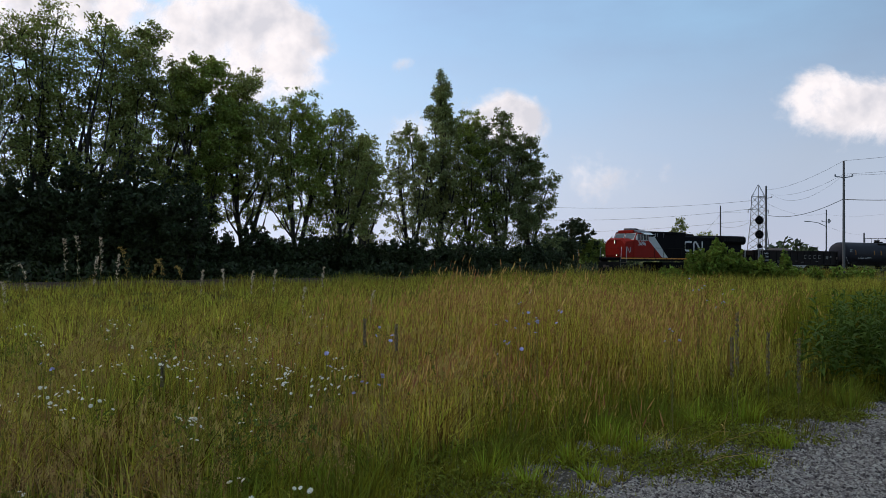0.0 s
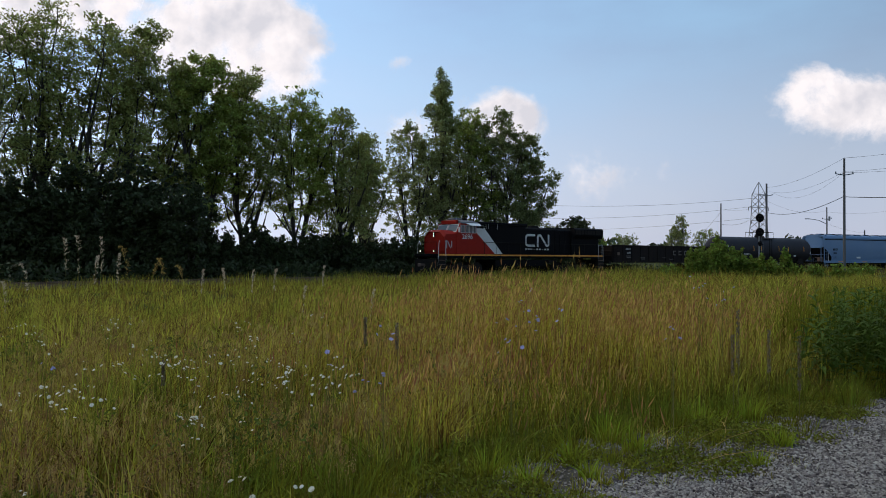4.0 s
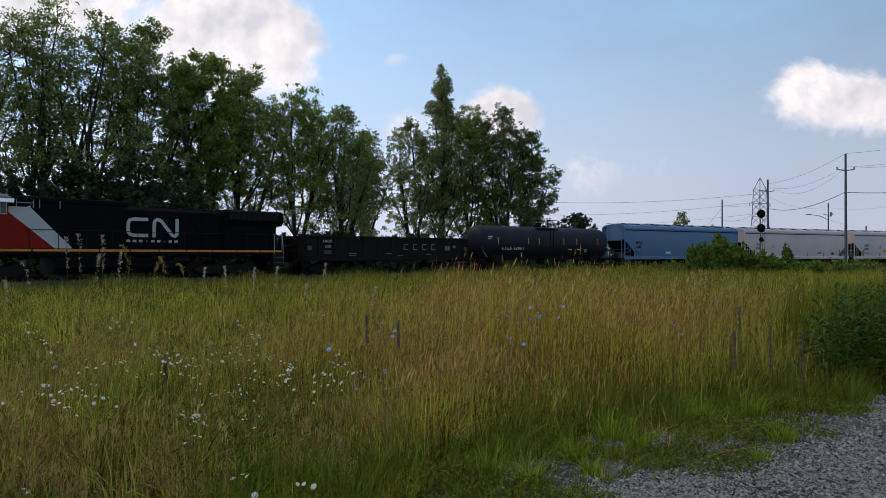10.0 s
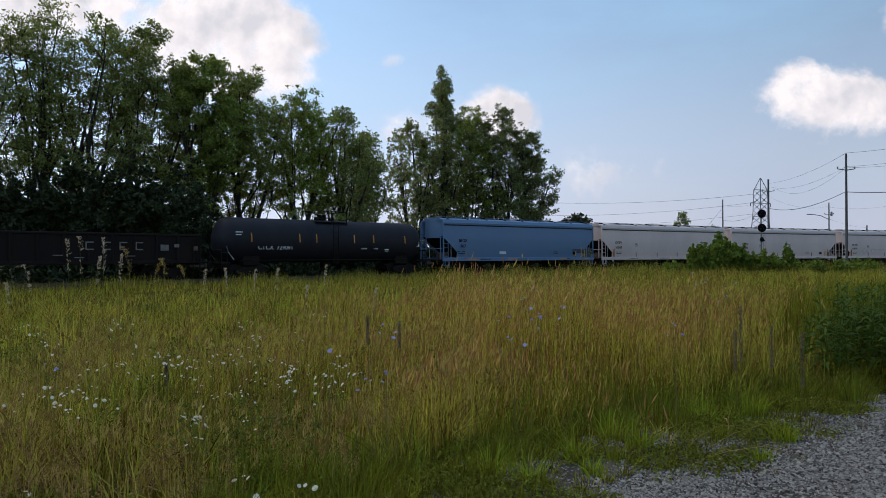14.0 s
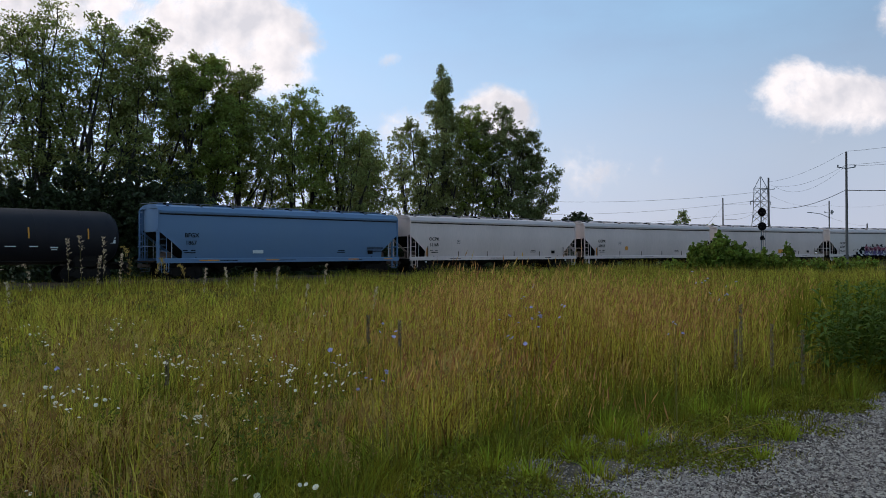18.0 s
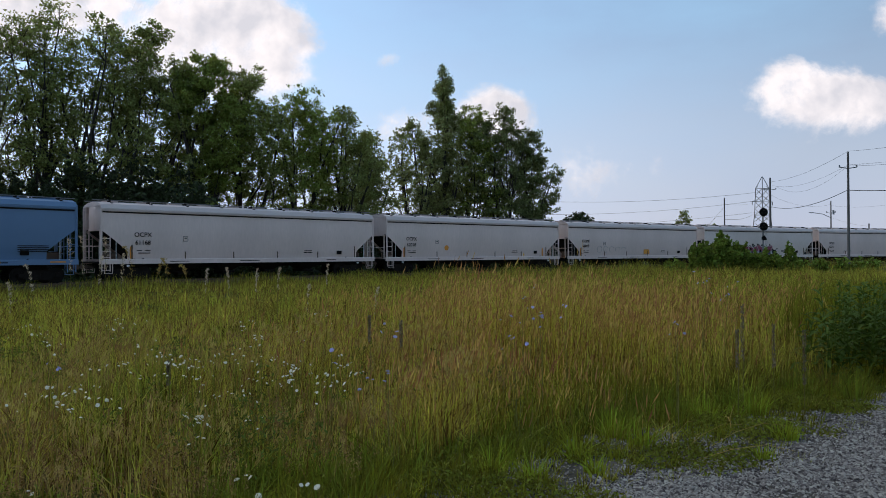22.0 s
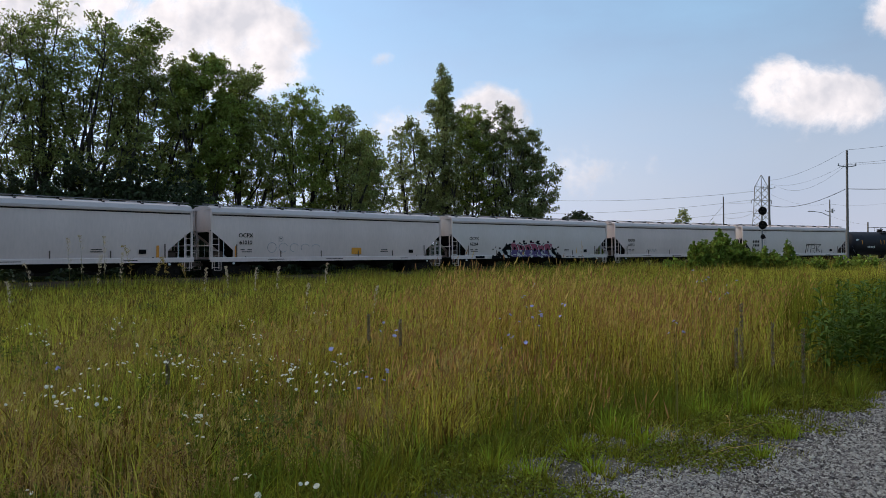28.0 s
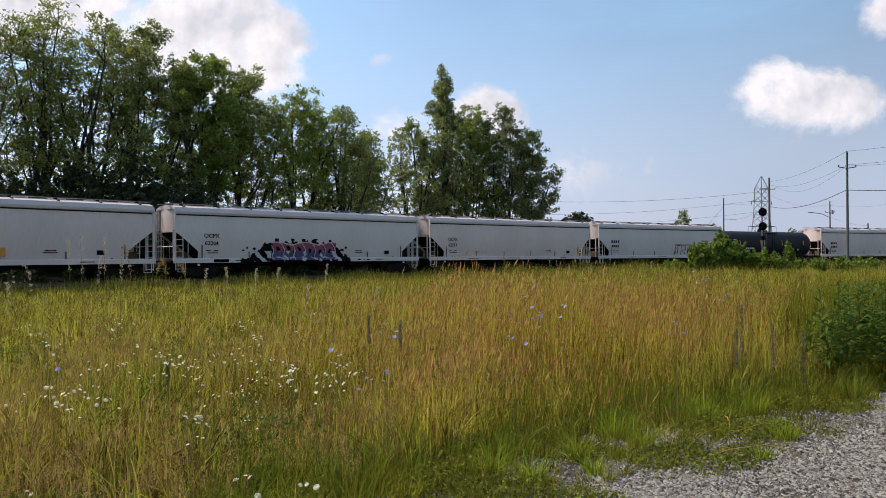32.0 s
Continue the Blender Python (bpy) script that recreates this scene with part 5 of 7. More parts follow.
    if form is SPIRE:
        t = rng.uniform(0.45, 1.0, 190)
        mids.append(np.c_[rng.normal(0, 0.5, 190) * np.interp(t, LEVELS, form) * radius, rng.normal(0, 0.5, 190) * np.interp(t, LEVELS, form) * radius, t * height])
        rads.append(rng.uniform(0.16, 0.5, 190))
    # sparse leaves along the bare lower stems
    low = np.array([p[i] for p in paths for i in (2, 3, 4)]) + rng.normal(0, 0.5, (3 * stems, 3))
    mids.append(low)
    rads.append(np.full(len(low), 0.28))
    part("trunk", wood, M_BARK, ob, "dark bark stems with spreading limbs")
    pts = sprays(rng, np.concatenate(mids), np.concatenate(rads), leaves)
    crown = soup("crown", leaf_quads(rng, pts, leaf), [(0, 1, 2, 3)], mat or M_LEAF, "uneven crown of green leaves in tufts", kind="part")
    del crown["kind"]
    crown.parent = ob
    return ob


def at_px(px, py, d):
    """Place of a thing d metres ahead, by the line of sight through a point of the view 1568 wide."""
    k = d / 1250.0
    return (px - 786.0) * k, d, 1.5 + (451.0 - 0.0044 * (px - 784) - py) * k


def shrub(name, x, y, height, radius, seed, label, leaves=2600, leaf=0.12, mat=None, group="brush under the trees", category="bush", lumps=9):
    """Arching branches from one foot, each in tufts of leaves down to the ground."""
    rng = np.random.default_rng(seed)
    z0 = float(ground_z(x, y)) - 0.05
    ob = thing(name, label, category, group, pose(x, y, z0))
    wood = Shape()
    mids, rads = [], []
    for k in range(lumps):
        a = k * 2.4 + rng.uniform(-0.4, 0.4)
        o = radius * math.sqrt((k + 0.3) / lumps) * 0.85
        h = height * rng.uniform(0.72, 1.0) * (1 - 0.45 * (o / radius) ** 2)
        e = Vector((math.cos(a) * o, math.sin(a) * o, h * 0.86))
        wood.tube([(0.1 * math.cos(a), 0.1 * math.sin(a), 0), (e.x * 0.5, e.y * 0.5, h * 0.55), e], [0.05, 0.03, 0.012], 4)
        for t in np.linspace(0.15, 1.0, 6):
            for m in range(3):
                mids.append((e.x * (0.55 + 0.45 * t) + rng.normal(0, 0.13 * radius), e.y * (0.55 + 0.45 * t) + rng.normal(0, 0.13 * radius), max(0.1, e.z * t + rng.normal(0, 0.05 * height))))
                rads.append(rng.uniform(0.5, 1.0) * radius * 0.22)
        for m in range(4):
            mids.append((e.x + rng.normal(0, 0.05 * radius), e.y, min(height, e.z + 0.05 * height * m)))
            rads.append(0.09 * radius)
    part("branch", wood, M_BARK, ob)
    pts = sprays(rng, np.array(mids), np.array(rads), leaves, 0.8)
    pts[:, 2] = np.abs(pts[:, 2]) + 0.02
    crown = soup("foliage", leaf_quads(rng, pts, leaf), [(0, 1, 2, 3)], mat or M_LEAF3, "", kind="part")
    del crown["kind"]
    crown.parent = ob
    return ob


# the row: middle and top of the crown, metres ahead, half-width, foot of the crown, leaves
ROW = [(-70, 10, 50, 5.6, 0.16, 46000), (28, 24, 52, 4.9, 0.16, 46000), (100, -4, 54, 4.3, 0.18, 42000), (192, 30, 53, 4.4, 0.18, 44000), (262, 44, 56, 4.8, 0.18, 50000),
       (362, 92, 57, 4.4, 0.20, 50000), (440, 126, 60, 4.6, 0.2, 48000), (530, 162, 63, 4.9, 0.18, 50000), (612, 190, 66, 3.9, 0.16, 38000)]
ROW_THICK = (0.40, 0.36, 0.36, 0.44, 0.66, 0.88, 0.58, 0.58, 0.56)
for i, (px, py, d, r, foot, n) in enumerate(ROW):
    x, y, z = at_px(px, py, d)
    tree("broadleaf_tree", x, y, z + 0.5, r, 100 + i, "tall dark green broadleaf tree with several bare lower stems", foot, int(n * ROW_THICK[i]), 0.115, M_LEAF if i not in (5, 7) else M_LEAFB, lobes=15, stems=2 if i in (1, 2, 3, 6) else 3, limb=1.1)
x, y, z = at_px(648, 236, 72)
tree("broadleaf_tree", x, y, z + 0.5, 2.7, 118, "slim green broadleaf tree at the end of the row", 0.16, 18000, 0.13, M_LEAFR, lobes=12)
x, y, z = at_px(732, 212, 78)
tree("broadleaf_tree", x, y, z + 0.5, 3.9, 120, "round-topped green broadleaf tree with an airy crown", 0.08, 17000, 0.125, M_LEAFR, lobes=17, lump=0.42)
x, y, z = at_px(784, 116, 80)
tree("cottonwood_tree", x, y, z + 0.6, 4.2, 121, "tall narrow-topped cottonwood tree standing above its neighbours", 0.08, 34000, 0.125, M_LEAFR, lobes=24, stems=1, form=SPIRE, limb=1.3)
x, y, z = at_px(838, 190, 83)
tree("broadleaf_tree", x, y, z + 0.5, 4.3, 124, "green broadleaf tree in the middle of a group", 0.10, 28000, 0.125, M_LEAFB, lobes=16)
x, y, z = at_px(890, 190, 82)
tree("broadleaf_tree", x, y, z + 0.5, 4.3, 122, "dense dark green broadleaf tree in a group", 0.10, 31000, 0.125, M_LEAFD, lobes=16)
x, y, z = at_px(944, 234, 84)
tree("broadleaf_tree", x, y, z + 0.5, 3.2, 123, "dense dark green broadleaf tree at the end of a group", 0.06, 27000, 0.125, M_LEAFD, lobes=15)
# leaf colour of these bushes and young trees carries the canopy's shade
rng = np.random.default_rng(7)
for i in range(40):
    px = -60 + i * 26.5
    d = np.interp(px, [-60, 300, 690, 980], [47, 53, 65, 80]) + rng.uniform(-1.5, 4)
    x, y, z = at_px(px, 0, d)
    shrub("undergrowth_bush", x, y, rng.uniform(4.2, 5.8) if px < 380 else rng.uniform(2.4, 5.4) if px < 700 else rng.uniform(2.6, 4.4), rng.uniform(1.8, 2.8), 300 + i, "undergrowth bush below the tree row, shade put in its leaf colour", 5200, 0.16)
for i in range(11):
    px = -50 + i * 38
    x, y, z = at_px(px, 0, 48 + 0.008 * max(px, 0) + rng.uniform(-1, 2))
    shrub("young_tree", x, y, rng.uniform(7.0, 9.4), rng.uniform(2.2, 3.0), 350 + i, "young tree below the row, canopy shade put in its leaf colour", 9000, 0.15, category="tree")
# the bush in front of the track and its lower neighbours: top, metres ahead, half-width, leaves
for px, top, d, r, n in ((1262, 414, 61, 1.9, 9000), (1282, 406, 62, 1.5, 7000), (1236, 428, 60, 1.1, 3600), (1312, 428, 62, 1.5, 5000), (1348, 436, 62, 1.4, 4200), (1396, 421, 63, 0.62, 1500), (1374, 447, 61, 0.9, 1500),
                         (1414, 452, 62, 0.7, 800), (1190, 455, 61, 1.1, 1100), (1448, 455, 63, 1.0, 900), (1530, 452, 66, 1.5, 1200), (1492, 456, 64, 1.0, 700)):
    x, y, z = at_px(px, top, d)
    shrub("roadside_bush", x, y, z + 0.42, r, 400 + px, "green leafy bush hung with vines beside the track", n, 0.15, M_LEAF2, "bushes in front of the track")
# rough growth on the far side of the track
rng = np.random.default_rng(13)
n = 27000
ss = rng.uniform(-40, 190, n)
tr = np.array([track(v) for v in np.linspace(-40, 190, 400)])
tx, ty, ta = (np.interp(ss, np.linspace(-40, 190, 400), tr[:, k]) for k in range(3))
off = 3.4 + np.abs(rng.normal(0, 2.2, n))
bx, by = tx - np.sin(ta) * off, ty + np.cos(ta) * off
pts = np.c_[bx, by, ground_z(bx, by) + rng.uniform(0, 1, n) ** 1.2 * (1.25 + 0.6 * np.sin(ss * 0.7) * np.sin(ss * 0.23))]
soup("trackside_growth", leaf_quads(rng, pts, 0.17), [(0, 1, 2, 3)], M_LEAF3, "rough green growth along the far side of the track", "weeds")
# trees far off
for px, top, d, r, s in ((1024, 376, 150, 4.6, 1), (1000, 402, 140, 4.0, 2), (1056, 416, 150, 3.0, 3), (1211, 373, 170, 2.2, 4), (1198, 392, 172, 2.0, 5), (1256, 398, 180, 4.0, 6), (1110, 408, 190, 4.0, 7)):
    x, y, z = at_px(px, top, d)
    tree("distant_tree", x, y, z + 0.4, r, 500 + s, "distant green tree past the railway", 0.08, 5000 if s < 4 else 2200, 0.30 if s < 4 else 0.24, (M_LEAF3, M_LEAF3, M_LEAFB, M_LEAFR, M_LEAFR, M_LEAFR, M_LEAFR)[s - 1], lobes=9 if s < 4 else 14, lump=0.7 if s < 4 else 0.5, group="distant trees", tufts=26)

# ---- poles, wires, signal, tower ----
def pole(px, top, d, r, label, arms=(), lamp=False, mat=None):
    x, y, z = at_px(px, top, d)
    z0 = float(ground_z(x, y)) - 0.3
    ob = thing("utility_pole", label, "pole", "utility poles", pose(x, y, z0))
    part("shaft", Shape().tube([(0, 0, 0), (0, 0, (z - z0) * 0.5), (0, 0, z - z0)], [r, r * 0.86, r * 0.7], 12), mat or M_WOOD, ob)
    for h, w in arms:
        a = part("crossarm", Shape().tube([(-w, 0, z - z0 - h + 0.08), (0, 0, z - z0 - h - 0.05), (w, 0, z - z0 - h + 0.08)], 0.05, 5), M_GALV, ob)
        for k in (-1, 1):
            part("insulator", Shape().tube([(k * w, 0, z - z0 - h + 0.05), (k * w, 0, z - z0 - h + 0.30)], 0.07, 8), M_GALV, a)
    if lamp:
        h = z - z0 - 2.4
        part("lamp_arm", Shape().tube([(0, 0, h - 0.7), (-1.5, 0, h), (-3.2, 0, h + 0.25)], 0.06, 6), M_GALV, ob)
        part("lamp_head", Shape().box(-3.6, 0, h + 0.25, 0.9, 0.3, 0.16, 0.06), M_GALV, ob)
        part("transformer", Shape().tube([(0.3, -0.3, h - 0.1), (0.3, -0.3, h + 0.7)], 0.17, 12), M_GALV, ob)
    return x, y, z


big = pole(1500, 269, 70, 0.135, "tall weathered grey utility pole with a small crossarm", ((1.6, 0.85),))
mid = pole(1362, 315, 112, 0.19, "weathered utility pole beside a lattice tower", ((1.9, 0.9),))
small = pole(1281, 351, 125, 0.15, "slim dark utility pole past the railway", ())
lampp = pole(1469, 356, 130, 0.14, "utility pole carrying a street lamp and transformer", ((2.2, 0.8),), True)
stub = pole(1536, 396, 200, 0.25, "short distant utility pole", ())


def wire(label, a, b, sag, r):
    pts = [Vector(a).lerp(Vector(b), i / 16) - Vector((0, 0, sag * 4 * (i / 16) * (1 - i / 16))) for i in range(17)]
    ob = part("overhead_wire", Shape().tube(pts, r * 0.72, 4), M_CABLE)
    tagged(ob, label, "wire", "overhead wires")


def far(px, py, d):
    return at_px(px, py, d)


for py_a, px_b, py_b, r, s in ((268, 1362, 322, 0.020, 0.6), (292, 1366, 329, 0.016, 0.9), (293, 1374, 331, 0.016, 1.6), (336, 1362, 366, 0.045, 0.9)):
    wire("thin dark wire strung between utility poles", far(1500 if py_a not in (292, 293) else 1500, py_a, 70), far(px_b, py_b, 112), s, r)
for py_a, py_b, r in ((268, 250, 0.018), (292, 277, 0.016), (294, 284, 0.016), (337, 334, 0.045)):
    wire("thin dark wire leading off from the tall pole", far(1500, py_a, 70), far(1640, py_b, 62), 0.1, r)
for pa, ya, da, pb, yb, db, r, s in ((960, 357, 230, 1338, 341, 215, 0.05, 1.2), (960, 380, 230, 1335, 356, 215, 0.045, 1.2), (1340, 358, 215, 1281, 362, 125, 0.02, 0.4),
                                     (960, 402, 260, 1338, 376, 215, 0.04, 1.0), (1281, 388, 125, 1340, 373, 214, 0.04, 1.0), (1281, 366, 125, 1255, 397, 128, 0.03, 0.0),
                                     (1362, 345, 112, 1469, 362, 130, 0.014, 1.0), (1469, 364, 130, 1640, 345, 120, 0.014, 1.0), (1469, 385, 130, 1536, 400, 200, 0.02, 0.4)):
    wire("dark overhead line crossing the sky", far(pa, ya, da), far(pb, yb, db), s, r)


def lattice_tower(px, top, d):
    x, y, z = at_px(px, top, d)
    z0 = float(ground_z(x, y)) - 0.3
    h = z - z0
    ob = thing("lattice_tower", "grey steel lattice transmission tower with short arms", "tower", "", pose(x, y, z0, 0, 0, 20))
    half = lambda t: float(np.interp(t, [0, 0.55, 0.86, 1.0], [2.6, 1.55, 1.3, 0.06]))
    for sx in (-1, 1):
        for sy in (-1, 1):
            part("tower_leg", Shape().tube([(sx * half(t), sy * half(t), t * h) for t in (0, 0.3, 0.55, 0.86, 1.0)], 0.11, 5), M_GALV, ob)
    lev = np.linspace(0.05, 0.86, 11)
    for a, b in zip(lev[:-1], lev[1:]):
        for sx, sy, ux, uy in ((-1, -1, 1, -1), (1, -1, 1, 1), (1, 1, -1, 1), (-1, 1, -1, -1)):
            p, q = half(a), half(b)
            part("brace", Shape().tube([(sx * p, sy * p, a * h), (ux * q, uy * q, b * h)], 0.06, 4).tube([(ux * p, uy * p, a * h), (sx * q, sy * q, b * h)], 0.06, 4), M_GALV, ob)
    for t, w in ((0.86, 2.6), (0.70, 3.9), (0.54, 2.8)):
        a = part("tower_arm", Shape().tube([(-w, 0, t * h), (w, 0, t * h)], 0.10, 5).tube([(-w, 0, t * h), (-half(t), 0, t * h + 0.8)], 0.05, 4).tube([(w, 0, t * h), (half(t), 0, t * h + 0.8)], 0.05, 4), M_GALV, ob)
        for k in (-1, 1):
            part("insulator", Shape().tube([(k * w, 0, t * h), (k * w, 0, t * h - 1.0)], 0.12, 6), M_GALV, a)
    return ob


lattice_tower(1348, 313, 215)


def signal_mast(px, d):
    x, y, z = at_px(px, 368, d)
    z0 = float(ground_z(x, y)) - 0.3
    ob = thing("railway_signal", "black railway signal mast with round target heads beside the track", "signal", "", pose(x, y, z0))
    h = z - z0
    part("mast", Shape().tube([(0, 0.15, 0), (0, 0.15, h + 0.1)], 0.08, 10), M_GALV, ob)
    for dz in (-0.5, -2.1, -3.4):
        r = 0.47 if dz > -3 else 0.25
        hd = part("signal_head", Shape().tube([(0, 0.0, h + dz), (0, -0.04, h + dz)], r, 24).tube([(0, 0.1, h + dz), (0, 0.0, h + dz)], r * 0.5, 16), M_BLACK, ob, "round black target head")
        for k in range(3):
            a = math.pi / 2 + k * 2 * math.pi / 3
            part("signal_lens", Shape().tube([(0.2 * math.cos(a), -0.04, h + dz + 0.2 * math.sin(a)), (0.2 * math.cos(a), -0.2, h + dz + 0.2 * math.sin(a))], 0.1, 10), M_UNDER, hd)
    part("ladder_rail", Shape().tube([(0.25, 0.2, 0), (0.25, 0.2, h)], 0.02, 4).tube([(0.45, 0.2, 0), (0.45, 0.2, h)], 0.02, 4), M_GALV, ob)
    return ob


signal_mast(1350, 79)

# a low house beyond the railway
hx, hy, _ = at_px(1385, 440, 190)
house = thing("house", "low pale house with a brown hipped roof", "house", "", pose(hx, hy, -0.5, 0, 0, 15))
part("wall", Shape().box(0, 0, 1.5, 11, 8, 3.0, 0.02), M_SIDING, house)
part("roof", Shape().loft([[(-6, -4.6, 3.0), (6, -4.6, 3.0), (6, 4.6, 3.0), (-6, 4.6, 3.0)], [(-2.2, -0.1, 5.6), (2.2, -0.1, 5.6), (2.2, 0.1, 5.6), (-2.2, 0.1, 5.6)]]), M_ROOF, house)
for wx in (-3.4, 0.2, 3.4):
    part("window", Shape().box(wx, -4.01, 1.7, 1.2, 0.06, 1.1, 0.01), M_GLASS, house)

# far woods along the horizon
rng = np.random.default_rng(11)
n = 15000
ang = rng.uniform(radians(-75), radians(75), n)
dist = rng.uniform(330, 420, n)
clump = 7 + 3.0 * np.sin(ang * 31) + 2.2 * np.sin(ang * 83 + 1)
pts = np.c_[np.sin(ang) * dist, np.cos(ang) * dist, rng.uniform(0, 1, n) ** 0.7 * clump - 0.4]
soup("distant_woods", leaf_quads(rng, pts, 1.7), [(0, 1, 2, 3)], M_LEAF3, "low line of distant dark green woods on the horizon", "woods")

# ---- cumulus clouds, three kilometres off, drifting slowly ----
CLOUDS = []


def cloud(label, px, py, w, h, lumps, seed, rate):
    """A bank of cloud: soft lumps merged in one domed sheet; px, py: its middle in the view at the start; rate: pixels a second."""
    rng = np.random.default_rng(seed)
    D = 3000.0
    k = D / 1250.0
    x0, _, z0 = at_px(px, py, D)
    n, m = 72, 40
    u, v = np.meshgrid(np.linspace(-1, 1, n), np.linspace(-1, 1, m))
    den = np.full(u.shape, -0.55)
    for lx, lz, r, a in lumps:
        den += a * np.exp(-(((u - lx) * w / r) ** 2 + ((v - lz) * h / r) ** 2))
    rimmed = np.minimum(1 - np.abs(u), 1 - np.abs(v))
    den = np.clip(np.minimum(den, rimmed * 6 - 0.55), -0.55, 0.9)
    verts = np.c_[(u * w * k).ravel(), (-(den + 0.5) * 0.25 * h * k).ravel(), (v * h * k).ravel()]
    faces = [(j * n + i, j * n + i + 1, (j + 1) * n + i + 1, (j + 1) * n + i) for j in range(m - 1) for i in range(n - 1)
             if max(den[j, i], den[j, i + 1], den[j + 1, i], den[j + 1, i + 1]) > -0.42]
    me = bpy.data.meshes.new("cloud")
    me.from_pydata(verts.tolist(), [], faces)
    at = me.attributes.new("billow", "FLOAT", "POINT")
    at.data.foreach_set("value", den.ravel().astype(np.float32))
    me.materials.append(M_CLOUD)
    for p in me.polygons:
        p.use_smooth = True
    ob = tagged(new("cloud", me), label, "cloud", "cumulus clouds", "structure")
    CLOUDS.append((ob, (x0, D, z0), rate * k))
    ob.location = (x0, D, z0)


cloud("bright white cumulus cloud with a soft flat base", 1515, 175, 200, 90,
      [(-0.52, -0.05, 52, 1.0), (-0.34, 0.34, 44, 1.0), (-0.05, 0.12, 60, 0.95), (0.28, -0.05, 60, 0.85), (0.60, -0.1, 52, 0.6), (-0.15, -0.35, 62, 0.7), (0.35, -0.35, 56, 0.5)], 1, -2.65)
cloud("large bright cloud bank above the trees", 380, 75, 290, 130,
      [(-0.05, 0.2, 90, 1.1), (0.25, 0.3, 80, 1.0), (0.46, 0.0, 85, 0.95), (0.1, -0.3, 100, 0.8), (0.55, -0.4, 85, 0.6), (-0.4, -0.1, 100, 0.7), (0.3, -0.6, 90, 0.45)], 2, -1.1)
cloud("bright cloud above the tree row", 90, 10, 260, 110,
      [(-0.6, 0.0, 110, 1.2), (-0.1, 0.0, 100, 1.2), (0.35, 0.1, 90, 1.1), (0.55, -0.3, 60, 0.7), (-0.4, -0.5, 120, 0.8)], 3, -0.9)
cloud("white cumulus cloud partly hidden by a tall tree", 850, 215, 190, 75,
      [(-0.7, -0.3, 45, 0.8), (-0.4, 0.0, 55, 0.8), (0.1, 0.2, 55, 1.0), (0.42, 0.25, 48, 1.0), (0.3, -0.25, 60, 0.7), (0.65, -0.3, 40, 0.4)], 4, -1.25)
cloud("thin pale cloud low over the horizon", 1090, 300, 200, 70,
      [(-0.4, 0.2, 55, 0.5), (0.0, 0.0, 70, 0.45), (0.5, -0.1, 60, 0.4), (-0.2, -0.3, 70, 0.4)], 5, -1.0)
cloud("small thin white cloud", 715, 105, 60, 32, [(-0.2, 0.0, 26, 0.75), (0.3, 0.05, 20, 0.55)], 6, -1.3)
cloud("white cloud coming into view", 1655, 20, 110, 60, [(-0.3, 0.0, 50, 0.9), (0.2, 0.1, 50, 0.9), (0.0, -0.3, 45, 0.6)], 7, -2.5)


def sun_dimming_cloud(high, width, depth, edge_at, seed):
    """A level sheet of thin cloud out of view, added to dim the sun; its soft edge drifts off late on. edge_at: where
    its edge's shadow lies at the start.
    """
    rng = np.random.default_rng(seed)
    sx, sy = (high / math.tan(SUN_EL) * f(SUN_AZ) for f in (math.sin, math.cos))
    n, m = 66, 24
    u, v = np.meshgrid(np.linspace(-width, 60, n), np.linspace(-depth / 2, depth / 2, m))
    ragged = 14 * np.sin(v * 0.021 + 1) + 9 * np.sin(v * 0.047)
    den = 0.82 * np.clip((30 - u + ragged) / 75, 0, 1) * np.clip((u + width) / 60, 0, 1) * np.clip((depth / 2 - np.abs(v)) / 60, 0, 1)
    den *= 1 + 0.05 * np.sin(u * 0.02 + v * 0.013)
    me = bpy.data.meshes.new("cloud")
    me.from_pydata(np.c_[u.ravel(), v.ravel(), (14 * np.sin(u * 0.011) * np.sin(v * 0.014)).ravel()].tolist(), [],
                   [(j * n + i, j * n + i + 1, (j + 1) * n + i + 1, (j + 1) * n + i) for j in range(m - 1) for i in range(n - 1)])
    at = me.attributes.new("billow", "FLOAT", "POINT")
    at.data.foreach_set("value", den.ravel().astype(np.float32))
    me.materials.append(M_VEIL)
    ob = tagged(new("cloud", me), "unseen thin cloud sheet added to dim the sun until late", "cloud", "cumulus clouds", "structure")
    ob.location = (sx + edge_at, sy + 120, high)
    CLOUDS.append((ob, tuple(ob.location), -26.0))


sun_dimming_cloud(650.0, 1300.0, 900.0, 26.0 * 29.8, 9)
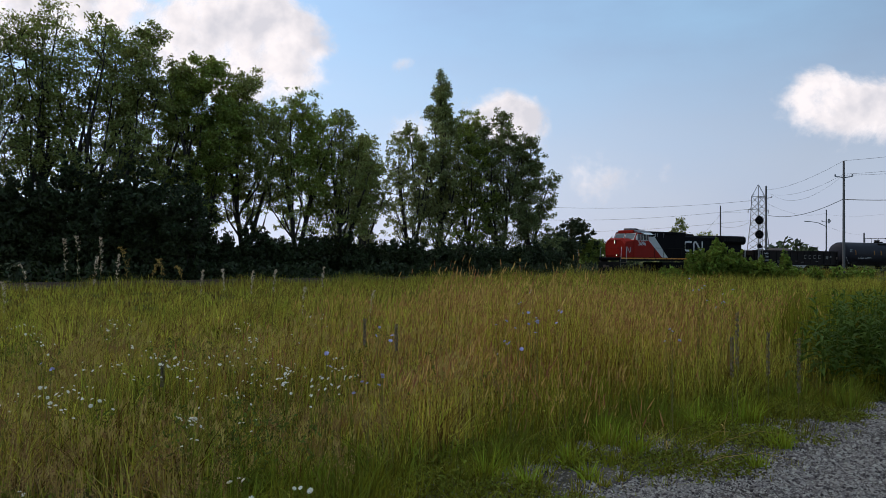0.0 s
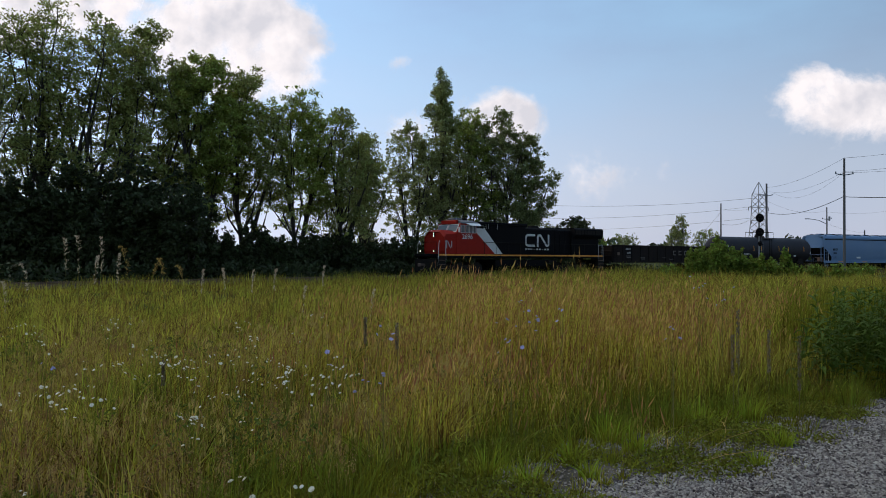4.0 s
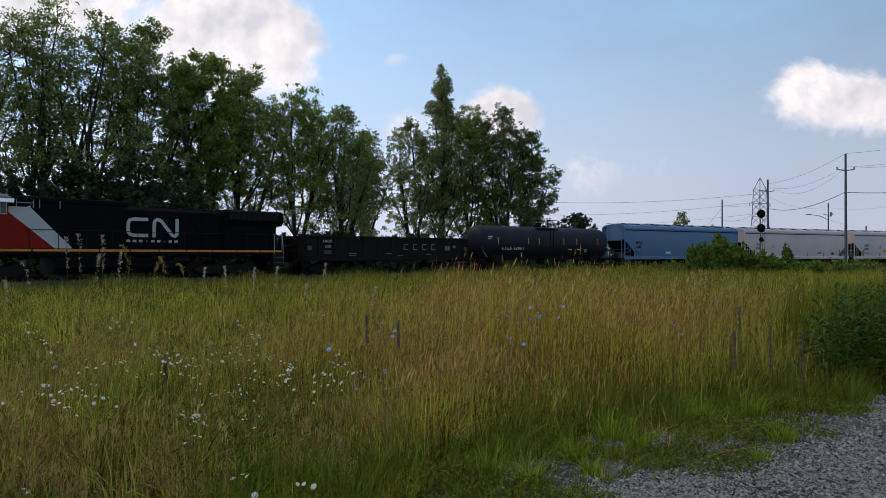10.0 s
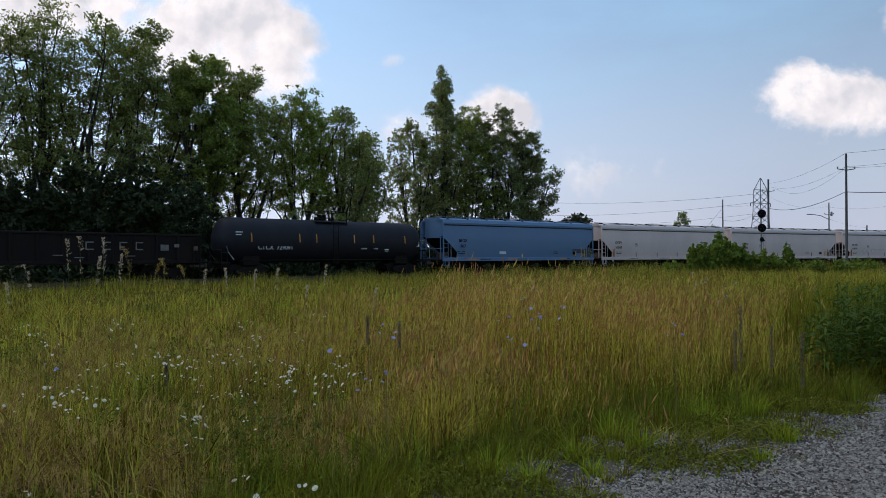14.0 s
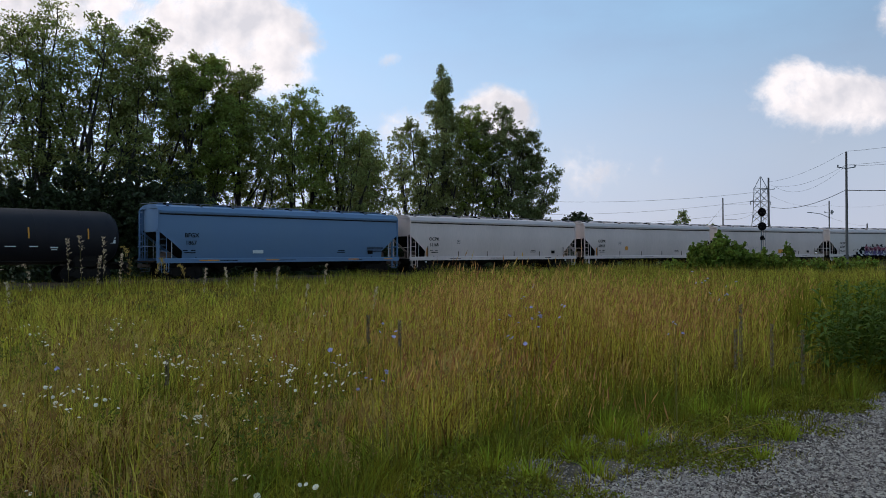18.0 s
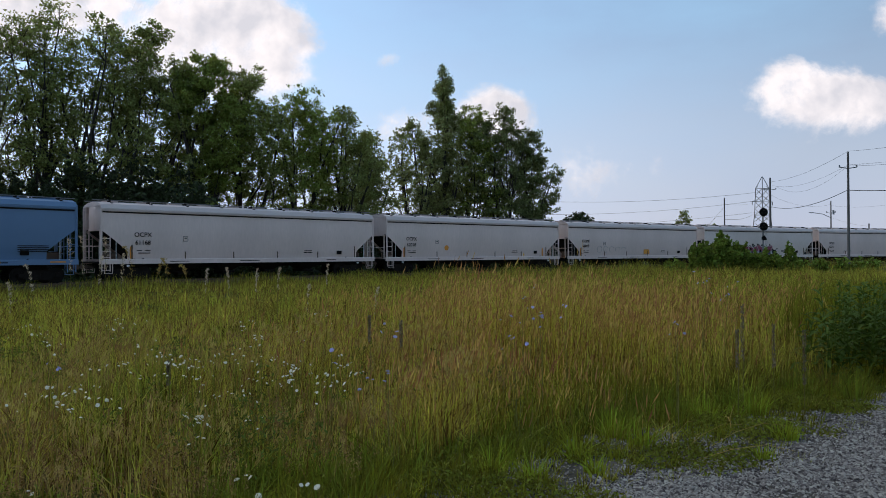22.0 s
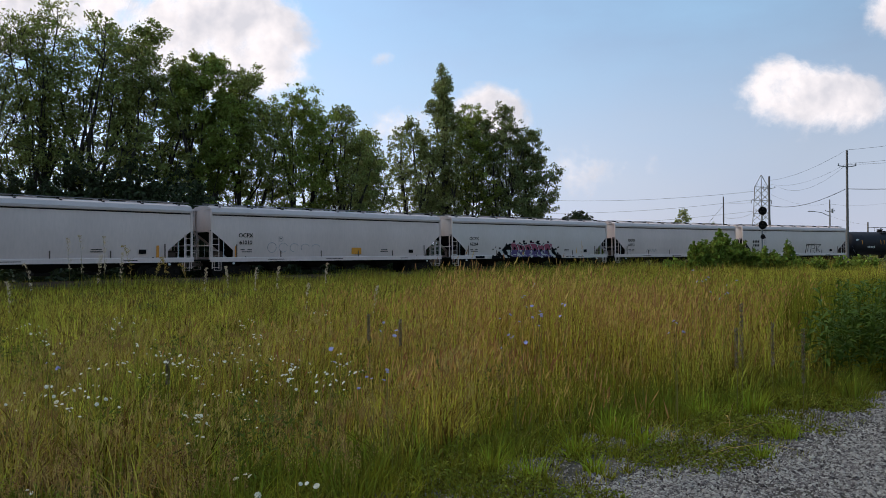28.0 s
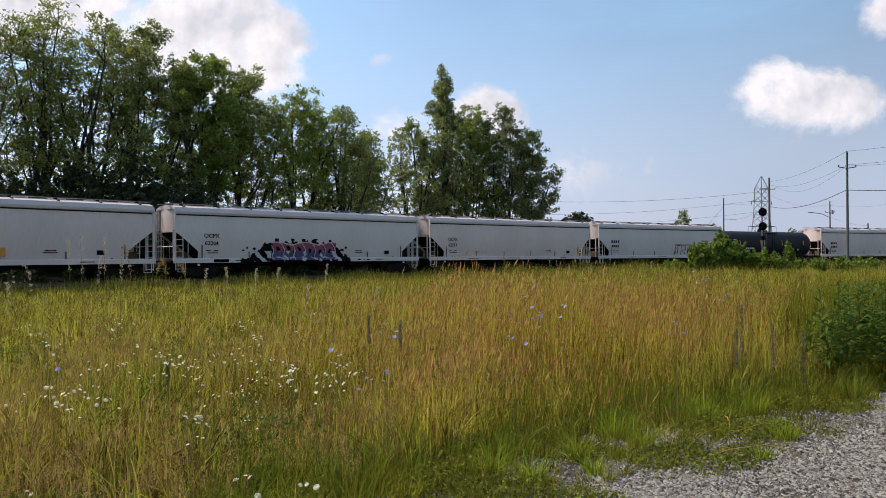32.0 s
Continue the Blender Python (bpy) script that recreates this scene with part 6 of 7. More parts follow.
# ---- meadow ----
def blades(name, rng, x, y, h, width, mat, label, category="grass", bend=0.35, seg=3, base=None, wind=0.04, around=None):
    """Upright tapering blades that bend over at the tip; one ribbon each."""
    n = len(x)
    z = ground_z(x, y) if base is None else base
    a = rng.uniform(0, 2 * math.pi, n)
    yaw = rng.uniform(-1.0, 1.0, n)
    px, py = np.cos(yaw), np.sin(yaw)
    b = np.abs(rng.normal(0, bend, n)) * h
    if around is not None:
        a = np.arctan2(y - around[1], x - around[0]) + rng.normal(0, 0.5, n)
    lx, ly = np.cos(a) * b + wind * h, np.sin(a) * b * 0.7
    rows = []
    for i in range(seg + 1):
        t = i / seg
        w = np.asarray(width) * (1 - t ** 1.6) * 0.5 + np.asarray(width) * (0.0 if i < seg else 0.03)
        cx, cy, cz = x + lx * t ** 2, y + ly * t ** 2, z + h * (t - 0.18 * (b / h) * t * t)
        rows.append(np.stack([np.stack([cx - px * w, cy - py * w, cz], 1), np.stack([cx + px * w, cy + py * w, cz], 1)], 1))
    v = np.concatenate(rows, 1)
    f = [(2 * i, 2 * i + 1, 2 * i + 3, 2 * i + 2) for i in range(seg)]
    return soup(name, v, f, mat, label, category), np.stack([x + lx, y + ly, z + h * (1 - 0.18 * b / h)], 1)


def heads(name, rng, tips, length, width, mat, label):
    """Seed heads: slim crossed spindles at the stalk tips."""
    n = len(tips)
    d = np.c_[rng.normal(0.18, 0.25, n), rng.normal(0, 0.2, n), np.ones(n)]
    d /= np.linalg.norm(d, axis=1)[:, None]
    L = length * rng.uniform(0.6, 1.3, n)
    v = []
    for a in (rng.uniform(-0.6, 0.6, n),):
        s = np.c_[np.cos(a), np.sin(a), np.zeros(n)] * (width * rng.uniform(0.6, 1.4, n))[:, None]
        lo = tips - d * (L * 0.25)[:, None]
        m1 = tips + d * (L * 0.2)[:, None]
        hi = tips + d * (L * 0.75)[:, None]
        v = np.stack([lo, m1 + s, hi, m1 - s], 1)
    return soup(name, v, [(0, 1, 2, 3)], mat, label, "grass")


def scatter(rng, n, d0, d1, spread=0.72):
    """Points in the wedge of meadow ahead, even over the ground."""
    d = np.sqrt(rng.uniform(d0 * d0, d1 * d1, n))
    x = rng.uniform(-spread, spread, n) * d
    return x, d


def field_height(x, y):
    """Tall golden stand in the middle, lower flowery meadow at one side, thin at the gravel."""
    u = x / y
    tall = np.interp(u, [-0.7, -0.35, -0.12, 0.05, 0.35, 0.5, 0.62], [0.62, 0.62, 0.82, 1.05, 1.05, 0.9, 0.8])
    edge = np.clip((y - tall_edge(x) - 0.12 * np.sin(x * 4.3) - 0.08 * np.sin(x * 9.7 + 1)) / 0.55, 0, 1)
    tuft = 0.80 + 0.20 * np.sin(x * 2.3 + 1.7 * np.sin(y * 1.3)) + 0.20 * np.sin(x * 5.9 + y * 3.1) * np.sin(y * 4.3 - x)
    tuft = tuft * np.interp(np.sin(x * 1.1 + 2.0 * np.sin(y * 0.7)) + np.sin(y * 1.7 - x * 0.6), [-1.4, 0.1, 1.5], [0.52, 1.0, 1.15])
    return tuft * tall * (0.25 + 0.75 * edge) * np.interp(y, [4, 9, 30, 50], [1.0, 1.0, 0.85, 0.75]) * (1 + np.interp(u, [0.05, 0.3], [0.0, 0.55]) * np.interp(y, [20, 45], [0, 1])), edge


def golden(x, y):
    u = x / y + 0.05 * np.sin(y * 0.9) + 0.03 * np.sin(x * 2.1)
    return np.interp(u, [-0.45, -0.2, 0.0, 0.36, 0.5, 0.62], [0.12, 0.3, 0.75, 0.8, 0.45, 0.2]) * np.interp(y - gravel_edge(x), [0.4, 3.0, 9, 16, 30], [0.15, 1.0, 0.8, 0.42, 0.12])


def on_bed(x, y):
    """Keeps the plants off the stone of the track."""
    pts = np.array([track(s)[:2] for s in np.arange(-60, 140, 2.0)])
    d = np.min(np.hypot(x[:, None] - pts[None, :, 0], y[:, None] - pts[None, :, 1]), 1)
    return d < 2.5


rng = np.random.default_rng(21)
for lo, hi, n, each, w, seg, lab in ((3.9, 9.0, 1500, 24, 0.0105, 4, "green meadow grass in fanned tufts"),
                                     (9.0, 20.0, 3400, 19, 0.019, 2, "green meadow grass tufts further into the field"),
                                     (20.0, 62.0, 9500, 13, 0.027, 1, "far green meadow grass running up to the track")):
    cx, cy = scatter(rng, n, lo, hi)
    size = rng.uniform(0.6, 1.35, n)
    who = np.repeat(np.arange(n), rng.poisson(each * size))
    wide = 0.035 + 0.05 * size[who] + 0.004 * lo
    x, y = cx[who] + rng.normal(0, 1, len(who)) * wide, cy[who] + rng.normal(0, 1, len(who)) * wide
    h, edge = field_height(x, y)
    g = golden(x, y)
    keep = (edge > 0.02) & (rng.uniform(0, 1, len(x)) > g * 0.35)
    if hi > 30:
        keep &= ~on_bed(x, y)
    x, y, h, g, who = x[keep], y[keep], h[keep], g[keep], who[keep]
    tall = h * rng.uniform(0.4, 1.0, len(x)) * (0.95 - 0.4 * g) * np.clip(size[who], 0.75, 1.15)
    blades("meadow_grass", rng, x, y, tall, w * rng.uniform(0.4, 1.6, len(x)), M_GRASS, lab, seg=seg, bend=0.7, around=(cx[who], cy[who]))
for lo, hi, n, w, seg, lab in ((4.3, 9.0, 25000, 0.0075, 3, "stand of tall golden-stemmed ripe grass"),
                               (9.0, 20.0, 46000, 0.012, 2, "ripe golden grass further into the field"),
                               (20.0, 60.0, 60000, 0.022, 1, "far ripe grass in the field")):
    x, y = scatter(rng, n, lo, hi)
    h, edge = field_height(x, y)
    keep = (edge > 0.25) & (rng.uniform(0, 1, n) < golden(x, y))
    if hi > 30:
        keep &= ~on_bed(x, y)
    x, y, h = x[keep], y[keep], h[keep]
    _, tips = blades("golden_grass", rng, x, y, h * rng.uniform(0.7, 1.1, len(x)), w * rng.uniform(0.6, 1.3, len(x)), M_GOLD, lab, seg=seg, bend=0.2)
    if lo < 5:
        RIPE_TIPS = tips
    some = tips[rng.uniform(0, 1, len(tips)) < np.clip(golden(x, y) * 1.0 - 0.12, 0, 1)]
    heads("grass_seed_heads", rng, some, 0.085 + 0.003 * lo, w * 0.65 + 0.001 * lo / 4, M_SEED, "reddish-brown grass seed heads above the stems")
# a taller green verge along the near side of the track
n = 26000
ss = rng.uniform(-45, 75, n)
tr = np.array([track(v) for v in np.linspace(-45, 75, 240)])
tx, ty, ta = (np.interp(ss, np.linspace(-45, 75, 240), tr[:, k]) for k in range(3))
off = 2.6 + np.abs(rng.normal(0, 2.2, n))
vx, vy = tx + np.sin(ta) * off, ty - np.cos(ta) * off
blades("verge_grass", rng, vx, vy, rng.uniform(0.35, 0.95, n) * (0.85 + 0.25 * np.sin(ss * 0.8)) * np.interp(ss, [0, 30], [1.0, 1.6]), 0.025, M_GRASS, "taller green grass along the track bed", seg=1, bend=0.4)
# rank green grass behind the weeds at the gravel's edge
n = 9000
vy = rng.uniform(9.6, 15.0, n)
vx = vy * (0.47 + 0.24 * rng.uniform(0, 1, n) ** 0.6)
blades("rank_grass", rng, vx, vy, rng.uniform(0.7, 1.22, n), 0.013, M_TUFT, "tall rank green grass behind the weeds", seg=3, bend=0.4)
# dark leafy growth under the ripe grass
n = 4500
vx = rng.uniform(0.3, 6.5, n)
vy = tall_edge(vx) + 0.15 + np.abs(rng.normal(0, 1.2, n))
blades("under_grass", rng, vx, vy, rng.uniform(0.15, 0.5, n), 0.010, M_TUFT, "dark green grass under the ripe stems", seg=2, bend=0.6)
# leafy herbs that stand dark among the grass in the near meadow
n = 420
hx, hy = scatter(rng, n, 4.4, 10.0)
_, edge = field_height(hx, hy)
keep = (edge > 0.2) & (hx / hy < 0.12) & (np.sin(hx * 2.2 + hy) + np.sin(hy * 3.1 - hx * 1.4) > -0.4)
hx, hy = hx[keep], hy[keep]
tall = rng.uniform(0.22, 0.55, len(hx))
who = np.repeat(np.arange(len(hx)), 70)
up = rng.uniform(0.05, 1, len(who))
spread = 0.085 * (1.15 - 0.7 * up)
pts = np.c_[hx[who] + rng.normal(0, 1, len(who)) * spread, hy[who] + rng.normal(0, 1, len(who)) * spread, ground_z(hx[who], hy[who]) + up * tall[who]]
soup("leafy_herbs", leaf_quads(rng, pts, 0.021, 0.36), [(0, 1, 2, 3)], M_HERB, "dark leafy herbs among the meadow grass", "weeds")
# bleached old stems among the green
x, y = scatter(rng, 2800, 4.2, 16.0)
h, edge = field_height(x, y)
keep = edge > 0.3
blades("dry_stems", rng, x[keep], y[keep], h[keep] * rng.uniform(0.7, 1.2, keep.sum()), 0.0045 + 0.0004 * y[keep], M_PALEGRASS, "thin bleached dry stems standing in the meadow", seg=3, bend=0.35)
# broad pale blades that arch over in the near meadow
x, y = scatter(rng, 3600, 3.9, 9.5)
h, edge = field_height(x, y)
keep = (edge > 0.15) & (rng.uniform(0, 1, 3600) < np.interp(x / y, [-0.6, -0.1, 0.1, 0.5], [0.9, 0.8, 0.3, 0.2]))
x, y, h = x[keep], y[keep], h[keep]
blades("arching_grass", rng, x, y, h * rng.uniform(0.45, 1.0, len(x)), 0.0065 + 0.006 * rng.uniform(0, 1, len(x)), M_PALEGRASS, "broad pale grass blades arching over", seg=5, bend=0.95)
# brown panicles low among the near grass
x, y = scatter(rng, 8200, 4.0, 9.5)
h, edge = field_height(x, y)
keep = (edge > 0.2) & (x / y < 0.05) & (np.sin(x * 3.1 + y) + np.sin(y * 2.3 - x * 1.7) > -0.1)
x, y, h = x[keep], y[keep], h[keep] * rng.uniform(0.6, 1.15, keep.sum())
_, tips = blades("brown_grass", rng, x, y, h, 0.004, M_STRAW, "thin brown grass stems in the meadow", seg=3, bend=0.45)
for k in range(6):
    heads("brown_panicles", rng, tips - np.c_[rng.normal(0, 0.015, (len(tips), 2)), rng.uniform(0, 0.06, len(tips))], 0.055, 0.0036, M_STRAW, "soft brown grass panicles")
# reddish reed grass in loose stands
x, y = scatter(rng, 10000, 5.6, 17.0)
h, edge = field_height(x, y)
u = x / y
keep = (rng.uniform(0, 1, 10000) < np.exp(-((u + 0.01) / 0.10) ** 2) * 0.8 + 0.45 * np.exp(-((u - 0.24) / 0.14) ** 2)) & (np.sin(x * 1.9) + np.sin(y * 1.3 + x) > -0.6)
x, y, h = x[keep], y[keep], h[keep] * rng.uniform(0.9, 1.2, keep.sum())
_, tips = blades("reed_grass", rng, x, y, h, 0.003 + 0.00035 * y, M_SEEDRED, "thin reddish reed grass stems", seg=2, bend=0.2)
heads("reed_heads", rng, tips, 0.14, 0.006, M_SEEDRED, "feathery reddish reed grass heads")


def spikelets(name, tips, each, length, wide_at, size, mat, label):
    """Loose spikelets round the tops of the stems."""
    who = np.repeat(np.arange(len(tips)), each)
    down = rng.uniform(-0.35, 0.65, len(who)) * length
    soup(name, leaf_quads(rng, tips[who] + np.c_[rng.normal(0, wide_at, (len(who), 2)), -down], size, 0.26), [(0, 1, 2, 3)], mat, label, "grass")


spikelets("reed_spikelets", tips[::2], 9, 0.14, 0.010, 0.010, M_SEEDRED, "loose reddish spikelets on the reed grass")
spikelets("ripe_spikelets", RIPE_TIPS[::4], 8, 0.10, 0.007, 0.008, M_SEED, "loose brown spikelets on the ripe grass")
# clumps of brown feathery grass low in the near meadow
stem_x, stem_y, stem_h = [], [], []
for px, py, m in ((110, 790, 26), (62, 756, 18), (278, 690, 14), (306, 778, 30), (332, 836, 22), (214, 742, 16), (588, 772, 12), (18, 716, 22), (160, 842, 18), (395, 800, 12), (245, 815, 14), (500, 700, 10), (30, 830, 18), (640, 640, 14), (700, 700, 10)):
    zf = float(np.interp(py, [520, 620, 700, 870], [0.8, 0.66, 0.5, 0.22]))
    d = (1.5 - zf) * 1250.0 / (py - 451.0)
    stem_x.append((px - 786.0) * d / 1250.0 + rng.normal(0, 0.07, m))
    stem_y.append(d + rng.normal(0, 0.09, m))
    stem_h.append(zf * rng.uniform(0.75, 1.2, m))
x, y, h = (np.concatenate(v) for v in (stem_x, stem_y, stem_h))
_, tips = blades("feather_grass", rng, x, y, h, 0.0035, M_STRAW, "thin straw stems in clumps", seg=3, bend=0.3)
who = np.repeat(np.arange(len(tips)), 34)
down = rng.uniform(0, 1, len(who)) ** 0.8 * 0.15
pts = tips[who] + np.c_[rng.normal(0, 1, (len(who), 2)) * (0.004 + 0.13 * down * (0.16 - down) / 0.08)[:, None] * 0.9, -down]
soup("feather_heads", leaf_quads(rng, pts, 0.0085, 0.28), [(0, 1, 2, 3)], M_BROWNHEAD, "soft reddish-brown feathery grass heads", "grass")
# gravel stones, small and loose
n = 330000
y = rng.uniform(4.1, 7.6, n)
x = rng.uniform(-0.15, 0.68, n) * y
e = gravel_edge(x) - y
patch = np.sin(x * 4.7 + 2 * np.sin(y * 3.1)) + np.sin(y * 5.3 - x * 2.2)
keep = (rng.uniform(0, 1, n) < np.where(e > 0, 0.42 + 0.2 * np.clip(patch, -1, 1), np.clip(0.16 + 0.16 * patch, 0.06, 1))) & (y < tall_edge(x) + 0.1)
x, y = x[keep], y[keep]
n = len(x)
sz = rng.uniform(0.005, 0.0125, n) * np.where(rng.uniform(0, 1, n) < 0.06, 1.7, 1.0)
c = np.c_[x, y, gravel_height(x, y) + sz * 0.3]
a = rng.uniform(0, 2 * math.pi, n)
ux = np.c_[np.cos(a), np.sin(a), rng.normal(0, 0.25, n)] * sz[:, None]
uy = np.c_[-np.sin(a), np.cos(a), rng.normal(0, 0.25, n)] * (sz * rng.uniform(0.6, 1.0, n))[:, None]
uz = np.c_[rng.normal(0, 0.2, n), rng.normal(0, 0.2, n), rng.uniform(0.6, 1.0, n)] * (sz * 0.7)[:, None]
soup("gravel_stones", np.stack([c - ux, c - uy, c + ux, c + uy, c + uz + ux * 0.3, c + uz - ux * 0.4 + uy * 0.2], 1),
     [(0, 1, 5), (1, 4, 5), (1, 2, 4), (2, 3, 4), (3, 5, 4), (3, 0, 5)], M_STONE, "loose angular pale grey gravel stones", "gravel")

# ---- flowers and weeds in the meadow ----
def meadow_spot(px, py, zf):
    """Place on the meadow of a plant whose head stands zf metres up and is seen at px, py."""
    d = (1.5 - zf) * 1250.0 / max(py - 451.0 + 0.0044 * (px - 784), 4.0)
    return (px - 786.0) * d / 1250.0, d


def petal_ring(s, n, r, w, z, tilt, seed=0):
    for k in range(n):
        a = 2 * math.pi * k / n
        c, q = math.cos(a), math.sin(a)
        p = lambda u, v, h: (c * u - q * v, q * u + c * v, z + h)
        s.add([p(r * 0.12, -w * 0.3, 0), p(r * 0.6, -w, tilt * 0.6), p(r, -w * 0.4, tilt), p(r, w * 0.4, tilt), p(r * 0.6, w, tilt * 0.6), p(r * 0.12, w * 0.3, 0)], [(0, 1, 2, 3, 4, 5)])


def flower_heads(kind, stems, seed):
    """One little plant: a thin branching stem with open flower heads."""
    rng = np.random.default_rng(seed)
    st, heads_at = Shape(), []
    for k in range(stems):
        top = Vector((rng.normal(0, 0.05), rng.normal(0, 0.05), 1.0 - 0.12 * rng.uniform(0, 1) * (k > 0)))
        st.tube([(0, 0, 0), (top.x * 0.3, top.y * 0.3, 0.5), top], [0.0022, 0.0018, 0.0012], 4)
        heads_at.append(top)
    return st.mesh("stem", M_STEM if kind == "chicory" else M_WEED), heads_at


WHITE_HEAD = Shape()
petal_ring(WHITE_HEAD, 8, 0.026, 0.011, 0.0, 0.006)
petal_ring(WHITE_HEAD, 6, 0.017, 0.009, 0.004, 0.010)
WHITE_HEAD = WHITE_HEAD.mesh("flower_head", M_PETAL)
BLUE_HEAD = Shape()
petal_ring(BLUE_HEAD, 12, 0.030, 0.006, 0.0, 0.008)
petal_ring(BLUE_HEAD, 8, 0.018, 0.005, 0.003, 0.012)
BLUE_HEAD = BLUE_HEAD.mesh("flower_head", M_CHIC)
prng = np.random.default_rng(5)
KITS = {k: [flower_heads(k, c, 40 + i) for i, c in enumerate((1, 2, 3))] for k in ("daisy", "chicory")}


def flower(kind, px, py, zf, label, group, size=1.0):
    x, y = meadow_spot(px, py, zf)
    z = float(ground_z(np.float64(x), np.float64(y)))
    ob = thing("white_flower" if kind == "daisy" else "chicory_flower", label, "flower", group, pose(x, y, z, 0, 0, prng.uniform(0, 360)))
    mesh, tops = KITS[kind][int(prng.integers(0, 3))]
    st = part("stem", mesh, M_STEM, ob)
    st.scale = (1, 1, zf - z)
    for p in tops:
        hd = part("flower_head", WHITE_HEAD if kind == "daisy" else BLUE_HEAD, M_PETAL, ob, "", pose(p.x, p.y, p.z * (zf - z), prng.uniform(0, 62), prng.uniform(-40, 40), prng.uniform(0, 60) - 30))
        k = size * prng.uniform(0.7, 1.25)
        hd.scale = (k, k, k)


SPOTS = ((300, 632), (305, 642), (408, 640), (478, 634), (512, 648), (520, 652), (470, 660), (500, 668), (572, 668), (560, 676), (625, 660), (215, 640), (150, 655), (128, 690), (112, 702), (270, 620), (350, 660), (330, 640), (385, 700), (340, 740), (452, 610),
         (235, 560), (445, 575), (560, 545), (530, 590), (90, 600), (40, 580), (200, 580), (610, 640), (180, 700), (420, 690), (455, 735), (60, 700), (30, 720), (250, 665), (365, 640))
for sx, sy in SPOTS:
    for k in range(int(prng.integers(2, 6))):
        px, py = sx + prng.normal(0, 13), sy + prng.normal(0, 9)
        flower("daisy", px, py, float(np.interp(py, [520, 620, 700, 870], [0.85, 0.70, 0.55, 0.10])), "small white meadow flower on a thin stem", "white meadow flowers", float(prng.uniform(0.26, 0.5)))
for px, py in ((125, 692), (118, 700), (335, 735), (363, 775), (446, 845), (525, 858), (35, 866), (78, 876), (455, 876), (515, 650), (572, 672), (632, 660), (410, 640), (302, 634), (343, 742), (86, 706)):
    flower("daisy", px, py, float(np.interp(py, [520, 620, 700, 870], [0.85, 0.70, 0.55, 0.16])), "white meadow flower with open petals", "white meadow flowers", 0.62)
for px, py in ((98, 645), (88, 652), (584, 618), (686, 588), (702, 590), (686, 660), (662, 670), (922, 527), (946, 510), (958, 505), (958, 560), (938, 560), (930, 565), (890, 560), (915, 600), (952, 545), (1002, 540), (1224, 482), (1240, 498), (1244, 494), (1298, 500), (1276, 522), (1284, 524), (1198, 572), (1190, 590), (668, 575), (912, 596)):
    flower("chicory", px, py, float(np.interp(py, [480, 520, 600, 680], [1.30, 1.05, 0.85, 0.62])), "pale blue chicory flower on a wiry stem", "chicory flowers", 0.55)


def plume(px, py, d, droop, big, brown=False):
    """A tall grass stalk with a feathery pale head."""
    x, y, z = at_px(px, py, d)
    z0 = float(ground_z(np.float64(x), np.float64(y)))
    h = z - z0
    ob = thing("tall_grass_stalk", "tall dry grass stalk with a feathery pale head", "grass stalk", "tall grass stalks", pose(x, y, z0))
    L = 0.42 * big
    sag = abs(droop) * 0.2
    path = [(0, 0, 0), (droop * 0.10, 0, h * 0.4), (droop * 0.30, 0, h - L), (droop * 0.50, 0, h - L * 0.45), (droop * 0.7, 0, h - L * 0.2), (droop * 0.9, 0, h - L * 0.05), (droop * 1.15, 0, h - sag)]
    part("stalk", Shape().tube(path, [0.002, 0.002, 0.0015, 0.0012, 0.001, 0.001, 0.0008], 4), M_STEM, ob)
    s = Shape()
    for k in range(58):
        t = prng.uniform(0, 1)
        j = min(int(t * 4), 3)
        b = Vector(path[2 + j]).lerp(Vector(path[3 + j]), t * 4 - j)
        a = prng.uniform(0, 2 * math.pi)
        reach = 0.034 * math.sin(math.pi * (0.2 + 0.74 * t)) * prng.uniform(0.3, 1.0) * big
        side = math.cos(a) * reach + 0.3 * reach
        # a fine branchlet that rises and then hangs, strung with small spikelets
        for m in range(3):
            u = (m + 1) / 3
            c = b + Vector((side * u, math.sin(a) * reach * 0.5 * u, reach * (1.3 * u - 0.6 * u * u)))
            d = Vector((prng.normal(0, 0.005) + 0.35 * side, 0, prng.uniform(0.014, 0.028)))
            w = Vector((0.0021, 0, 0))
            s.add([c, c + d * 0.5 + w, c + d, c + d * 0.5 - w], [(0, 1, 2, 3)])
    tagged(part("seed_head", s, M_STRAW if brown else M_PLUME, ob), "feathery beige seed head", kind="stuff")


for px, py, dr, bg in ((124, 425, -0.03, 1.0), (147, 420, -0.04, 1.1), (186, 422, -0.02, 1.1), (240, 436, -0.12, 1.2), (268, 462, 0.1, 0.9), (302, 458, -0.08, 1.0), (338, 470, -0.1, 0.8), (212, 452, 0.02, 0.8),
                       (60, 470, -0.1, 0.8), (20, 502, -0.05, 0.9), (170, 455, 0.05, 0.8), (450, 478, 0.02, 0.7), (360, 478, 0.03, 0.7), (488, 476, 0.03, 0.6), (405, 476, -0.03, 0.6), (540, 505, 0.03, 0.8), (660, 510, 0.04, 0.8), (575, 470, 0.02, 0.6)):
    plume(px, py, prng.uniform(7.5, 9.0), dr * 1.3, bg, px in (240, 268, 338, 302))


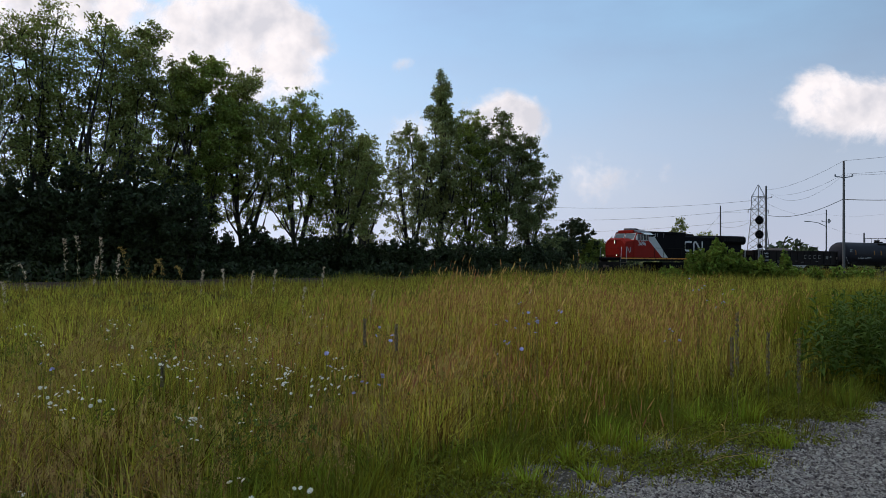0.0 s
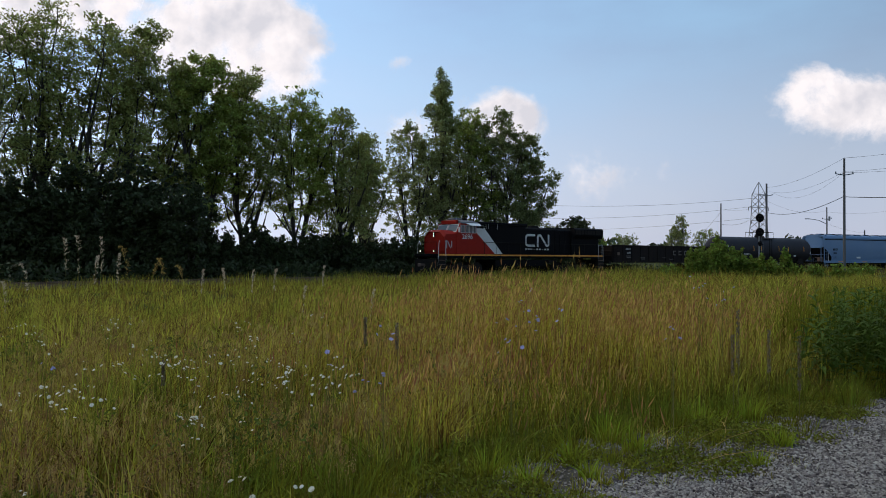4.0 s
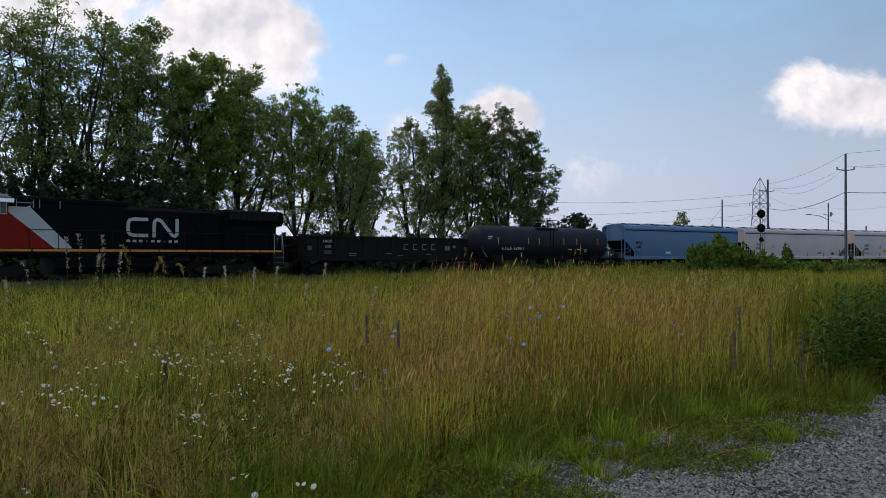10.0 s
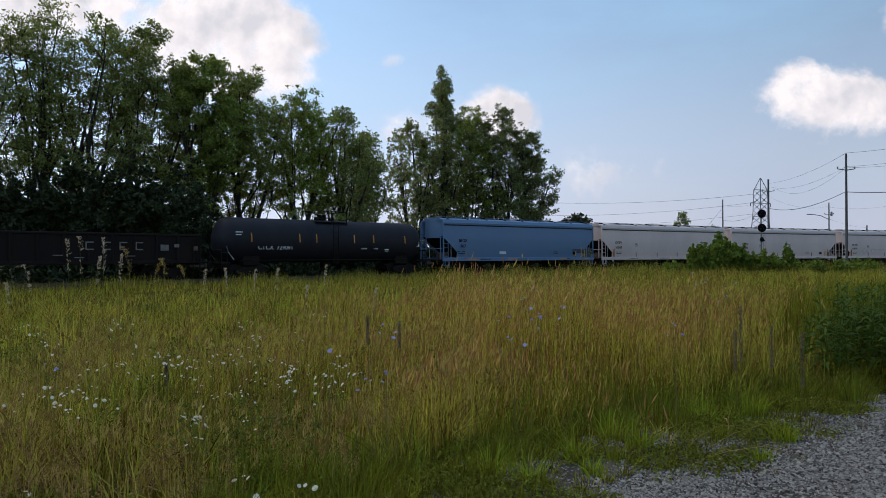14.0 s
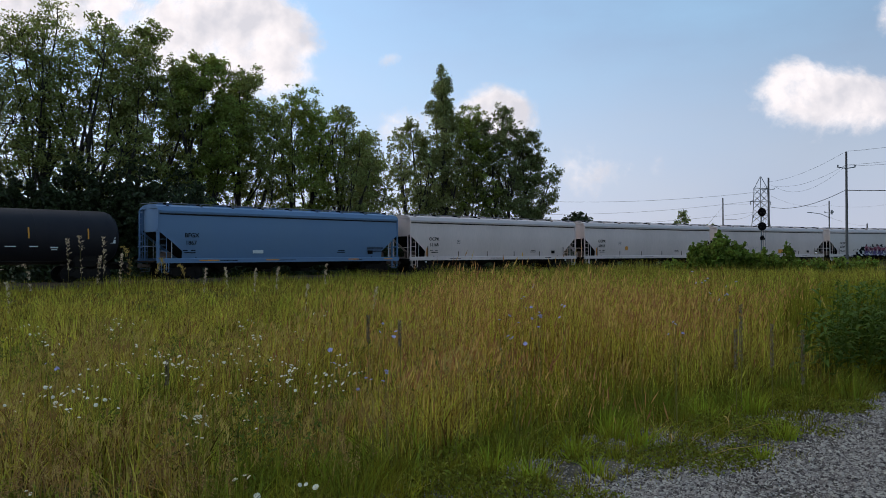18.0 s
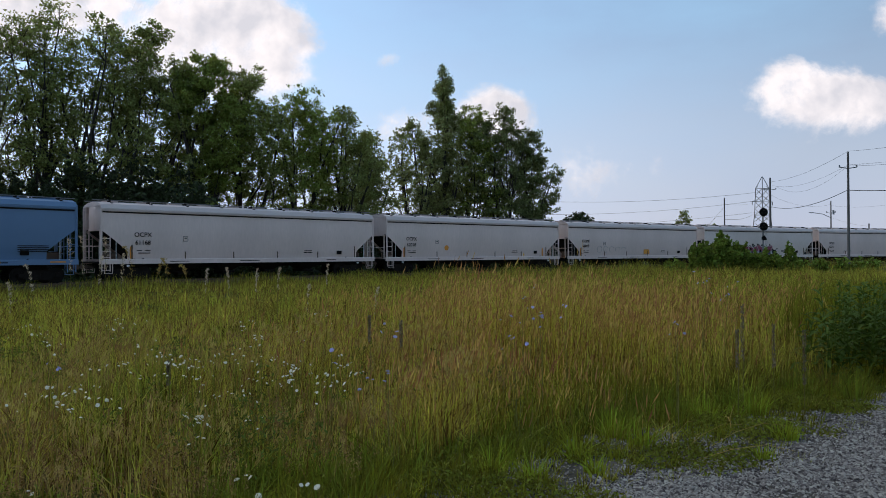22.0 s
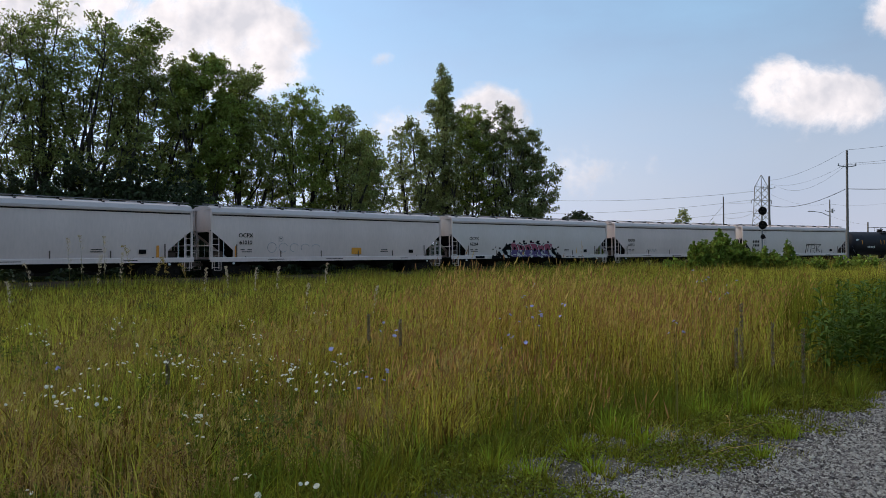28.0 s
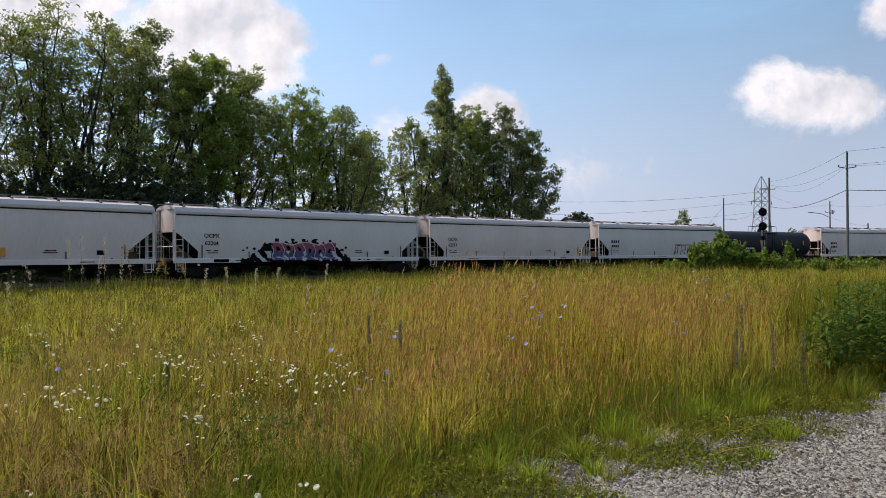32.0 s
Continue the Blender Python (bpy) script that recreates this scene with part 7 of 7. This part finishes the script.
def dark_spike(px, py, d, L):
    x, y, z = at_px(px, py, d)
    z0 = float(ground_z(np.float64(x), np.float64(y)))
    h = z - z0
    ob = thing("dried_flower_spike", "dark dried flower spike standing in the grass", "plant", "dried flower spikes", pose(x, y, z0, 0, 0, prng.uniform(0, 90)))
    part("stalk", Shape().tube([(0, 0, 0), (0.01, 0, h * 0.6), (0.0, 0, h)], [0.003, 0.003, 0.002], 5), M_STEM, ob)
    s = Shape()
    for k in range(170):
        zz = h - prng.uniform(0, 1) * L
        a = prng.uniform(0, 2 * math.pi)
        c, q = math.cos(a) * 0.014, math.sin(a) * 0.014
        s.add([(c * 0.2, q * 0.2, zz), (c - q * 0.4, q + c * 0.4, zz + 0.008), (c * 1.3, q * 1.3, zz + 0.018), (c + q * 0.4, q - c * 0.4, zz + 0.008)], [(0, 1, 2, 3)])
    part("spike_head", s, M_DARKSEED, ob, "dark purplish seed pods")


for px, py, d, L in ((1311, 540, 6.4, 0.52), (1302, 585, 6.2, 0.35), (1366, 575, 6.5, 0.4), (1420, 585, 6.4, 0.5), (652, 560, 6.6, 0.25), (708, 570, 6.6, 0.25), (296, 640, 5.6, 0.2)):
    dark_spike(px, py, d, L)


# tall leafy weeds at the edge of the lot
def lance_leaf(L, w):
    s = Shape()
    pts = [(0, 0, 0), (L * 0.35, 0, 0.10 * L), (L * 0.7, 0, 0.06 * L), (L, 0, -0.12 * L)]
    v = []
    for i, (x, y, z) in enumerate(pts):
        k = (0.25, 1.0, 0.75, 0.05)[i] * w
        v += [(x, -k, z + 0.3 * k), (x, 0, z), (x, k, z + 0.3 * k)]
    return s.add(v, [(3 * i + j, 3 * i + j + 1, 3 * i + j + 4, 3 * i + j + 3) for i in range(3) for j in range(2)])


LEAVES = [lance_leaf(L, w).mesh("leaf", M_THICKET) for L, w in ((0.21, 0.026), (0.17, 0.022), (0.25, 0.03))]
WEEDS = []
for v in range(4):
    ob = thing("leafy_weed", "tall dark green weed with narrow drooping leaves", "weed", "tall weeds at the gravel edge")
    h = (0.85, 1.12, 0.72, 1.0)[v]
    part("stem", Shape().tube([(0, 0, 0), (0.02, 0.01, h * 0.5), (0.04, 0, h)], [0.007, 0.006, 0.003], 5), M_THICKET, ob)
    for k in range(20):
        t = 0.25 + 0.75 * k / 19
        lf = part("leaf", LEAVES[k % 3], M_THICKET, ob, "", pose(0.04 * t * t, 0, h * t, prng.uniform(-15, 15), prng.uniform(-35, 15), k * 137.5 + prng.uniform(-20, 20)))
        k2 = 1.2 - 0.55 * t
        lf.scale = (k2, k2, k2)
    WEEDS.append(ob)
used = [False] * 4
for i in range(140):
    y = prng.uniform(7.6, 10.0)
    x = y * (0.485 + 0.2 * prng.uniform(0, 1) ** 0.6) + 0.12 * (y - 7.5)
    m = pose(x, y, float(ground_z(np.float64(x), np.float64(y))), prng.uniform(-8, 8), prng.uniform(-8, 8), prng.uniform(0, 360))
    if not used[i % 4]:
        WEEDS[i % 4].matrix_basis = m
        used[i % 4] = True
    else:
        copy_thing(WEEDS[i % 4], m)
# low clover and creeping weeds in mats between the stones and the tall grass
n = 120000
cx = prng.uniform(-3.0, 5.2, n)
lo, hi = gravel_edge(cx), tall_edge(cx) + 0.35
cy = lo - 0.4 + (hi - lo + 0.4) * prng.uniform(0, 1, n) ** 0.75
mat_of = np.sin(cx * 3.7 + 1.5 * np.sin(cy * 2.9)) + np.sin(cy * 6.1 + cx * 1.3) + 0.6 * np.sin(cx * 11 - cy * 8)
far_in = (cy - lo) / (hi - lo)
mat_of = mat_of + prng.normal(0, 0.55, n)
keep = (mat_of > 0.45 - 1.3 * np.clip(far_in, -0.5, 1.0)) & (cy > 3.9)
cx, cy, mat_of, far_in = cx[keep], cy[keep], mat_of[keep], far_in[keep]
hh = prng.uniform(0.0, 1.0, len(cx)) ** 1.5 * (0.03 + 0.06 * np.clip(mat_of, 0, 1.5) * np.clip(far_in + 0.3, 0.2, 1))
pts = np.c_[cx, cy, gravel_height(cx, cy).clip(0.0) + 0.012 + hh]
soup("low_weeds", leaf_quads(prng, pts, 0.014), [(0, 1, 2, 3)], M_WEED, "low clover and weeds creeping over the gravel", "weeds")


def tuft_field(name, count, where, blades_each, high, wide_at, w, mat, label, bend):
    """Fanned tufts of grass; where() gives the middles."""
    cx, cy, size = where(count)
    who = np.repeat(np.arange(count), prng.poisson(blades_each * size))
    x, y = cx[who] + prng.normal(0, 1, len(who)) * wide_at * size[who], cy[who] + prng.normal(0, 1, len(who)) * wide_at * size[who]
    h = high * size[who] * prng.uniform(0.35, 1.1, len(who))
    blades(name, prng, x, y, h, w * prng.uniform(0.5, 1.5, len(who)), mat, label, bend=bend, seg=4, around=(cx[who], cy[who]))


def at_foot(count):
    x = prng.uniform(-1.6, 4.4, count)
    return x, tall_edge(x) + prng.normal(-0.05, 0.22, count), prng.uniform(0.5, 1.25, count)


def on_the_verge(count):
    x = prng.uniform(-1.2, 4.3, count)
    t = prng.uniform(0.0, 1.0, count) ** 0.7
    return x, gravel_edge(x) + (tall_edge(x) - gravel_edge(x)) * t - 0.05, prng.uniform(0.3, 1.0, count) * (0.5 + 0.5 * t)


def out_on_stones(count):
    x = prng.uniform(0.7, 4.2, count)
    return x, gravel_edge(x) - prng.uniform(0.0, 0.45, count), prng.uniform(0.25, 0.7, count)


tuft_field("fresh_tufts", 80, at_foot, 55, 0.32, 0.07, 0.0075, M_FRESH, "fresh bright green grass tufts at the foot of the tall grass", 0.55)
tuft_field("verge_tufts", 300, on_the_verge, 50, 0.30, 0.06, 0.0065, M_TUFT, "short green grass tufts on the stony verge", 0.75)
tuft_field("dry_tufts", 90, on_the_verge, 26, 0.28, 0.07, 0.005, M_PALEGRASS, "bleached dry grass tufts on the stony verge", 0.9)
tuft_field("gravel_tufts", 70, out_on_stones, 36, 0.13, 0.06, 0.006, M_TUFT, "small grass tufts growing through the gravel", 0.8)
FANS = ((905, 748), (1000, 748), (1080, 775), (1135, 790), (1245, 748), (1290, 738), (940, 850), (800, 806), (732, 800), (860, 775), (640, 800), (700, 772), (1020, 812), (1330, 735), (590, 830), (560, 855), (1170, 745), (1050, 838), (870, 838), (1385, 775), (1345, 812))


def bright_fans(count):
    at = np.array([meadow_spot(px, py, 0.02) for px, py in FANS])
    return at[:, 0], at[:, 1], prng.uniform(0.6, 1.15, len(at))


tuft_field("bright_tufts", len(FANS), bright_fans, 85, 0.27, 0.055, 0.011, M_BRIGHT, "bright green fanned grass tufts along the verge", 0.65)
# broad dock and plantain leaves low among the near grass
n = 1100
cx = prng.uniform(-3.4, 4.2, n)
cy = tall_edge(cx) + np.abs(prng.normal(0, 0.45, n)) - 0.12
base = np.c_[cx, cy, ground_z(cx, cy) + 0.03]
a = prng.uniform(0, 2 * math.pi, n)
L = prng.uniform(0.025, 0.07, n)
rise = prng.uniform(0.3, 1.3, n)
way = np.c_[np.cos(a), np.sin(a), rise] * L[:, None]
side = np.c_[-np.sin(a), np.cos(a), np.zeros(n)] * (L * prng.uniform(0.14, 0.24, n))[:, None]
tip = np.c_[np.cos(a), np.sin(a), rise * 0.55] * (L * 1.7)[:, None]
soup("broad_leaves", np.stack([base, base + way * 0.6 + side, base + way + side * 0.8, base + tip, base + way - side * 0.8, base + way * 0.6 - side], 1),
     [(0, 1, 2, 5), (2, 3, 4, 5)], M_FRESH, "broad dock and plantain leaves among the grass", "weeds")
# a few long dry stalks fallen over the verge
for px, py, turn in ((1205, 800, 30), (1255, 790, 12), (1230, 815, -20), (1180, 805, 55), (905, 800, 40), (1290, 770, 65)):
    fx, fy = meadow_spot(px, py, 0.03)
    st = thing("fallen_stalk", "long bleached grass stalk fallen over the weeds", "grass stalk", "fallen stalks", pose(fx, fy, 0.035, 0, 0, turn))
    part("stalk", Shape().tube([(0, 0, 0), (0.22, 0.02, 0.09), (0.45, 0.0, 0.15), (0.62, -0.03, 0.13)], [0.002, 0.002, 0.0015, 0.001], 4), M_STRAW, st)
    part("blade", Shape().add([(0.1, 0, 0.05), (0.2, 0.03, 0.10), (0.30, 0.07, 0.08), (0.2, 0.038, 0.095)], [(0, 1, 2, 3)]), M_STRAW, st)
# stems of small pale flower buds standing over the verge
x, y = prng.uniform(-0.4, 4.0, 110), prng.uniform(0, 1, 110)
y = tall_edge(x) + 0.5 * y ** 1.5 - 0.1
_, tips = blades("bud_stems", prng, x, y, prng.uniform(0.25, 0.6, 110), 0.004, M_STEM, "wiry stems over the verge", seg=3, bend=0.2)
who = np.repeat(np.arange(110), 4)
soup("pale_buds", leaf_quads(prng, tips[who] + prng.normal(0, 0.012, (len(who), 3)), 0.006, 0.8), [(0, 1, 2, 3)], M_PALEGRASS, "small pale flower buds on wiry stems", "weeds")


# ---- motion ----
def run(t):
    """Metres that the train has gone since 16 s."""
    return 5.748 * (t - 16) - 0.00095 * (t - 16) ** 2


def on_track(s, base):
    """A car with its two pivots on the track."""
    ax, ay, _ = track(s - base)
    bx, by, _ = track(s + base)
    return Matrix.Translation(((ax + bx) / 2, (ay + by) / 2, 0.0)) @ Euler((0, 0, math.atan2(ay - by, ax - bx))).to_matrix().to_4x4()


def motions():
    for car, s, base in TRAIN:
        walk(car, [(t, on_track(s - run(t), base)) for t in np.arange(0, 32.01, 1.0)])
    steps = np.arange(0, 32.01, 0.1)
    for wheels, x, r in WHEELSETS:
        walk(wheels, [(t, pose(x, 0, r, 0, math.degrees(run(t) / r), 0)) for t in steps])
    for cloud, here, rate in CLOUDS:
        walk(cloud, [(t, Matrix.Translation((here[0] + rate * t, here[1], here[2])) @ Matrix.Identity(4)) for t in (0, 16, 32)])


motions()
